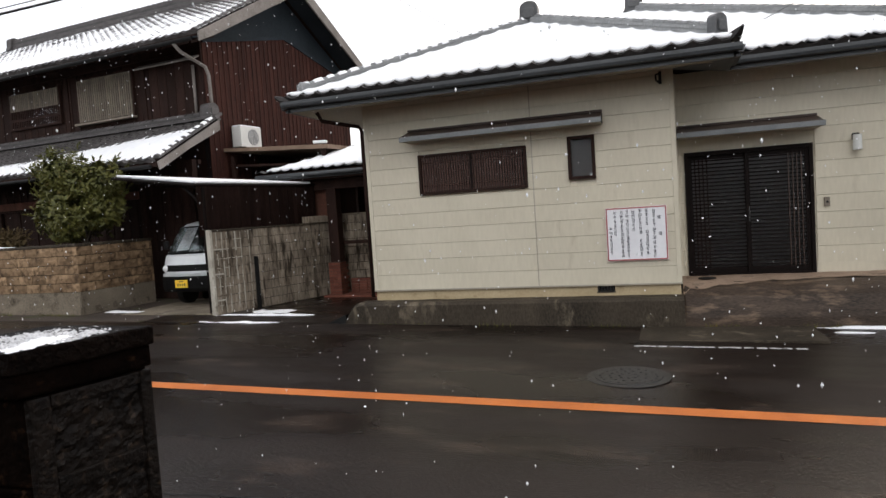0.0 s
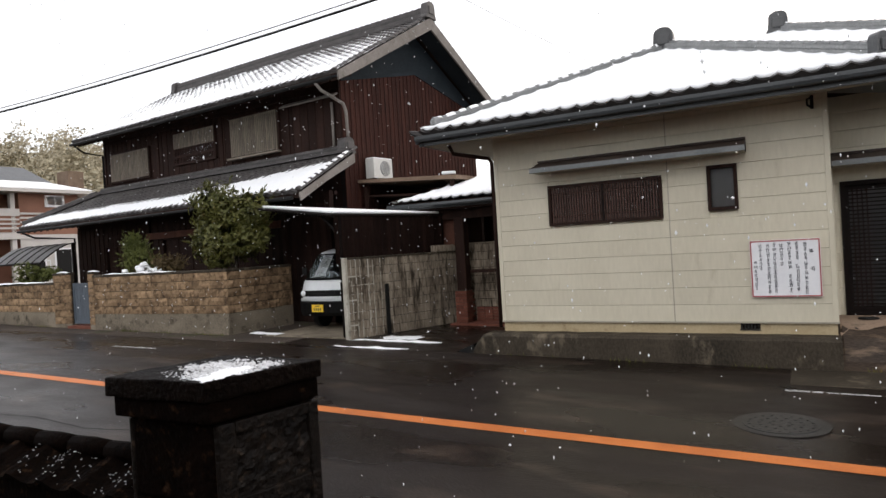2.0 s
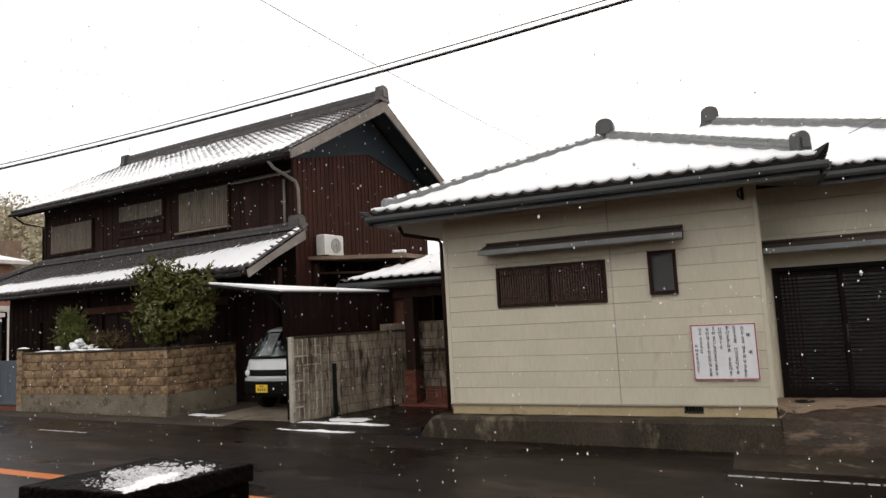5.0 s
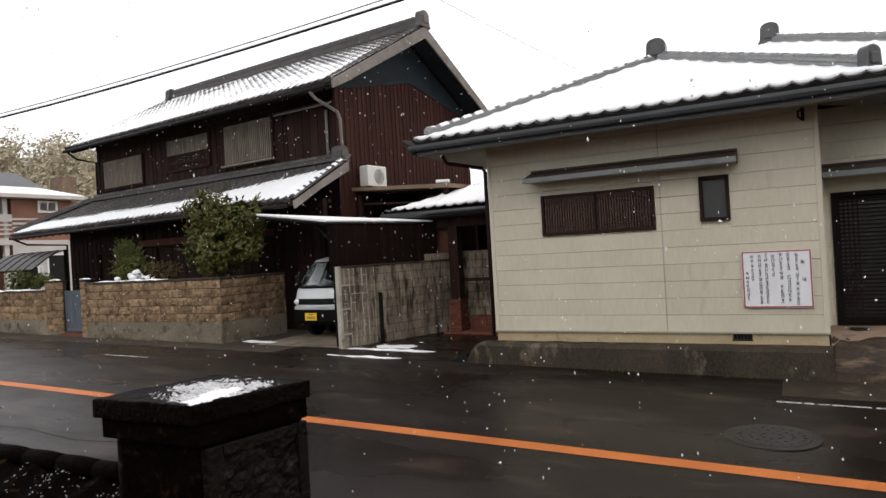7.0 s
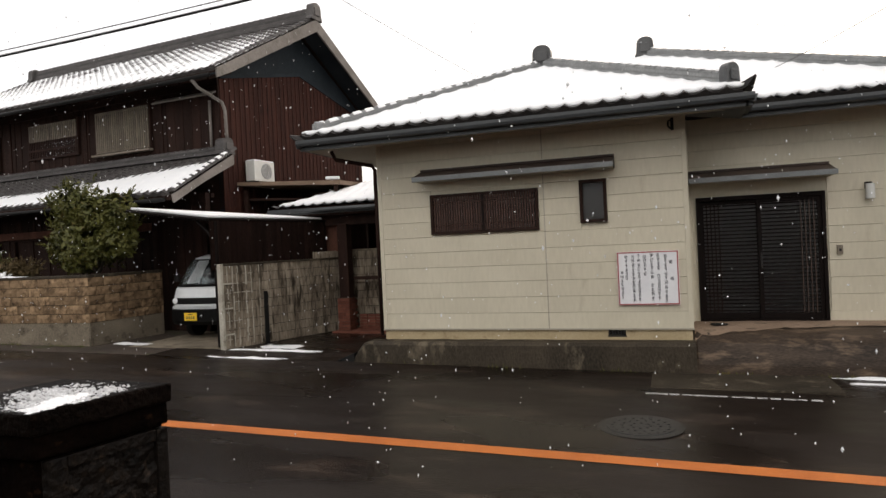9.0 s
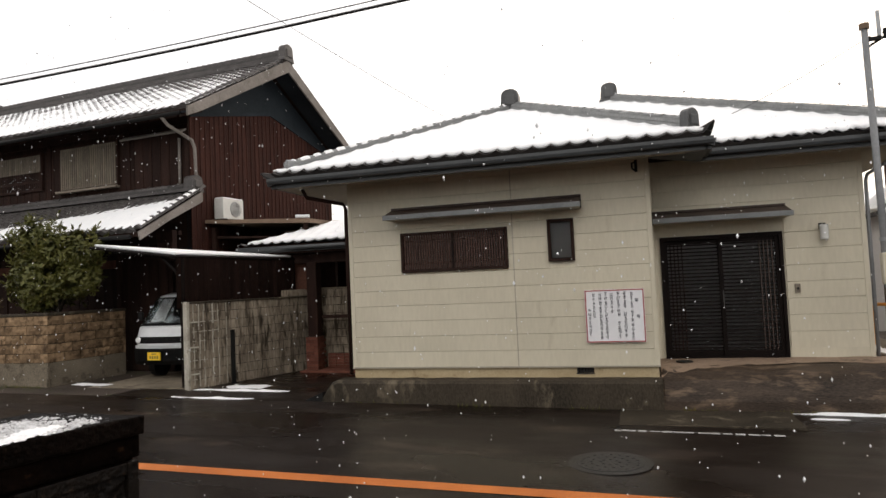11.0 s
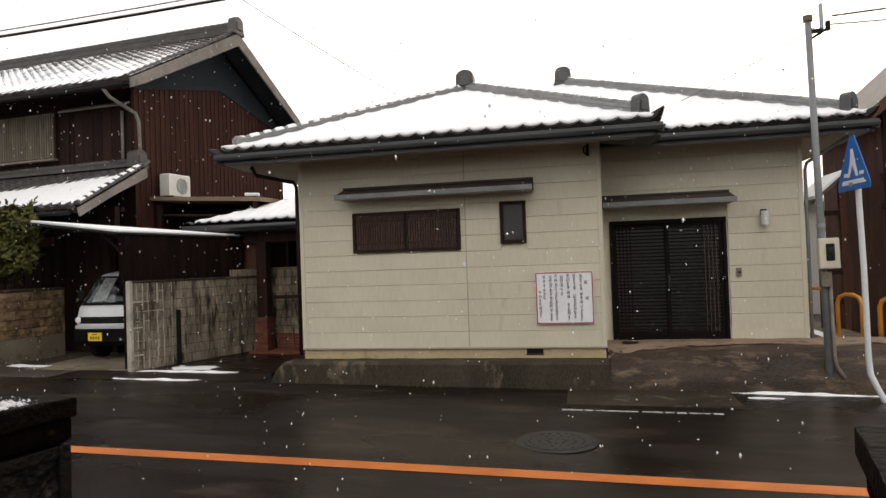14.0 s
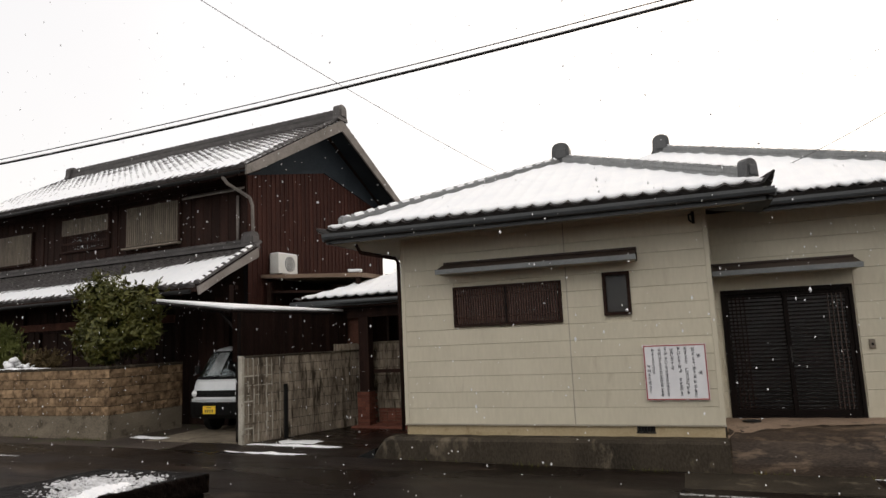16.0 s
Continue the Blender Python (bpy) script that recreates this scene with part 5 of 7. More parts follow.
low = part("lower_roof", boxm(X0, GX, 0.4, 0.5, 3.5, 3.6), "brown_wood", bh, "tiled skirt roof with snow along its eave")
lu = Vector((0, 1, SLW))
runL = (TY - EY) * math.sqrt(1 + SLW * SLW)
clipL = [(Vector((LL, EY, ZL)), (-c45, c45, 0))]
part("tile_field", tile_field(B(), (LL, EY, ZL), (1, 0, 0), lu, LR - LL, runL, clipL), "tile_brown", low)
part("tile_field", tile_field(B(), (LL, EY, ZL), (0, 1, 0), (1, 0, SLW), 9.0, runL, [(Vector((LL, EY, ZL)), (c45, -c45, 0))]), "tile_brown", low)
part("boarding", prism(B(), [(LL + 0.02, EY, ZL - 0.04), (LL + 0.02, EY, ZL - 0.08), (X0, TY, ZT - 0.08), (X0, TY, ZT - 0.04)], (LR - X0, 0, 0)), "brown_wood", low)
lsn = part("snow", tile_field(B(), (LL, EY, ZL), (1, 0, 0), lu, LR - LL, runL, clipL, 0.0, "snow", 0.04, runL * 0.94, seed=12, level=lambda u, v: 0.07 - 0.3 * max(0.0, v - 0.24 - 1.0 * max(0.0, u - 0.62))), "snow", low, "band of snow along the eave", smooth=True)
tagged(lsn, kind="stuff")
for k in range(int((LR - LL) / PITCH)):
    part("eave_tile", etb, "tile_brown", low, at=pose(LL + k * PITCH, EY, ZL - 0.004, math.degrees(math.atan(SLW)), 0, 0))
ridge(low, (X0 - 0.1, TY - 0.1, ZT - 0.02), (LR - 0.05, TY - 0.1, ZT - 0.02), 0.14, 0.2, ctb, "tile_brown", 2)
d = Vector((LL, EY, ZL)) - Vector((X0 - 0.1, TY - 0.1, ZT))
ridge(low, Vector((LL, EY, ZL)) - d * 0.06 + Vector((0, 0, 0.04)), (X0 - 0.1, TY - 0.1, ZT + 0.02), 0.1, 0.18, ctb, "tile_brown", 1)
ridge_end(low, pose(LR - 0.02, TY - 0.1, ZT - 0.05, 0, 0, 90), "tile_brown", 0.38, 0.42, 0.3)
dv = lu.normalized()
for k in range(int(runL / COURSE) + 1):
    p = Vector((LR - 0.04, EY, ZL + 0.03)) + dv * (k * COURSE)
    part("verge_tile", ctb, "tile_brown", low, at=frame_along(p, p + dv))
ridge_snow(low, Vector((LR - 0.04, EY, ZL + 0.03)), Vector((LR - 0.04, EY, ZL + 0.03)) + dv * runL * 0.96, 0.01, 0.1, 58, 61)
part("bargeboard", prism(B(), [(LR - 0.02, EY - 0.02, ZL - 0.04), (LR - 0.02, EY + 0.02, ZL - 0.22), (LR - 0.02, EY + 0.9, ZL + 0.28), (LR - 0.02, TY, ZT - 0.3), (LR - 0.02, TY, ZT - 0.04)], (0.05, 0, 0)), "grey_wood", low, "weathered grey bargeboard")
part("eave_board", boxm(LL, LR, EY + 0.03, EY + 0.07, ZL - 0.14, ZL - 0.03), "brown_wood", low)
k = LL + 0.5
while k < LR - 0.2:
    part("rafter", prism(B(), [(k, EY + 0.05, ZL - 0.2), (k, EY + 0.05, ZL - 0.12), (k, 0.2, ZL - 0.12 + SLW * 1.3), (k, 0.2, ZL - 0.2 + SLW * 1.3)], (0.06, 0, 0)), "brown_wood", low)
    k += 0.46
part("gutter", tubem([(LL, EY - 0.06, ZL - 0.12), (LR - 0.2, EY - 0.06, ZL - 0.14)], 0.05, 8), "plain_black", low, smooth=True)
part("gutter_elbow", tubem([(LL + 0.3, EY - 0.06, ZL - 0.16), (LL + 0.45, EY + 0.3, ZL - 0.36), (-13.65, 0.1, ZL - 0.45), (-13.65, 0.1, 0.4)], 0.036, 8), "plain_black", low, smooth=True)

# ground storey
holes = [(-11.6, -9.4, 1.2, 2.6), (-8.2, -5.4, 0.6, 2.7)]
part("wall", holed(B(), -13.6, GX, 0.1, 3.6, 0.2, 0.34, holes), "brown_wood", bh)
part("wall", boxm(-13.6, -13.46, 0.34, UB, 0.1, 3.6), "brown_wood", bh)
part("wall", boxm(GX - 0.14, GX, 0.34, UB, 0.1, 2.75), "brown_wood", bh)
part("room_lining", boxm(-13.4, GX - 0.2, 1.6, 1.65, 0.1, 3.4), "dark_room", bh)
for h in holes:
    w = part("window", holed(B(), h[0] - 0.05, h[1] + 0.05, h[2] - 0.05, h[3] + 0.05, 0.14, 0.3, [(h[0], h[1], h[2], h[3])]), "brown_wood", bh)
    # Opaque dark panel added in place of glass, to read as an unlit window.
    part("shutter", boxm(h[0], h[1], 0.24, 0.26, h[2], h[3]), "brown_wood", w)
    n = 4
    for k in range(1, n):
        x = h[0] + (h[1] - h[0]) * k / n
        part("glazing_bar", boxm(x - 0.02, x + 0.02, 0.21, 0.26, h[2], h[3]), "brown_wood", w)
x = -13.6
while x < GX - 0.05:
    w = min(0.3, GX - x)
    for z0, z1 in spans(0.2, 3.3, sorted([(h[2] - 0.06, h[3] + 0.06) for h in holes if h[0] - 0.04 < x + w and h[1] + 0.04 > x])):
        part("wall_board", vboard(w, z1 - z0, "brown_wood"), "brown_wood", bh, at=pose(x, 0.2, z0))
    x += 0.3
for x in (-9.0, -5.2, -2.6):
    part("post", boxm(x, x + 0.13, 0.1, 0.22, 0.2, 3.4, 0.008), "brown_wood", bh)
part("lintel", boxm(-9.0, -2.6, 0.06, 0.2, 2.75, 2.95, 0.01), "red_house", bh, "reddish timber lintel")

# lean-to flat roof at the gable, and the outdoor unit on it
part("lean_to_roof", prism(B(), [(GX + 0.03, 1.3, 3.83), (GX + 0.03, 1.3, 3.92), (2.35, 1.3, 3.72), (2.35, 1.3, 3.62)], (0, 3.6, 0)), "tan_wood", bh, "tan timber lean-to roof edge")
part("lean_to_ceiling", prism(B(), [(GX + 0.03, 1.5, 3.45), (GX + 0.03, 1.5, 3.5), (2.2, 1.5, 3.32), (2.2, 1.5, 3.27)], (0, 3.4, 0)), "brown_wood", bh)
for x in (-0.7, 2.1):
    part("post", boxm(x, x + 0.1, 1.4, 1.5, 0.1, 3.7, 0.006), "brown_wood", bh)
part("back_wall", boxm(GX + 0.03, 2.3, 4.7, 4.8, 0.1, 3.7), "brown_wood", bh)
part("pipe_end", tubem([(1.95, 1.32, 3.8), (2.3, 1.36, 3.78)], 0.04, 8), "white_steel", bh)
ac = thing("air_conditioner_unit", bh.matrix_basis @ pose(-0.62, 2.0, 3.9), "off-white outdoor air-conditioner unit on a lean-to roof", "air conditioner")
part("case", boxm(-0.15, 0.15, -0.4, 0.4, 0.06, 0.6, 0.015), "ac_white", ac)
for y in (-0.28, 0.28):
    part("foot", boxm(-0.16, 0.16, y - 0.03, y + 0.03, 0.0, 0.062), "plain_black", ac)
bm = B()
bmesh.ops.create_cone(bm, segments=32, radius1=0.215, radius2=0.2, depth=0.012, cap_ends=True)
part("fan_opening", bm, "pole_grey", ac, "grey round fan opening", at=pose(0.155, 0.08, 0.33, 0, 90, 0))
for r in (0.05, 0.09, 0.13, 0.17, 0.205):
    bm = B()
    tube(bm, [(0.172, 0.08 + r * math.cos(a), 0.33 + r * math.sin(a)) for a in [2 * math.pi * k / 24 for k in range(25)]], 0.005, 5)
    part("grille_ring", bm, "ac_white", ac)
part("top_snow", boxm(-0.14, 0.14, -0.38, 0.38, 0.6, 0.625, 0.01), "snow", ac)

# ---- block garden wall, gate, concrete fence ----
def block_mesh(w, h, d, mat, seed, relief=0.012, g=0.004, gz=None):
    """One split-face block: an uneven front inside a straight arris."""
    rnd = random.Random(seed)
    gz = gz or g
    bm = B()
    v = {}
    for i in range(4):
        for j in range(3):
            edge = i in (0, 3) or j in (0, 2)
            v[i, j] = bm.verts.new((g + (w - 2 * g) * i / 3, -(0.0 if edge else rnd.uniform(0.3, 1.0) * relief), gz + (h - 2 * gz) * j / 2))
    for i in range(3):
        for j in range(2):
            bm.faces.new((v[i, j], v[i + 1, j], v[i + 1, j + 1], v[i, j + 1]))
    back = [bm.verts.new((x, d, z)) for x, z in ((g, gz), (w - g, gz), (w - g, h - gz), (g, h - gz))]
    bm.faces.new((v[0, 0], back[0], back[1], v[3, 0], v[2, 0], v[1, 0]))
    bm.faces.new((v[0, 2], v[1, 2], v[2, 2], v[3, 2], back[2], back[3]))
    bm.faces.new((v[0, 0], v[0, 1], v[0, 2], back[3], back[0]))
    bm.faces.new((v[3, 0], back[1], back[2], v[3, 2], v[3, 1]))
    bmesh.ops.recalc_face_normals(bm, faces=bm.faces[:])
    return finish("block", bm, mat)


BL = [block_mesh(0.39, 0.2, 0.1, "tan_block", k, 0.02, 0.005, 0.007) for k in range(4)]
BH = [block_mesh(0.195, 0.2, 0.1, "tan_block", k, 0.02, 0.005, 0.007) for k in range(2)]


def block_wall(p, q, base_top, courses, label, foot=0.0):
    """A garden wall of split-face blocks on a concrete footing, capped with coping blocks."""
    p, q = Vector((*p, 0)), Vector((*q, 0))
    length = (q - p).length
    ang = math.degrees(math.atan2(q.y - p.y, q.x - p.x))
    w = thing("block_wall", pose(p.x, p.y, 0, 0, 0, ang), label, "garden wall", kind="structure")
    part("footing", boxm(0, length, 0.005, 0.15, foot - 0.15, base_top, 0.01), "concrete", w, "grey concrete footing")
    part("core", boxm(0.003, length - 0.003, 0.04, 0.13, base_top, base_top + 0.2 * courses), "concrete_dark", w)
    for c in range(courses):
        z = base_top + 0.2 * c
        x = 0.0
        if c % 2:
            part("block", BH[c % 2], "tan_block", w, at=pose(0, 0, z))
            x = 0.195
        k = 0
        while x + 0.39 <= length + 0.001:
            part("block", BL[(k + c) % 4], "tan_block", w, at=pose(x, random.uniform(-0.003, 0.003), z))
            x += 0.39
            k += 1
        if length - x > 0.02:
            part("block", block_mesh(length - x, 0.2, 0.1, "tan_block", k, 0.02, 0.005, 0.007), "tan_block", w, at=pose(x, 0, z))
    part("coping", boxm(-0.01, length + 0.01, -0.012, 0.16, base_top + 0.2 * courses, base_top + 0.2 * courses + 0.06, 0.012), "concrete_dark", w, "dark coping")
    return w, base_top + 0.2 * courses + 0.06


bwall, top = block_wall((-16.5, 11.55), (-11.45, 11.6), 0.7, 5, "tan split-face block garden wall on a concrete footing", 0.2)
block_wall((-11.45, 11.6), (-11.25, 13.6), 0.7, 5, "tan block wall returning beside the carport", 0.2)
block_wall((-22.35, 11.87), (-18.5, 11.65), 0.74, 4, "tan block garden wall beyond the side gate", 0.3)
block_wall((-18.5, 11.65), (-17.85, 11.75), 0.4, 7, "squat block gate pier with raked joints", 0.3)
block_wall((-16.8, 11.6), (-16.5, 11.55), 0.4, 7, "narrow block gate pier with raked joints", 0.3)
gate = thing("side_gate", pose(-17.85, 11.8, 0.3), "faded blue steel side gate, closed", "gate")
part("gate_frame", holed(B(), 0.02, 1.03, 0.1, 1.25, 0, 0.04, [(0.09, 0.96, 0.18, 1.18)]), "pale_blue", gate)
for k in range(7):
    part("panel", boxm(0.09 + 0.125 * k, 0.205 + 0.125 * k, 0.012, 0.026, 0.18, 1.18), "pale_blue", gate)
part("step", boxm(0.0, 1.06, -0.2, 0.3, -0.15, 0.06, 0.015), "brick_red", gate, "low brick step")
snow_patch("snow_cap", -16.3, -13.3, 11.56, 11.72, 0.03, 21, z=top)
snow_patch("snow_cap", -16.75, -16.45, 11.58, 11.75, 0.04, 22, z=1.862)
snow_patch("snow_cap", -22.2, -18.8, 11.72, 11.88, 0.035, 23, z=1.6)
snow_patch("snow_cap", -18.5, -17.9, 11.68, 11.83, 0.035, 24, z=1.862)

# grey block fence, running back at a slant
fence = thing("concrete_fence", pose(-7.96, 11.64, 0, 0, 0, 69.7), "streaked grey concrete block fence beside a driveway", "fence", kind="structure")
FL = 3.3
FB = {}
for c in range(9):
    x = 0.0
    k = 0
    while x < FL:
        w = min(0.39, FL - x) if not (k == 0 and c % 2) else 0.195
        key = (round(w, 3), (k + c) % 3)
        if key not in FB:
            FB[key] = block_mesh(w, 0.19, 0.11, "fence_block", 50 + len(FB), 0.003, 0.005)
        if w > 0.03:
            part("block", FB[key], "fence_block", fence, at=pose(x, random.uniform(-0.004, 0.002), 0.14 + 0.19 * c))
        x += w
        k += 1
part("core", boxm(0.01, FL, 0.008, 0.1, 0.1, 1.83), "concrete_dark", fence)
# pale upright mortar seams, uneven and partly washed off
rnd = random.Random(12)
for x, w in ((0.1, 0.03), (0.22, 0.045), (0.33, 0.03), (0.52, 0.05), (0.66, 0.025), (0.86, 0.02)):
    bm = B()
    z = 0.16 + rnd.uniform(0, 0.1)
    while z < 1.8:
        h = min(rnd.uniform(0.1, 0.4), 1.82 - z)
        dx = rnd.uniform(-0.008, 0.008)
        ww = w * rnd.uniform(0.3, 0.75)
        box(bm, x + dx, x + dx + ww, -rnd.uniform(0.008, 0.014), 0.02, z, z + h, 0.003)
        z += h + (rnd.uniform(0.02, 0.12) if rnd.random() < 0.5 else -0.002)
    part("mortar_seam", bm, "mortar", fence, "pale uneven mortar seam")
for c in range(1, 10):
    for x0, x1 in ((0.02, 0.2), (0.2, 0.42), (0.42, 0.7)):
        if rnd.random() < 0.5:
            part("mortar_seam", boxm(x0 + rnd.uniform(0, 0.06), x1 - rnd.uniform(0, 0.05), -0.007, 0.02, 0.136 + 0.19 * c - rnd.uniform(0.004, 0.01), 0.142 + 0.19 * c, 0.002), "mortar", fence)
part("raised_end", boxm(2.42, FL, -0.004, 0.11, 1.872, 2.02, 0.008), "fence_block", fence)
part("end_post", boxm(-0.06, 0.0, -0.04, 0.1, 0.08, 1.87, 0.012), "mortar", fence, "pale concrete end post")
for z in (0.42, 0.95, 1.45):
    part("rib", boxm(-0.058, 0.2, -0.03, 0.0, z, z + 0.03, 0.008), "mortar", fence)
part("coping", boxm(0.0, FL, -0.02, 0.13, 1.83, 1.87, 0.008), "concrete_dark", fence)
part("pipe", boxm(0.93, 1.02, -0.075, -0.035, 0.12, 1.25, 0.01), "plain_black", fence, "dark upright pipe cover")
fence2 = thing("concrete_fence", pose(-6.93, 14.72, 0, 0, 0, 12), "grey concrete block fence behind the porch", "fence", kind="structure")
for c in range(10):
    for k in range(9):
        part("block", FB[(0.39, (k + c) % 3)], "fence_block", fence2, at=pose(0.39 * k - (0.19 if c % 2 else 0), 0, 0.1 + 0.19 * c))
part("coping", boxm(-0.2, 3.4, -0.02, 0.13, 2.0, 2.04, 0.008), "concrete", fence2)

# ---- carport over the van ----
cp = thing("carport", pose(-8.08, 11.62, 0), "lean-to carport with a thin snow-covered roof and brown sheet side", "carport")
A, Bq, C, D = Vector((-2.75, 0.55, 3.13)), Vector((-0.14, 0.0, 2.79)), Vector((0.98, 2.75, 2.74)), Vector((-1.6, 3.4, 2.76))
part("roof_sheet", prism(B(), [A, Bq, C, D], (0, 0, 0.035)), "brown_metal", cp)
bm = B()
prism(bm, [A + Vector((0.05, 0.02, 0.036)), Bq + Vector((-0.01, 0.02, 0.036)), C + Vector((-0.02, -0.05, 0.036)), D + Vector((0.1, -0.1, 0.036))], (0, 0, 0.05))
bmesh.ops.bevel(bm, geom=bm.edges[:], offset=0.02, segments=2, affect="EDGES")
part("snow_cover", bm, "snow", cp, "even layer of snow")
part("edge_trim", tubem([A + Vector((0, -0.02, 0.0)), Bq + Vector((0, -0.02, 0.0)), C + Vector((0.02, 0, 0.0))], 0.03, 6), "brown_metal", cp)
dirx = (C - Bq).normalized()
for k in range(24):
    p = Bq + (C - Bq) * (k / 24) + Vector((0.01, 0, -0.02))
    q = Bq + (C - Bq) * ((k + 1) / 24) + Vector((0.01, 0, -0.02))
    mid = (p + q) / 2 + Vector((0.02 if k % 2 else -0.004, 0, 0))
    z0 = 1.75
    bm = B()
    vs = [bm.verts.new((v.x, v.y, zz)) for zz in (z0, p.z) for v in (p, mid, q)]
    bm.faces.new((vs[0], vs[1], vs[4], vs[3]))
    bm.faces.new((vs[1], vs[2], vs[5], vs[4]))
    bmesh.ops.solidify(bm, geom=bm.faces[:], thickness=0.008)
    part("sheet", bm, "brown_wood", cp)
part("post", boxm(-0.13, -0.05, 0.1, 0.18, 0.1, 2.75, 0.006), "brown_metal", cp)
part("post", boxm(-1.5, -1.42, 3.6, 3.68, 0.1, 3.0, 0.006), "brown_metal", cp)
part("brace", tubem([(-0.1, 0.14, 2.2), (-0.25, 0.16, 2.5), (-0.6, 0.22, 2.78)], 0.035, 8), "brown_metal", cp)
for k in range(4):
    f = 0.15 + 0.24 * k
    part("rafter", tubem([A.lerp(D, f) + Vector((0, 0, -0.03)), Bq.lerp(C, f) + Vector((-0.02, 0, -0.03))], 0.03, 6), "brown_metal", cp)
solo("pavement", prism(B(), [(-11.2, 11.7, 0.1), (-8.15, 11.7, 0.1), (-6.9, 14.8, 0.1), (-7.2, 18, 0.1), (-10.9, 18, 0.1)], (0, 0, 0.075)), "concrete", "damp stained concrete carport floor", "carport floor", kind="structure")
solo("shed_wall", boxm(-11.0, -7.4, 17.2, 17.35, 0.1, 3.3), "brown_wood", "dark timber wall behind the carport", "wall", kind="structure")

# ---- kei van ----
van = thing("kei_van", pose(-9.54, 12.74, 0.17, 0, 0, -2) @ Matrix.Diagonal((1.05, 1.05, 1.05, 1)), "small white kei van with black bumper parked in a carport", "van")


def tumble(v):
    """Pulls the sides in above the waist and rounds the nose in plan."""
    k = 1 - 0.17 * max(0.0, v.z - 1.2) / 0.6
    v.x *= k
    if v.y < 0.9:
        v.y += 0.1 * (abs(v.x) / 0.69) ** 3 * (1 - v.y / 0.9)
    return v


prof = [(0.02, 0.36), (-0.04, 0.5), (-0.05, 0.72), (-0.03, 0.92), (0.04, 1.09), (0.1, 1.135), (0.3, 1.4), (0.52, 1.7), (0.62, 1.77), (0.9, 1.82), (3.0, 1.82), (3.16, 1.74), (3.22, 0.95), (3.22, 0.36)]
bm = B()
rings = []
for i in range(15):
    x = -0.69 + 1.38 * i / 14
    e = (abs(x) / 0.69) ** 8
    rings.append([bm.verts.new(tumble(Vector((x, y + (0.03 if y < 1 else -0.03) * e, z - 0.05 * e * (1 if z > 1.6 else 0))))) for y, z in prof])
for u, w in zip(rings, rings[1:]):
    for j in range(len(prof)):
        bm.faces.new((u[j], w[j], w[(j + 1) % len(prof)], u[(j + 1) % len(prof)]))
bm.faces.new(rings[0])
bm.faces.new(rings[-1][::-1])
bmesh.ops.recalc_face_normals(bm, faces=bm.faces[:])
body = part("body", bm, "van_white", van, "white painted body", smooth=False)


def nose_sheet(x0, x1, pts, out, nx=10):
    """A thin curved sheet laid on the nose, through the given heights."""
    bm = B()
    rows = []
    for y, z in pts:
        rows.append([bm.verts.new(tumble(Vector((x0 + (x1 - x0) * i / nx, y, z))) + Vector((0, -out, out * 0.5))) for i in range(nx + 1)])
    for u, w in zip(rows, rows[1:]):
        for i in range(nx):
            bm.faces.new((u[i], u[i + 1], w[i + 1], w[i]))
    bmesh.ops.solidify(bm, geom=bm.faces[:], thickness=0.012)
    bmesh.ops.recalc_face_normals(bm, faces=bm.faces[:])
    return bm


# Surround sheet runs behind all the glass, standing in for cabin shade.
part("windscreen_seal", nose_sheet(-0.64, 0.64, ((0.09, 1.125), (0.3, 1.4), (0.535, 1.715)), 0.006), "plain_black", body, "black windscreen surround and backing for the dark cabin")
# Pale sheet added for the bright reflection in the windscreen.
part("sunshade", nose_sheet(-0.36, -0.02, ((0.14, 1.19), (0.3, 1.4), (0.5, 1.67)), 0.02, 4), "sign_white", body, "pale sheet behind the windscreen standing in for a reflection")
screen = part("windscreen", nose_sheet(-0.6, 0.6, ((0.12, 1.165), (0.3, 1.4), (0.515, 1.69)), 0.034), "window_glass", body, "raked windscreen")
screen.visible_shadow = False
for k in range(2):
    part("wiper", tubem([(-0.45 + 0.5 * k, 0.03, 1.16), (0.05 + 0.5 * k, 0.08, 1.22)], 0.01, 6), "plain_black", body)
part("grille", nose_sheet(-0.66, 0.66, ((-0.05, 0.765), (-0.035, 0.9)), 0.008), "plain_black", body, "black grille band")
for k in range(3):
    part("grille_bar", nose_sheet(-0.42, 0.42, ((-0.05, 0.79 + 0.035 * k), (-0.048, 0.798 + 0.035 * k)), 0.02), "iron", body)
part("bumper_strip", nose_sheet(-0.68, 0.68, ((-0.05, 0.645), (-0.05, 0.715)), 0.03), "van_white", body, "white strip above the bumper")
part("bumper", nose_sheet(-0.7, 0.7, ((0.0, 0.3), (-0.05, 0.38), (-0.06, 0.61), (-0.04, 0.64)), 0.045), "plain_black", van, "black plastic bumper")
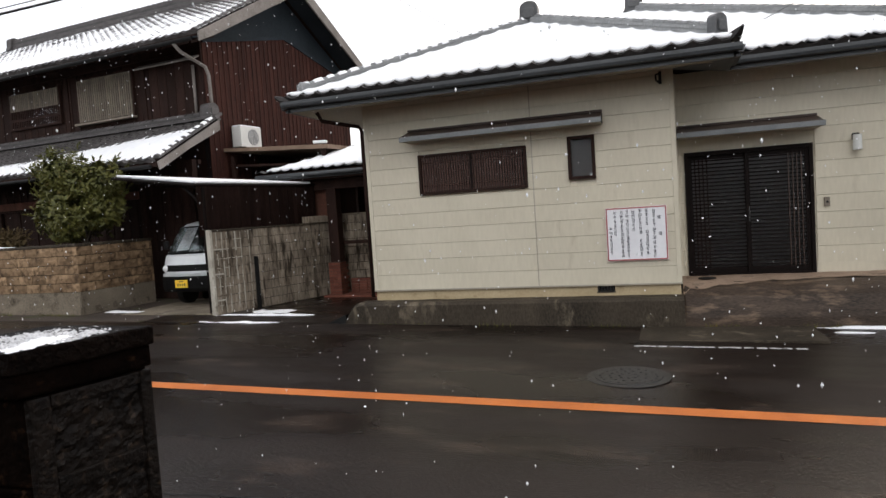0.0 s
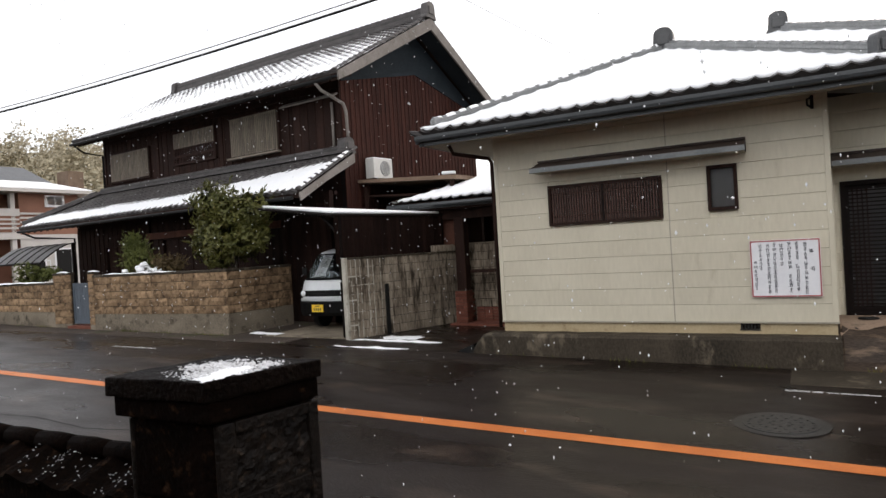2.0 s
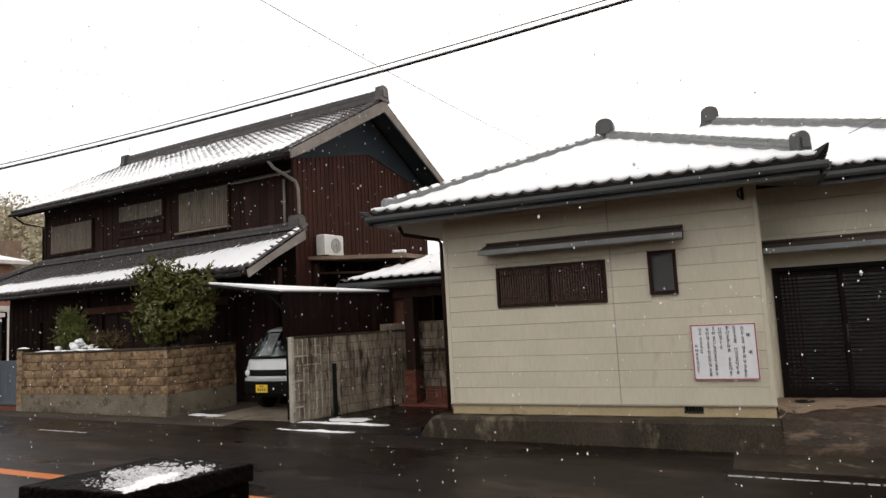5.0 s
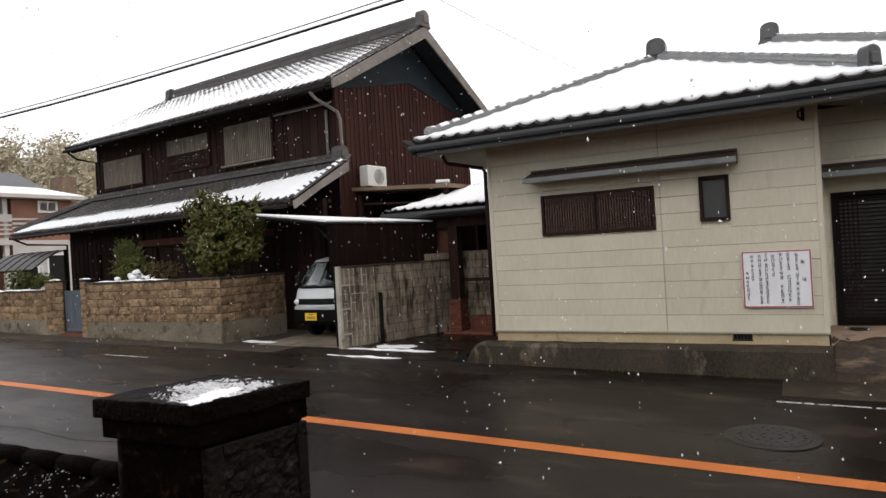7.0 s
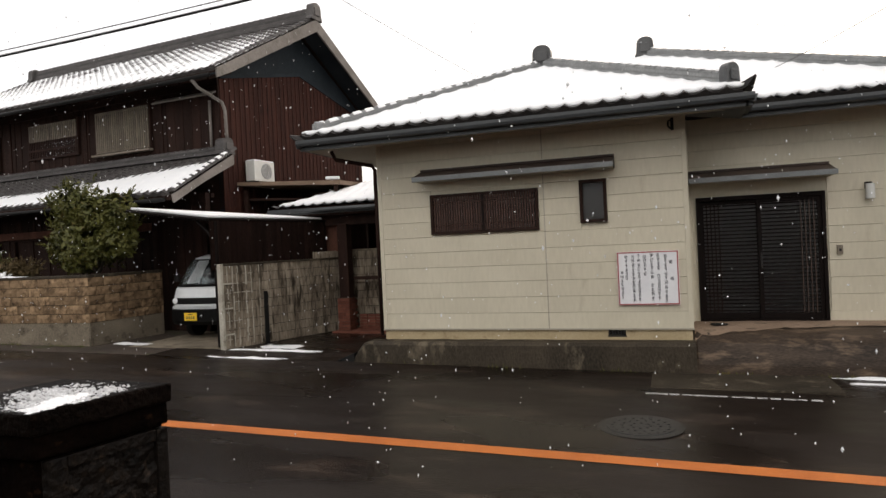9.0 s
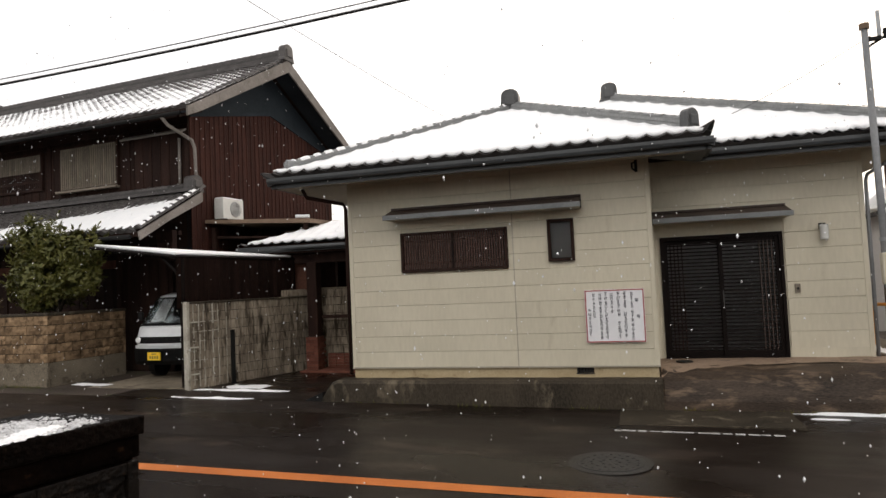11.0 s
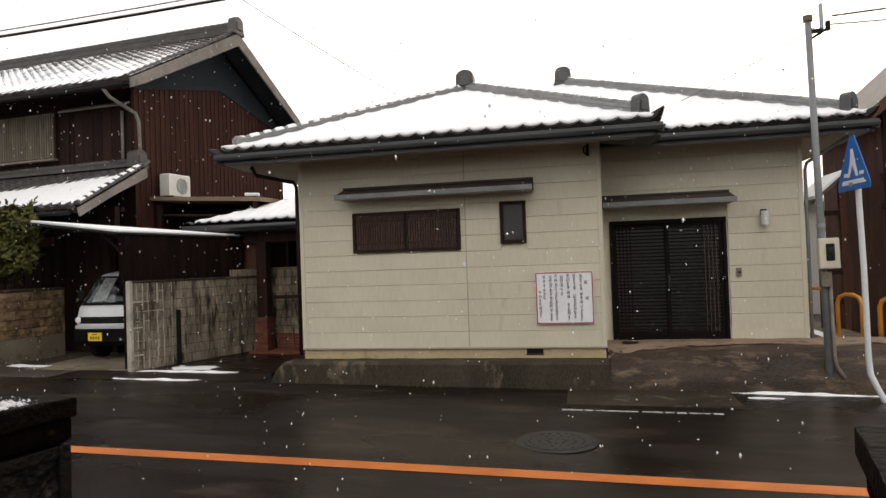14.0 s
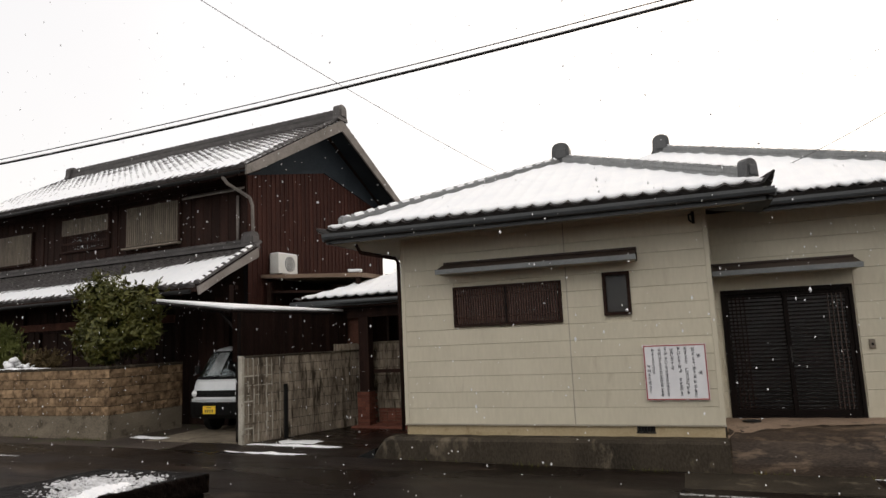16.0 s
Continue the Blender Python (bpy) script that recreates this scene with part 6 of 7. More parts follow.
for sx in (-1, 1):
    lamp_bm = B()
    bmesh.ops.create_uvsphere(lamp_bm, u_segments=16, v_segments=10, radius=0.078, matrix=pose(sx * 0.585, 0.015, 0.835) @ Matrix.Diagonal((1.05, 0.6, 0.95, 1)))
    part("headlight", lamp_bm, "lamp_lens", body, "round clear headlight", smooth=True)
    part("side_window", prism(B(), [(sx * 0.665, 0.42, 1.16), (sx * 0.665, 1.35, 1.16), (sx * 0.6, 1.3, 1.66), (sx * 0.6, 0.72, 1.66)], (sx * 0.014, 0, 0)), "plain_black", body, "dark side window")
    part("side_window", prism(B(), [(sx * 0.665, 1.5, 1.24), (sx * 0.665, 2.9, 1.24), (sx * 0.6, 2.85, 1.66), (sx * 0.6, 1.5, 1.66)], (sx * 0.014, 0, 0)), "plain_black", body)
    part("door_mirror", boxm(sx * 0.79 - 0.06, sx * 0.79 + 0.06, 0.28, 0.34, 1.24, 1.42, 0.02), "plain_black", body, "black door mirror")
    part("mirror_arm", tubem([(sx * 0.66, 0.36, 1.27), (sx * 0.78, 0.31, 1.3)], 0.015, 6), "plain_black", body)
    for y in (0.62, 2.6):
        wh = part("wheel", tubem([(sx * 0.5, y, 0.265), (sx * 0.66, y, 0.265)], 0.265, 24), "plain_black", van, "black tyre")
        part("rim", tubem([(sx * 0.6, y, 0.265), (sx * 0.672, y, 0.265)], 0.16, 18), "steel", wh)
pl = part("number_plate", boxm(-0.235, 0.095, -0.132, -0.114, 0.425, 0.59, 0.004), "plate_yellow", van, "yellow number plate")
part("plate_bar", boxm(-0.13, -0.01, -0.135, -0.132, 0.547, 0.567), "plate_ink", pl)
for k in range(4):
    part("plate_bar", boxm(-0.175 + 0.06 * k, -0.143 + 0.06 * k, -0.135, -0.132, 0.457, 0.517), "plate_ink", pl)

# ---- side porch behind the driveway ----
porch = thing("side_porch", pose(-6.0, 14.2, 0), "timber side porch with a snow-covered tiled roof and brick-based post", "porch")
P1, P2 = Vector((-2.35, -0.2, 3.07)), Vector((1.72, -0.2, 3.07))
ps = 0.36
part("tile_field", tile_field(B(), P1, (1, 0, 0), (0, 1, ps), 4.1, 2.0, [(P1, (-c45, c45, 0))]), "tile", porch)
s = part("snow_cover", tile_field(B(), P1, (1, 0, 0), (0, 1, ps), 4.1, 2.0, [(P1 + Vector((0.25, 0, 0)), (-c45, c45, 0))], 0.075, "snow", 0.04, seed=9), "snow", porch, "smooth snow cover", smooth=True)
thicken(s, 0.045)
part("boarding", prism(B(), [(P1.x, -0.2, 3.04), (P1.x + 1.9, 1.7, 3.72), (P2.x, 1.7, 3.72), (P2.x, -0.2, 3.04)], (0, 0, -0.04)), "brown_wood", porch)
part("fascia", boxm(P1.x, P2.x, -0.17, -0.13, 2.9, 3.04), "gutter", porch)
part("gutter", tubem([(P1.x - 0.02, -0.24, 2.99), (P2.x, -0.24, 2.97)], 0.055, 8), "gutter", porch, smooth=True)
part("ceiling", boxm(P1.x + 0.1, P2.x, -0.12, 1.6, 2.86, 2.9), "brown_wood", porch)
part("beam", boxm(-1.6, P2.x, 0.15, 0.29, 2.62, 2.86, 0.01), "brown_wood", porch)
part("post", boxm(-0.77, -0.52, 0.12, 0.37, 0.9, 2.65, 0.01), "brown_wood", porch)
base = part("post_base", boxm(-0.79, -0.5, 0.06, 0.4, 0.05, 0.92, 0.004), "concrete_dark", porch, "red brick post base")
brick = finish("brick", boxm(0, 0.2, 0, 0.02, 0, 0.062, 0.003), "brick_red")
half_brick = finish("brick", boxm(0, 0.095, 0, 0.02, 0, 0.062, 0.003), "brick_red")
for r in range(12):
    cut = 0.097 if r % 2 else 0.203
    for x, me in ((-0.795, half_brick if r % 2 else brick), (-0.795 + cut, brick if r % 2 else half_brick)):
        part("brick", me, "brick_red", base, at=pose(x, 0.043, 0.1 + 0.068 * r))
    for y, me in ((0.06, half_brick if r % 2 else brick), (0.06 + cut, brick)):
        part("brick", me, "brick_red", base, at=pose(-0.492, y, 0.1 + 0.068 * r, 0, 0, 90))
for r in range(6):
    for k in range(8):
        part("brick", brick, "brick_red", porch, at=pose(-0.42 + 0.21 * k, 0.4, 0.1 + 0.068 * r))
part("rail", boxm(-0.5, 1.7, 0.3, 0.36, 1.32, 1.4, 0.006), "brown_wood", porch)
part("panel", boxm(-1.5, -0.78, 0.3, 0.34, 2.0, 2.66), "red_house", porch, "reddish timber panel")
part("wall", boxm(-0.9, 1.75, 2.6, 2.7, 0.1, 3.6), "brown_wood", porch)
part("window", boxm(-0.2, 0.5, 2.52, 2.6, 1.95, 2.6), "frosted", porch)
part("floor", boxm(-0.9, 1.74, -0.1, 2.6, 0.02, 0.16, 0.01), "brick_red", porch)

# ---- stone gate piers beside the camera ----
def skew(bm):
    """The piers are not square in plan: their sides run aslant."""
    for v in bm.verts:
        v.co.x += 0.25 * v.co.y
    return bm


def pier(m, label):
    p = thing("gate_pier", m, label, "gate pier", "stone gate piers")
    bm = B()
    box(bm, -0.3, 0.3, -0.28, 0.28, 1.466, 1.55, 0.01)
    bmesh.ops.subdivide_edges(bm, edges=[e for e in bm.edges if e.calc_length() > 0.3], cuts=9, use_grid_fill=True)
    for v in bm.verts:
        v.co += Vector((noise.noise(v.co * 9), noise.noise(v.co * 9 + Vector((5, 0, 0))), noise.noise(v.co * 8 + Vector((0, 7, 0))))) * 0.007
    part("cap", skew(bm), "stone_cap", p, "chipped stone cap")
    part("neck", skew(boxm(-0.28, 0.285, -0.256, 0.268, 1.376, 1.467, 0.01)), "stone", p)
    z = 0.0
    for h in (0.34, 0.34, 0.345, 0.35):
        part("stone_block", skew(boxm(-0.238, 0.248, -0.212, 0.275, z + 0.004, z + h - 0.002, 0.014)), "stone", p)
        z += h
    for x, sx in ((0.248, 1), (-0.238, -1)):
        for a, b, c, d in ((-0.21, -0.135, 0.7, 1.362), (0.222, 0.273, 0.7, 1.362), (-0.135, 0.222, 1.31, 1.362), (-0.135, 0.222, 0.98, 1.045), (-0.135, 0.222, 0.7, 0.76)):
            part("panel_border", skew(boxm(min(x - 0.004, x + 0.026 * sx), max(x - 0.004, x + 0.026 * sx), a, b, c, d, 0.008)), "stone_edge", p)
        bm = B()
        for z0, z1 in ((0.76, 0.98), (1.045, 1.31)):
            g = []
            for j in range(21):
                row = []
                for i in range(25):
                    y, z = -0.135 + 0.357 * i / 24, z0 + (z1 - z0) * j / 20
                    h = 0.012 * noise.noise(Vector((y * 16, z * 16, sx * 3))) + 0.018 * max(0.0, noise.noise(Vector((y * 30, z * 30, 8))))
                    row.append(bm.verts.new((x + sx * (0.008 + h), y, z)))
                g.append(row)
            for r0, r1 in zip(g, g[1:]):
                for i in range(24):
                    bm.faces.new((r0[i], r0[i + 1], r1[i + 1], r1[i]))
        bmesh.ops.recalc_face_normals(bm, faces=bm.faces[:])
        part("rough_panel", skew(bm), "stone_edge", p, "rough carved panel")
    return p


pA = pier(pose(-1.814, 2.596, 0, 0, 0, 1.5), "mossy stone gate pier toned near black for shade, snow on its cap")
copy_thing(pA, pose(1.494, 2.25, 0.02, 0, 0, 0))
# snow on the cap: a smooth heap among a scatter of crumbs
def crumbs(nx, ny, x0, x1, y0, y1, height):
    bm = B()
    g = [[bm.verts.new((x0 + (x1 - x0) * i / nx, y0 + (y1 - y0) * j / ny, height(x0 + (x1 - x0) * i / nx, y0 + (y1 - y0) * j / ny))) for i in range(nx + 1)] for j in range(ny + 1)]
    for r0, r1 in zip(g, g[1:]):
        for i in range(nx):
            bm.faces.new((r0[i], r0[i + 1], r1[i + 1], r1[i]))
    return bm


def thin_layer(x, y):
    a, b = 0.8 * (x - 0.07) - 0.6 * y, 0.6 * (x - 0.07) + 0.8 * y
    r = math.hypot(a / 0.29, b / 0.23) + 0.22 * noise.noise(Vector((x * 16, y * 16, 2.0)))
    return -0.0055 + 0.013 * noise.noise(Vector((x * 92, y * 92, 0.5))) + 0.006 * noise.noise(Vector((x * 150, y * 150, 3.5))) + 0.009 * max(0.0, 1 - r) + 0.006 * max(0.0, 1 - math.hypot(x - 0.15, y + 0.05) / 0.2) - 0.025 * max(0.0, r - 0.85)


def packed(x, y):
    r = math.hypot((x - 0.22 + 0.3 * (y + 0.12)) / 0.07, (y + 0.12) / 0.14) + 0.45 * noise.noise(Vector((x * 18, y * 18, 6.0)))
    return 0.014 * max(-0.8, 1 - r * r) + 0.005 * noise.noise(Vector((x * 40, y * 40, 1.5))) + 0.008 * noise.noise(Vector((x * 95, y * 95, 2.5)))


on_cap = pose(-1.814, 2.596, 1.551, 0, 0, 1.5)
solo("snow_layer", skew(crumbs(170, 150, -0.29, 0.29, -0.272, 0.272, thin_layer)), "snow_thin", "speckled melting snow on a stone cap", "snow", kind="stuff", smooth=True, at=on_cap)
solo("snow_heap", skew(crumbs(80, 90, 0.0, 0.29, -0.272, 0.07, packed)), "snow", "small packed heap of snow on a stone cap", "snow", kind="stuff", smooth=True, at=on_cap)

# low wall joined to the pier, under a coping of small tiles with a round ridge roll
lw = thing("garden_wall", pose(-2.0, 2.6, 0, 0, 0, 0), "low dark stone wall under old tile coping with snow crumbs", "garden wall", kind="structure")
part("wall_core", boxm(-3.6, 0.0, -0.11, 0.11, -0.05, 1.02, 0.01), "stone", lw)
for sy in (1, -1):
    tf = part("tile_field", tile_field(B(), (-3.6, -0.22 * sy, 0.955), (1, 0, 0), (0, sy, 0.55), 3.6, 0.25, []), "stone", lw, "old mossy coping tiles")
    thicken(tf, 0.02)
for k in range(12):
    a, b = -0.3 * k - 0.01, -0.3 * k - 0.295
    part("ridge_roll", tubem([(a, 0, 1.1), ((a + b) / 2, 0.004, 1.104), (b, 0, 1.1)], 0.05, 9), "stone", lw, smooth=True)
bm = B()
rnd = random.Random(4)
for k in range(130):
    x, y = -PITCH * rnd.choice((0.4, 0.9, 1.4, 2.4, 2.9, 3.3, 3.9)) + rnd.gauss(0, 0.04), -min(0.21, abs(rnd.gauss(0.13, 0.06)))
    z = 0.955 + 0.55 * (y + 0.22) + 0.035 + wave(x + 3.6)
    bmesh.ops.create_icosphere(bm, subdivisions=1, radius=rnd.uniform(0.001, 0.0036), matrix=pose(x, y, z, 0, 0, rnd.uniform(0, 180)) @ Matrix.Diagonal((rnd.uniform(1, 3), 1.2, 0.7, 1)))
tagged(part("snow_crumbs", bm, "snow_thin", lw), kind="stuff")
lw2 = thing("garden_wall", pose(1.7, 2.28, 0), "low dark stone wall beside the gate", "garden wall", kind="structure")
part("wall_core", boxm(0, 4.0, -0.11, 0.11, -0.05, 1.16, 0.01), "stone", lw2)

# ---- plants ----
def leafy(name, m, centre, radius, count, size, mat, label, category, seed, trunk=True, lobes=9, upright=False, sprigs=0, reach=0.3):
    """A bush or tree: trunk, limbs and a crown of many single leaves gathered into uneven clumps."""
    rnd = random.Random(seed)
    t = thing(name, m, label, category)
    c, r = Vector(centre), Vector(radius)
    lobe = []
    for k in range(lobes):
        d = Vector((rnd.gauss(0, 1), rnd.gauss(0, 1), rnd.gauss(0, 1))).normalized()
        lobe.append((c + Vector((d.x * r.x, d.y * r.y, d.z * r.z)) * rnd.uniform(0.35, 0.72), rnd.uniform(0.32, 0.55)))
    lobe.append((c, 0.7))
    bm = B()
    tube(bm, [(0, 0, -0.1), (0.03, 0.02, c.z * 0.5), (c.x, c.y, c.z)], 0.06, 8, 0.025)
    for p, q in lobe[:6]:
        tube(bm, [(0.02, 0.01, c.z * 0.55), ((p.x + 0.02) / 2, p.y / 2, (p.z + c.z * 0.6) / 2), p], 0.025, 6, 0.01)
    part("trunk", bm, "bark", t)
    low = c.z - r.z
    verts, faces = [], []
    for k in range(count):
        p, q = rnd.choice(lobe)
        d = Vector((rnd.gauss(0, 1), rnd.gauss(0, 1), rnd.gauss(0, 1))).normalized() * rnd.uniform(0.45, 1.05) ** 0.6
        pos = p + Vector((d.x * r.x, d.y * r.y, d.z * r.z)) * q
        if noise.noise(pos * 3.1 + Vector((seed, 0, 0))) < -0.28:
            continue
        if upright:
            f = max(0.08, 1.55 - 0.72 * max(0.0, pos.z - low) / r.z)
            pos.x, pos.y = c.x + (pos.x - c.x) * f, c.y + (pos.y - c.y) * f
        n = (d + Vector((rnd.uniform(-1, 1), rnd.uniform(-1, 1), rnd.uniform(-0.3, 1)))).normalized()
        a = n.orthogonal().normalized()
        a.rotate(Matrix.Rotation(rnd.uniform(0, 6.28), 3, n))
        if upright:
            a = (a * 0.5 + Vector((0, 0, 1))).normalized()
        b = n.cross(a).normalized()
        s = size * rnd.uniform(0.6, 1.3)
        i = len(verts)
        verts += [pos - a * s, pos + b * s * 0.42 + n * s * 0.1, pos + a * s, pos - b * s * 0.42 + n * s * 0.1]
        faces.append((i, i + 1, i + 2, i + 3))
    # loose sprigs that break the outline
    for k in range(sprigs):
        p, q = rnd.choice(lobe)
        d = Vector((rnd.gauss(0, 1), rnd.gauss(0, 0.7), rnd.gauss(0.5, 0.8))).normalized()
        start = p + Vector((d.x * r.x, d.y * r.y, d.z * r.z)) * q * 0.85
        d = (d + Vector((0, 0, 0.5))).normalized()
        if upright:
            f = max(0.08, 1.55 - 0.72 * max(0.0, start.z - low) / r.z)
            start.x, start.y = c.x + (start.x - c.x) * f, c.y + (start.y - c.y) * f
        run = rnd.uniform(0.6, 1.2) * reach
        for j in range(12):
            f = j / 11
            pos = start + d * run * f
            side = d.orthogonal().normalized()
            side.rotate(Matrix.Rotation(2.4 * j + k, 3, d))
            a = (side * (1.1 - 0.8 * f) + d * (0.5 + f)).normalized()
            b = a.cross(d + Vector((0.01, 0.02, 0))).normalized()
            s = size * rnd.uniform(0.7, 1.1) * (1.1 - 0.4 * f)
            i = len(verts)
            pos = pos + a * s
            verts += [pos - a * s, pos + b * s * 0.36, pos + a * s, pos - b * s * 0.36]
            faces.append((i, i + 1, i + 2, i + 3))
    me = bpy.data.meshes.new("crown")
    me.from_pydata([tuple(v) for v in verts], [], faces)
    me.materials.append(M[mat])
    part("crown", me, mat, t)
    return t


leafy("evergreen_bush", pose(-12.25, 12.6, 0.25), (0.05, 0.0, 2.58), (1.42, 0.9, 1.25), 13500, 0.074, "leaf", "dense rounded evergreen bush rising behind a block wall", "bush", 3, lobes=14, sprigs=150, reach=0.26)
leafy("evergreen_bush", pose(-15.9, 12.4, 0.25), (0.1, 0.0, 1.92), (0.62, 0.4, 0.72), 2600, 0.05, "leaf_dark", "small feathery conifer behind a block wall", "bush", 8, upright=True, sprigs=200, reach=0.32)
leafy("evergreen_bush", pose(-14.4, 12.3, 0.25), (0.0, 0.0, 1.65), (0.6, 0.35, 0.26), 1000, 0.05, "leaf_brown", "low sprawling shrub with brownish leaves behind a wall", "bush", 9, sprigs=60, reach=0.25)
leafy("evergreen_bush", pose(-21.6, 13.0, 0.3), (0.0, 0.0, 1.6), (1.2, 0.5, 0.4), 1600, 0.06, "leaf_dark", "low dark shrub behind the far block wall", "bush", 10)
bm = B()
rnd = random.Random(2)
for k in range(22):
    dx = rnd.gauss(0, 0.24)
    m = pose(-14.9 + dx, 11.95 + rnd.uniform(-0.1, 0.15), 1.8 + rnd.uniform(0.0, 0.3) * max(0.15, 1 - abs(dx) / 0.42), rnd.uniform(-20, 20), rnd.uniform(-25, 25), 0)
    bmesh.ops.create_icosphere(bm, subdivisions=2, radius=rnd.uniform(0.03, 0.085), matrix=m @ Matrix.Diagonal((rnd.uniform(1, 1.7), 1, rnd.uniform(0.6, 1), 1)))
for v in bm.verts:
    v.co += Vector((noise.noise(v.co * 14), noise.noise(v.co * 14 + Vector((4, 0, 0))), noise.noise(v.co * 14 + Vector((0, 9, 0))))) * 0.022
solo("snow_clump", bm, "snow", "lumps of snow caught on a low shrub", "snow", kind="stuff", smooth=True)

# ---- cables ----
def cable(name, a, b, sag, r, label, mat="cable"):
    a, b = Vector(a), Vector(b)
    pts = [a.lerp(b, k / 40) - Vector((0, 0, sag * 4 * (k / 40) * (1 - k / 40))) for k in range(41)]
    return solo(name, tubem(pts, r, 6), mat, label, "cable", "overhead cables", smooth=True)


cable("overhead_cable", (-45, 9.0, 7.96), (18, 9.0, 7.96), 2.28, 0.019, "thick black overhead cable along the road", "plain_black")
cable("overhead_cable", (-45, 9.02, 7.989), (18, 9.02, 7.989), 2.28, 0.013, "line of snow resting on the overhead cable", "snow")
cable("overhead_cable", (-45, 9.0, 8.035), (18, 9.0, 8.065), 2.28, 0.009, "thin overhead support wire along the road")
cable("overhead_cable", (-8.9, 3.0, 9.6), (-3.0, 14.8, 5.55), 0.3, 0.006, "thin service wire dropping to the house roof", "steel")

# ---- steel pole with meter box ----
pole = thing("utility_pole", pose(3.965, 11.02, 0, 0, -0.9, 0) @ Matrix.Diagonal((0.87, 0.87, 0.895, 1)), "slim grey steel pole with a meter box and cable fittings", "pole")
part("shaft", tubem([(0, 0, 0.1), (0, 0, 3.0), (0, 0, 6.0)], 0.062, 14, 0.05), "pole_grey", pole, smooth=True)
part("cap", tubem([(0, 0, 5.98), (0, 0, 6.07)], 0.075, 14), "tan_wood", pole)
mb = part("meter_box", boxm(-0.115, 0.205, -0.2, -0.05, 1.95, 2.44, 0.03), "siding", pole, "cream meter box with a dark window")
part("meter_window", boxm(-0.01, 0.12, -0.215, -0.19, 2.08, 2.35, 0.01), "plain_black", mb)
part("meter_glass", boxm(0.015, 0.095, -0.222, -0.214, 2.2, 2.29, 0.003), "frosted", mb)
part("meter_base", boxm(-0.08, 0.08, -0.14, -0.05, 1.66, 1.9, 0.01), "lattice", pole)
part("conduit", tubem([(0.07, -0.06, 1.7), (0.07, -0.06, 0.55), (0.09, -0.07, 0.38), (0.2, -0.08, 0.2)], 0.03, 8), "lattice", pole, smooth=True)
part("fitting", boxm(0.04, 0.22, -0.04, 0.04, 5.78, 5.84, 0.008), "plain_black", pole)
part("fitting", boxm(0.18, 0.23, -0.03, 0.03, 5.8, 6.25, 0.008), "steel", pole)
part("insulator", tubem([(0.3, 0, 5.8), (0.3, 0, 5.95)], 0.04, 8), "plain_black", pole)
part("arm", tubem([(0.05, 0, 5.7), (0.32, 0, 5.85)], 0.02, 6), "plain_black", pole)
part("strap", tubem([(0, 0, 2.62), (0, 0, 2.68)], 0.07, 12), "steel", pole)
cable("overhead_cable", (4.2, 11.02, 5.4), (18, 16, 8.6), 0.3, 0.014, "cable leaving the pole head")
cable("overhead_cable", (4.1, 11.02, 5.28), (20, 12, 6.8), 0.4, 0.01, "thin cable leaving the pole head")
cable("overhead_cable", (3.96, 11.02, 5.25), (2.2, 13.2, 4.75), 0.05, 0.006, "short thin service wire")

# ---- pedestrian crossing sign ----
sign = thing("crossing_sign", pose(4.225, 10.55, 0.05), "blue pedestrian crossing sign on a bent white post", "road sign")
part("post", tubem([(0.24, -0.06, -0.16), (0.21, -0.05, -0.06), (0.15, -0.03, 0.08), (0.085, 0, 0.26), (0.07, 0, 0.5), (0.063, 0, 1.72), (0.04, 0, 2.72), (0.03, 0, 3.3)], 0.038, 12), "white_steel", sign, "white painted post", smooth=True)
turn = pose(-0.04, -0.06, 3.13, 0, 0, -83)
pl = part("plate", prism(B(), [(-0.4, 0, -0.36), (0.4, 0, -0.36), (0.41, 0, -0.28), (0.06, 0, 0.38), (-0.06, 0, 0.38), (-0.41, 0, -0.28)], (0, 0.012, 0)), "sign_blue", sign, "blue pointed plate", at=turn)
part("symbol", prism(B(), [(-0.3, -0.004, -0.28), (0.3, -0.004, -0.28), (0.26, -0.004, -0.22), (-0.26, -0.004, -0.22)], (0, 0.004, 0)), "sign_white", sign, at=turn)
part("symbol", prism(B(), [(-0.03, -0.004, 0.2), (0.03, -0.004, 0.2), (0.07, -0.004, 0.02), (0.14, -0.004, -0.18), (0.08, -0.004, -0.18), (0.0, -0.004, -0.02), (-0.08, -0.004, -0.18), (-0.14, -0.004, -0.18), (-0.06, -0.004, 0.02)], (0, 0.004, 0)), "sign_white", sign, at=turn)
for x in (-0.23, 0.17):
    part("symbol", boxm(x, x + 0.1, -0.004, 0.0, -0.17, -0.12), "sign_white", sign, at=turn)
part("clamp", boxm(-0.06, 0.06, -0.05, 0.05, 2.82, 2.88, 0.008), "steel", sign)

# ---- orange guard pipes and the culvert edge ----
def guard(p, q, h, z):
    g = thing("guard_pipe", pose(p[0], p[1], z), "orange painted bent guard pipe beside a culvert", "guard rail", "orange guard pipes")
    d = Vector((q[0] - p[0], q[1] - p[1], 0))
    u = d.normalized()
    pts = [Vector((0, 0, -0.1)), Vector((0, 0, h - 0.15)), u * 0.04 + Vector((0, 0, h - 0.05)), u * 0.14 + Vector((0, 0, h)), d - u * 0.14 + Vector((0, 0, h)), d - u * 0.04 + Vector((0, 0, h - 0.05)), d + Vector((0, 0, h - 0.15)), d + Vector((0, 0, -0.1))]
    part("pipe", tubem(pts, 0.034, 10), "guard_orange", g, smooth=True)
    return g


guard((4.8, 13.1), (5.05, 12.75), 0.82, 0.42)
guard((5.16, 12.35), (5.4, 12.0), 0.82, 0.4)
guard((5.0, 15.3), (5.2, 14.9), 0.82, 0.42)
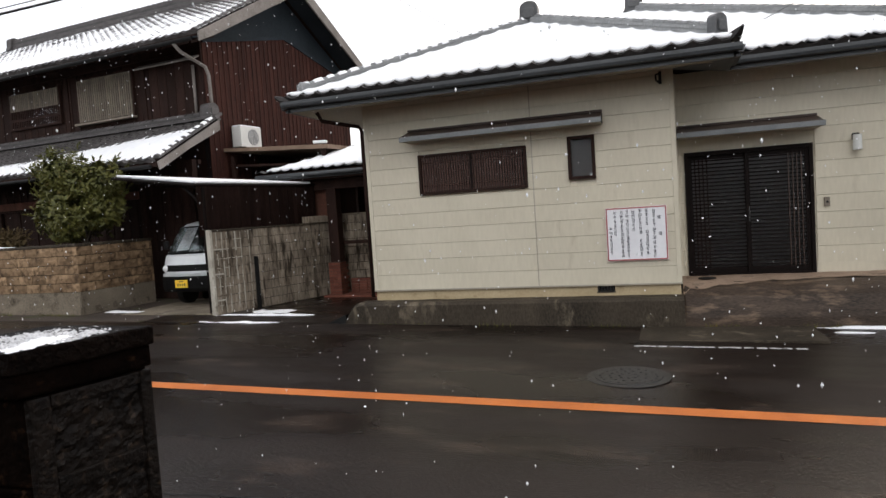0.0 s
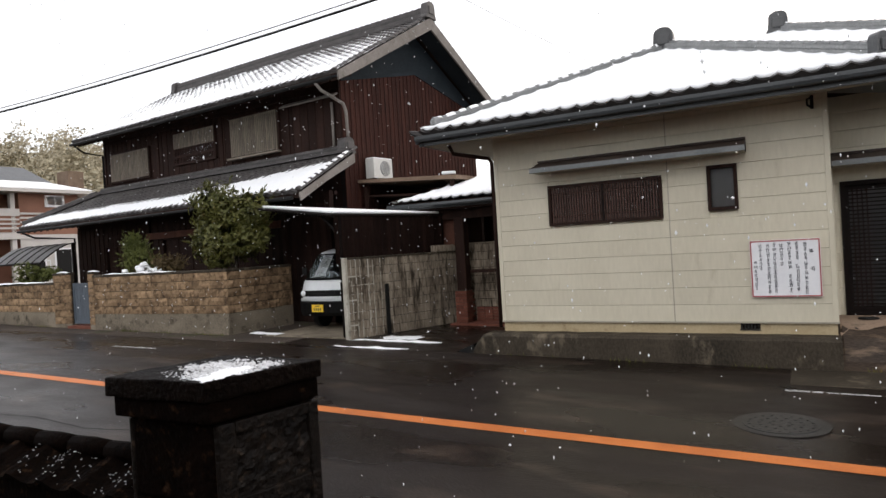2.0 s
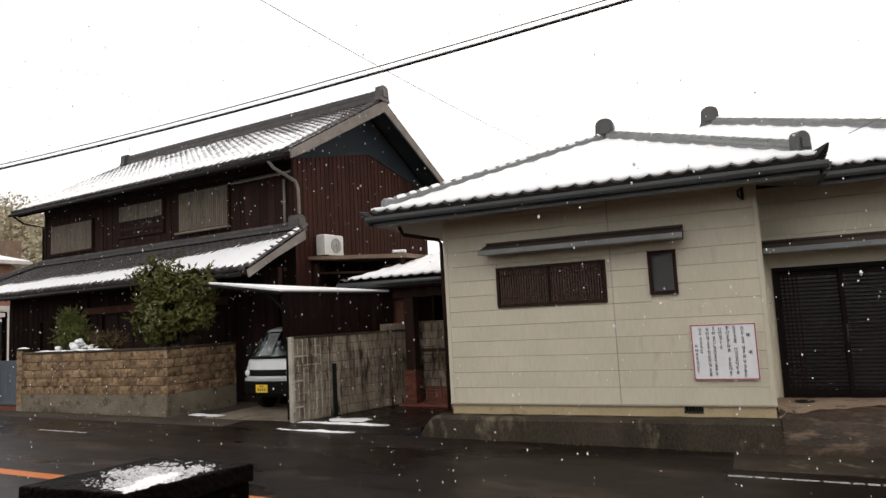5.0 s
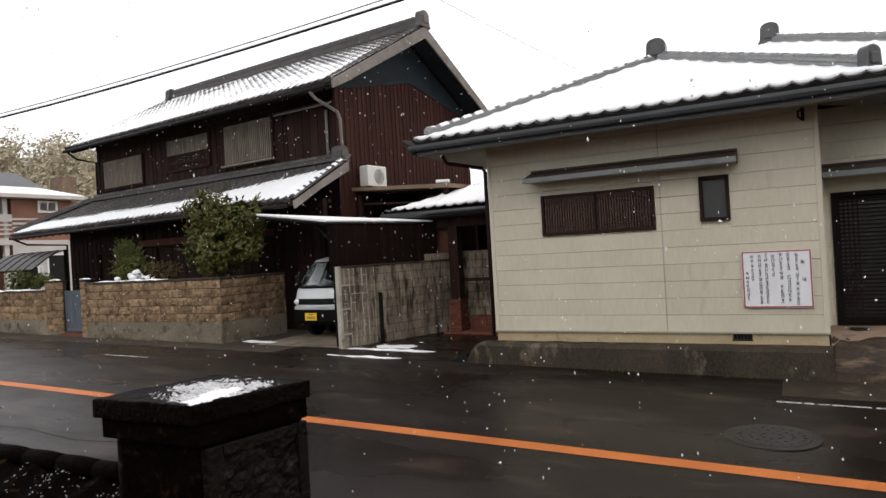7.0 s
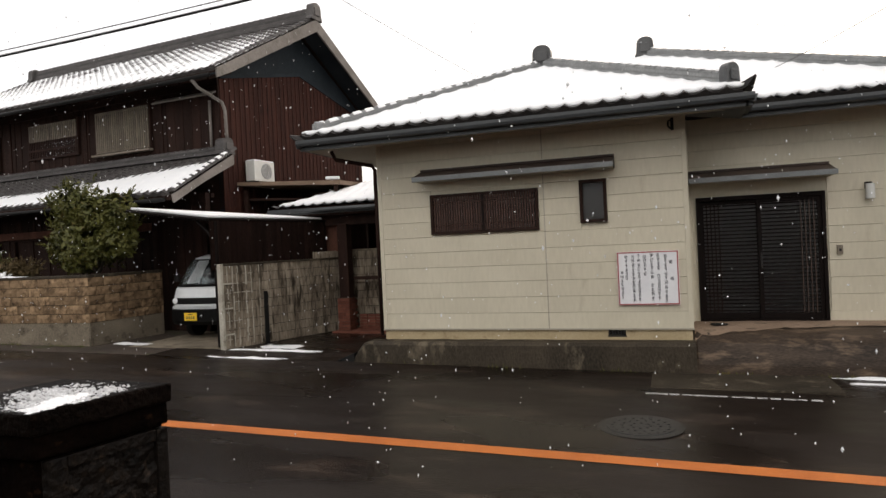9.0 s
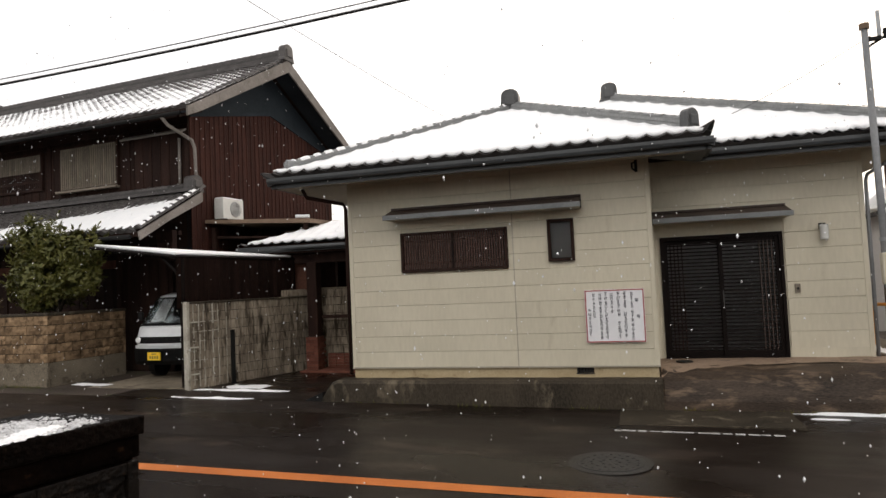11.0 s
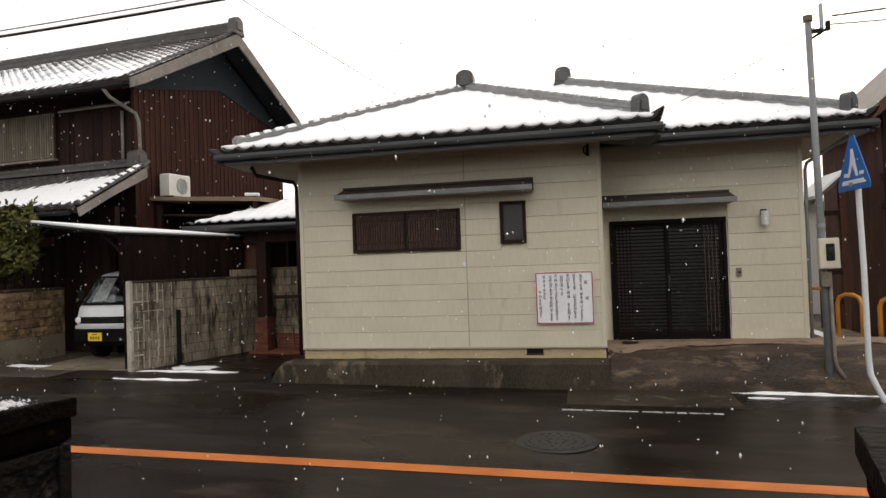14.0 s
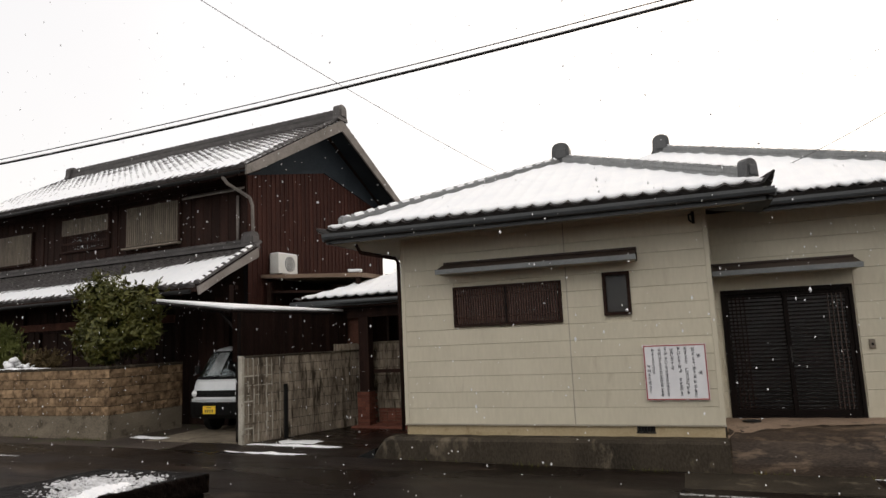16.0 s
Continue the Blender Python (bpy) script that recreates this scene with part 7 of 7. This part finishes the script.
solo("culvert_edge", boxm(4.72, 5.6, 12.1, 20, -0.1, 0.42, 0.02), "concrete", "damp concrete culvert edge beside the house", "culvert", kind="structure")
snow_patch("snow_streak", 4.76, 4.98, 12.2, 19.5, 0.05, 31, z=0.42)
cone = thing("traffic_post", pose(4.75, 16.2, 0.0), "faded orange marker post with a white band", "marker post")
part("post", tubem([(0, 0, 0), (0, 0, 1.3)], 0.07, 12), "terracotta", cone)
part("band", tubem([(0, 0, 0.52), (0, 0, 0.62)], 0.073, 12), "sign_white", cone)

# ---- reddish timber house beyond the culvert ----
rh = thing("red_timber_house", pose(6.2, 14.6, 0), "reddish brown timber house with a steep gable and low lean-to", "house")
part("wall", holed(B(), 0, 8, -0.1, 4.7, 0.0, 0.15, [(0.3, 1.0, 3.6, 4.4), (0.5, 2.4, 0.4, 2.3)]), "red_house", rh)
part("wall", boxm(0, 0.15, 0.15, 3.2, -0.1, 4.7), "red_house", rh)
part("gable", prism(B(), [(0, 0.0, 4.7), (8, 0.0, 4.7), (4, 0.0, 8.2)], (0, 0.15, 0)), "red_house", rh)
part("room_lining", boxm(0.2, 8, 1.4, 1.45, 0, 4.6), "dark_room", rh)
for h in ((0.3, 1.0, 3.6, 4.4), (0.5, 2.4, 0.4, 2.3)):
    w = part("window", holed(B(), h[0] - 0.06, h[1] + 0.06, h[2] - 0.06, h[3] + 0.06, -0.06, 0.1, [h]), "pale_wall", rh)
    part("pane", boxm(h[0], h[1], 0.04, 0.046, h[2], h[3]), "frosted", w)
    part("mullion", boxm((h[0] + h[1]) / 2 - 0.02, (h[0] + h[1]) / 2 + 0.02, 0.0, 0.05, h[2], h[3]), "pale_wall", w)
for x in (0.0, 1.2, 2.7, 4.2, 6.4):
    part("post", boxm(x, x + 0.14, -0.08, 0.0, 0, 4.7, 0.008), "brown_wood", rh)
for z in (2.75, 3.3, 4.55):
    part("beam", boxm(-0.05, 8, -0.07, 0.0, z, z + 0.14, 0.01), "brown_wood", rh)
ru = part("roof", prism(B(), [(-0.55, -0.7, 4.3), (-0.55, -0.7, 4.42), (4, -0.7, 8.5), (8.5, -0.7, 4.42), (8.5, -0.7, 4.3), (4, -0.7, 8.36)], (0, 4.2, 0)), "tile_brown", rh, "brown tiled gable roof")
part("bargeboard", prism(B(), [(-0.6, -0.75, 4.18), (-0.6, -0.75, 4.4), (4, -0.75, 8.52), (4, -0.75, 8.25)], (0, 0.05, 0)), "red_house", ru)
pr = part("lower_roof", prism(B(), [(-1.05, 0.6, 2.95), (-1.05, 0.6, 3.03), (-0.4, 0.6, 3.6), (-0.4, 0.6, 3.52)], (0, 1.5, 0)), "tile_brown", rh, "sloping lean-to roof under snow")
part("snow_edge", prism(B(), [(-1.03, 0.58, 3.052), (-1.03, 0.58, 3.11), (-0.44, 0.58, 3.626), (-0.44, 0.58, 3.57)], (0, 1.48, 0)), "snow", pr)
for x, h in ((-0.95, 3.0), (-0.54, 3.38)):
    part("post", boxm(x, x + 0.12, 0.66, 0.78, 0, h, 0.006), "red_house", rh)
for z in (0.9, 1.5, 2.1, 2.7):
    part("rail", boxm(-0.84, -0.53, 0.68, 0.76, z, z + 0.1, 0.006), "brown_wood", rh)
shed = thing("white_outbuilding", pose(6.0, 24.0, 0), "pale outbuilding with snow on its roof", "building")
part("wall", boxm(-1.2, 2.2, 0, 3, -0.1, 3.6), "pale_wall", shed)
part("roof", prism(B(), [(-1.6, -0.5, 3.5), (2.6, -0.5, 3.5), (2.6, 3.5, 4.6), (-1.6, 3.5, 4.6)], (0, 0, 0.15)), "snow", shed, "snow-covered roof")

# ---- apartment block, shelter and grove in the distance ----
ap = thing("apartment_block", pose(-46.5, 30.2, 0.0, 0, 0, 90), "two-storey terracotta and cream apartment block with white balconies", "apartment building")
part("wall", boxm(-26, 0, 1.5, 9, 0.2, 7.3), "terracotta", ap)
part("wing", boxm(-4.2, 0, 0, 1.5, 0.2, 7.3), "terracotta", ap)
part("wing_base", boxm(-4.25, 0.05, -0.06, 0.0, 0.2, 4.2), "pale_wall", ap)
for x0, x1 in ((-3.7, -2.7), (-1.9, -0.8)):
    part("window", holed(B(), x0 - 0.1, x1 + 0.1, 1.0, 3.4, -0.12, -0.06, [(x0, x1, 1.1, 3.3)]), "sign_white", ap)
    part("pane", boxm(x0, x1, -0.1, -0.07, 1.1, 3.3), "plain_black", ap)
part("balcony_slab", boxm(-26, -4.2, 0.05, 1.5, 4.35, 4.6), "pale_wall", ap)
part("balcony_parapet", boxm(-26, -4.2, 0.0, 0.12, 4.6, 5.7), "terracotta", ap)
part("balcony_rail", boxm(-26, -4.2, -0.04, 0.16, 5.7, 6.2), "pale_wall", ap, "pale balcony rail")
part("fascia_band", boxm(-26, 0.1, -0.12, -0.02, 4.1, 4.4), "pale_wall", ap)
for z in (5.2, 5.5, 5.8):
    part("cladding_strip", boxm(-4.2, 0.04, -0.1, -0.01, z, z + 0.14), "pale_wall", ap)
    part("cladding_strip", boxm(-26, -4.25, -0.07, -0.005, z - 0.4, z - 0.28), "pale_wall", ap)
for k in range(8):
    x = -4.6 - 3.0 * k
    part("column", boxm(x - 0.15, x + 0.15, 0.0, 0.3, 0.2, 7.3), "pale_wall", ap)
    for z in (1.0, 5.0):
        w = part("window", holed(B(), x - 2.3, x - 0.9, z, z + 2.1, 1.42, 1.52, [(x - 2.2, x - 1.0, z + 0.1, z + 2.0)]), "pale_wall", ap)
        part("pane", boxm(x - 2.2, x - 1.0, 1.46, 1.49, z + 0.1, z + 2.0), "plain_black", w)
        part("mullion", boxm(x - 1.63, x - 1.57, 1.43, 1.49, z + 0.1, z + 2.0), "pale_wall", w)
w = part("window", holed(B(), -2.45, -1.05, 6.35, 7.2, -0.09, 0.01, [(-2.3, -1.2, 6.5, 7.06)]), "sign_white", ap, "white framed window")
part("pane", boxm(-2.3, -1.2, -0.06, -0.03, 6.5, 7.06), "frosted", w)
part("mullion", boxm(-1.78, -1.72, -0.08, -0.01, 6.5, 7.06), "sign_white", w)
rf = part("roof", boxm(-26.6, 0.8, -0.9, 9.8, 7.3, 7.5), "pale_wall", ap)
part("roof_slope", prism(B(), [(-26.5, -0.8, 7.5), (-26.5, 4.5, 9.7), (-26.5, 9.7, 7.5)], (25.2, 0, 0)), "tile", rf, "dark tiled slope")
part("snow_cover", prism(B(), [(-26, -0.85, 7.52), (0.6, -0.85, 7.52), (-2.0, 0.5, 8.1), (-22, 0.4, 8.06)], (0, 0, 0.08)), "snow", rf)
part("chimney", boxm(0.0, 1.2, 1.0, 2.4, 7.0, 9.2), "tan_wood", rf)
annex = part("annex", boxm(0.1, 8, 2.0, 8, 0.2, 6.8), "pale_wall", ap)
part("annex_roof", boxm(0.0, 8.2, 1.6, 8.4, 6.8, 7.2), "snow", annex)
for k in range(12):
    part("rail_post", boxm(-25 + 2.0 * k, -24.95 + 2.0 * k, -1.2, -1.15, 0.2, 2.6), "white_steel", ap)
part("rail", boxm(-25, -3, -1.22, -1.14, 2.5, 2.6), "white_steel", ap)
fw = solo("boundary_wall", boxm(-42, -22.5, 12.1, 12.3, 0.3, 1.62, 0.02), "concrete", "pale grey concrete boundary wall of the apartment block", "boundary wall", kind="structure")
sh = thing("cycle_shelter", pose(-22.6, 13.0, 0.2, 0, 0, -3), "curved smoky polycarbonate shelter roof on dark posts", "shelter")
arc = [(-0.2 + 1.2 * k / 8, 2.0 + 0.62 * math.sin(math.pi * 0.5 * k / 8)) for k in range(9)]
for j in range(6):
    bm = B()
    x0, x1 = -1.7 + 0.56 * j, -1.7 + 0.56 * (j + 1) - 0.03
    a = [bm.verts.new((x0, y, z)) for y, z in arc]
    b = [bm.verts.new((x1, y, z)) for y, z in arc]
    for k in range(8):
        bm.faces.new((a[k], b[k], b[k + 1], a[k + 1]))
    bmesh.ops.solidify(bm, geom=bm.faces[:], thickness=0.012)
    part("roof_panel", bm, "poly", sh)
    part("rib", tubem([(x1 + 0.015, y, z) for y, z in arc], 0.022, 6), "brown_metal", sh)
for x in (-1.6, 1.5):
    part("post", boxm(x, x + 0.08, 0.9, 0.98, 0, 2.6), "brown_metal", sh)
part("edge", tubem([(-1.75, -0.22, 2.0), (1.7, -0.22, 2.0)], 0.03, 6), "brown_metal", sh)


def grove():
    """A far wooded rise: rounded ground with bamboo and broadleaf crowns of small leaf clumps."""
    rnd = random.Random(17)
    bm = B()
    xs, ys = [-190 + 6 * k for k in range(26)], [34 + 6 * k for k in range(14)]
    g = [[bm.verts.new((x, y, 0.3 + 15 * math.exp(-((x + 120) / 36) ** 2 - ((y - 68) / 20) ** 2) + noise.noise(Vector((x, y, 0)) * 0.1))) for x in xs] for y in ys]
    for a, b in zip(g, g[1:]):
        for i in range(len(xs) - 1):
            bm.faces.new((a[i], a[i + 1], b[i + 1], b[i]))
    solo("hill", bm, "grove", "wooded rise behind the houses", "hill", kind="structure", smooth=True)
    verts, faces = [], []
    for k in range(430):
        x, y = rnd.uniform(-165, -66), rnd.uniform(48, 76)
        z = 0.3 + 15 * math.exp(-((x + 120) / 36) ** 2 - ((y - 68) / 20) ** 2)
        h, w = rnd.uniform(5, 13), rnd.uniform(1.4, 3.2)
        tall = rnd.random() < 0.45
        for q in range(380):
            d = Vector((rnd.gauss(0, 1), rnd.gauss(0, 1), rnd.gauss(0, 1))).normalized() * rnd.uniform(0.3, 1.0) ** 0.5
            t = Vector((x + d.x * w * (0.75 if tall else 1.15), y + d.y * w, z + h * 0.62 + d.z * h * (0.48 if tall else 0.36)))
            if noise.noise(t * 0.5) < -0.42:
                continue
            n = (d + Vector((rnd.uniform(-1, 1), rnd.uniform(-1, 1), rnd.uniform(-1, 1)))).normalized()
            a = n.orthogonal().normalized() * rnd.uniform(0.12, 0.36)
            b = n.cross(a) * 0.7
            i = len(verts)
            verts += [tuple(t - a), tuple(t + b), tuple(t + a), tuple(t - b)]
            faces.append((i, i + 1, i + 2, i + 3))
    me = bpy.data.meshes.new("woods")
    me.from_pydata(verts, [], faces)
    me.materials.append(M["grove"])
    solo("woods", me, "grove", "olive bamboo grove and trees on the rise, haze put into their colour", "woods", kind="stuff")


grove()

# ---- falling snow, hanging where it is ----
rnd = random.Random(77)
verts, faces = [], []
OCT = ((1, 0, 0), (-1, 0, 0), (0, 1, 0), (0, -1, 0), (0, 0, 1), (0, 0, -1))
for k in range(2600):
    y = 2.6 + 10.5 * rnd.random() ** 0.8
    x = rnd.uniform(-1.5 * y, 0.75 * y) + 0.4
    z = rnd.uniform(0.1, 6.0)
    if y > 10.1 and x > -5.4:
        continue
    s = rnd.uniform(0.0032, 0.0078) * (0.6 + 0.05 * y) * (1.6 if rnd.random() < 0.08 else 1.0)
    e = (rnd.uniform(0.7, 1.3), rnd.uniform(0.7, 1.3), rnd.uniform(0.8, 2.4))
    i = len(verts)
    verts += [(x + s * q[0] * e[0], y + s * q[1] * e[1], z + s * q[2] * e[2]) for q in OCT]
    faces += [(i + a, i + b, i + c) for a, b, c in ((0, 2, 4), (2, 1, 4), (1, 3, 4), (3, 0, 4), (2, 0, 5), (1, 2, 5), (3, 1, 5), (0, 3, 5))]
me = bpy.data.meshes.new("snowflakes")
me.from_pydata(verts, [], faces)
solo("snowflakes", me, "flake", "small white snowflakes hanging in the air", "snow", kind="stuff")
me.materials.append(M["flake"])
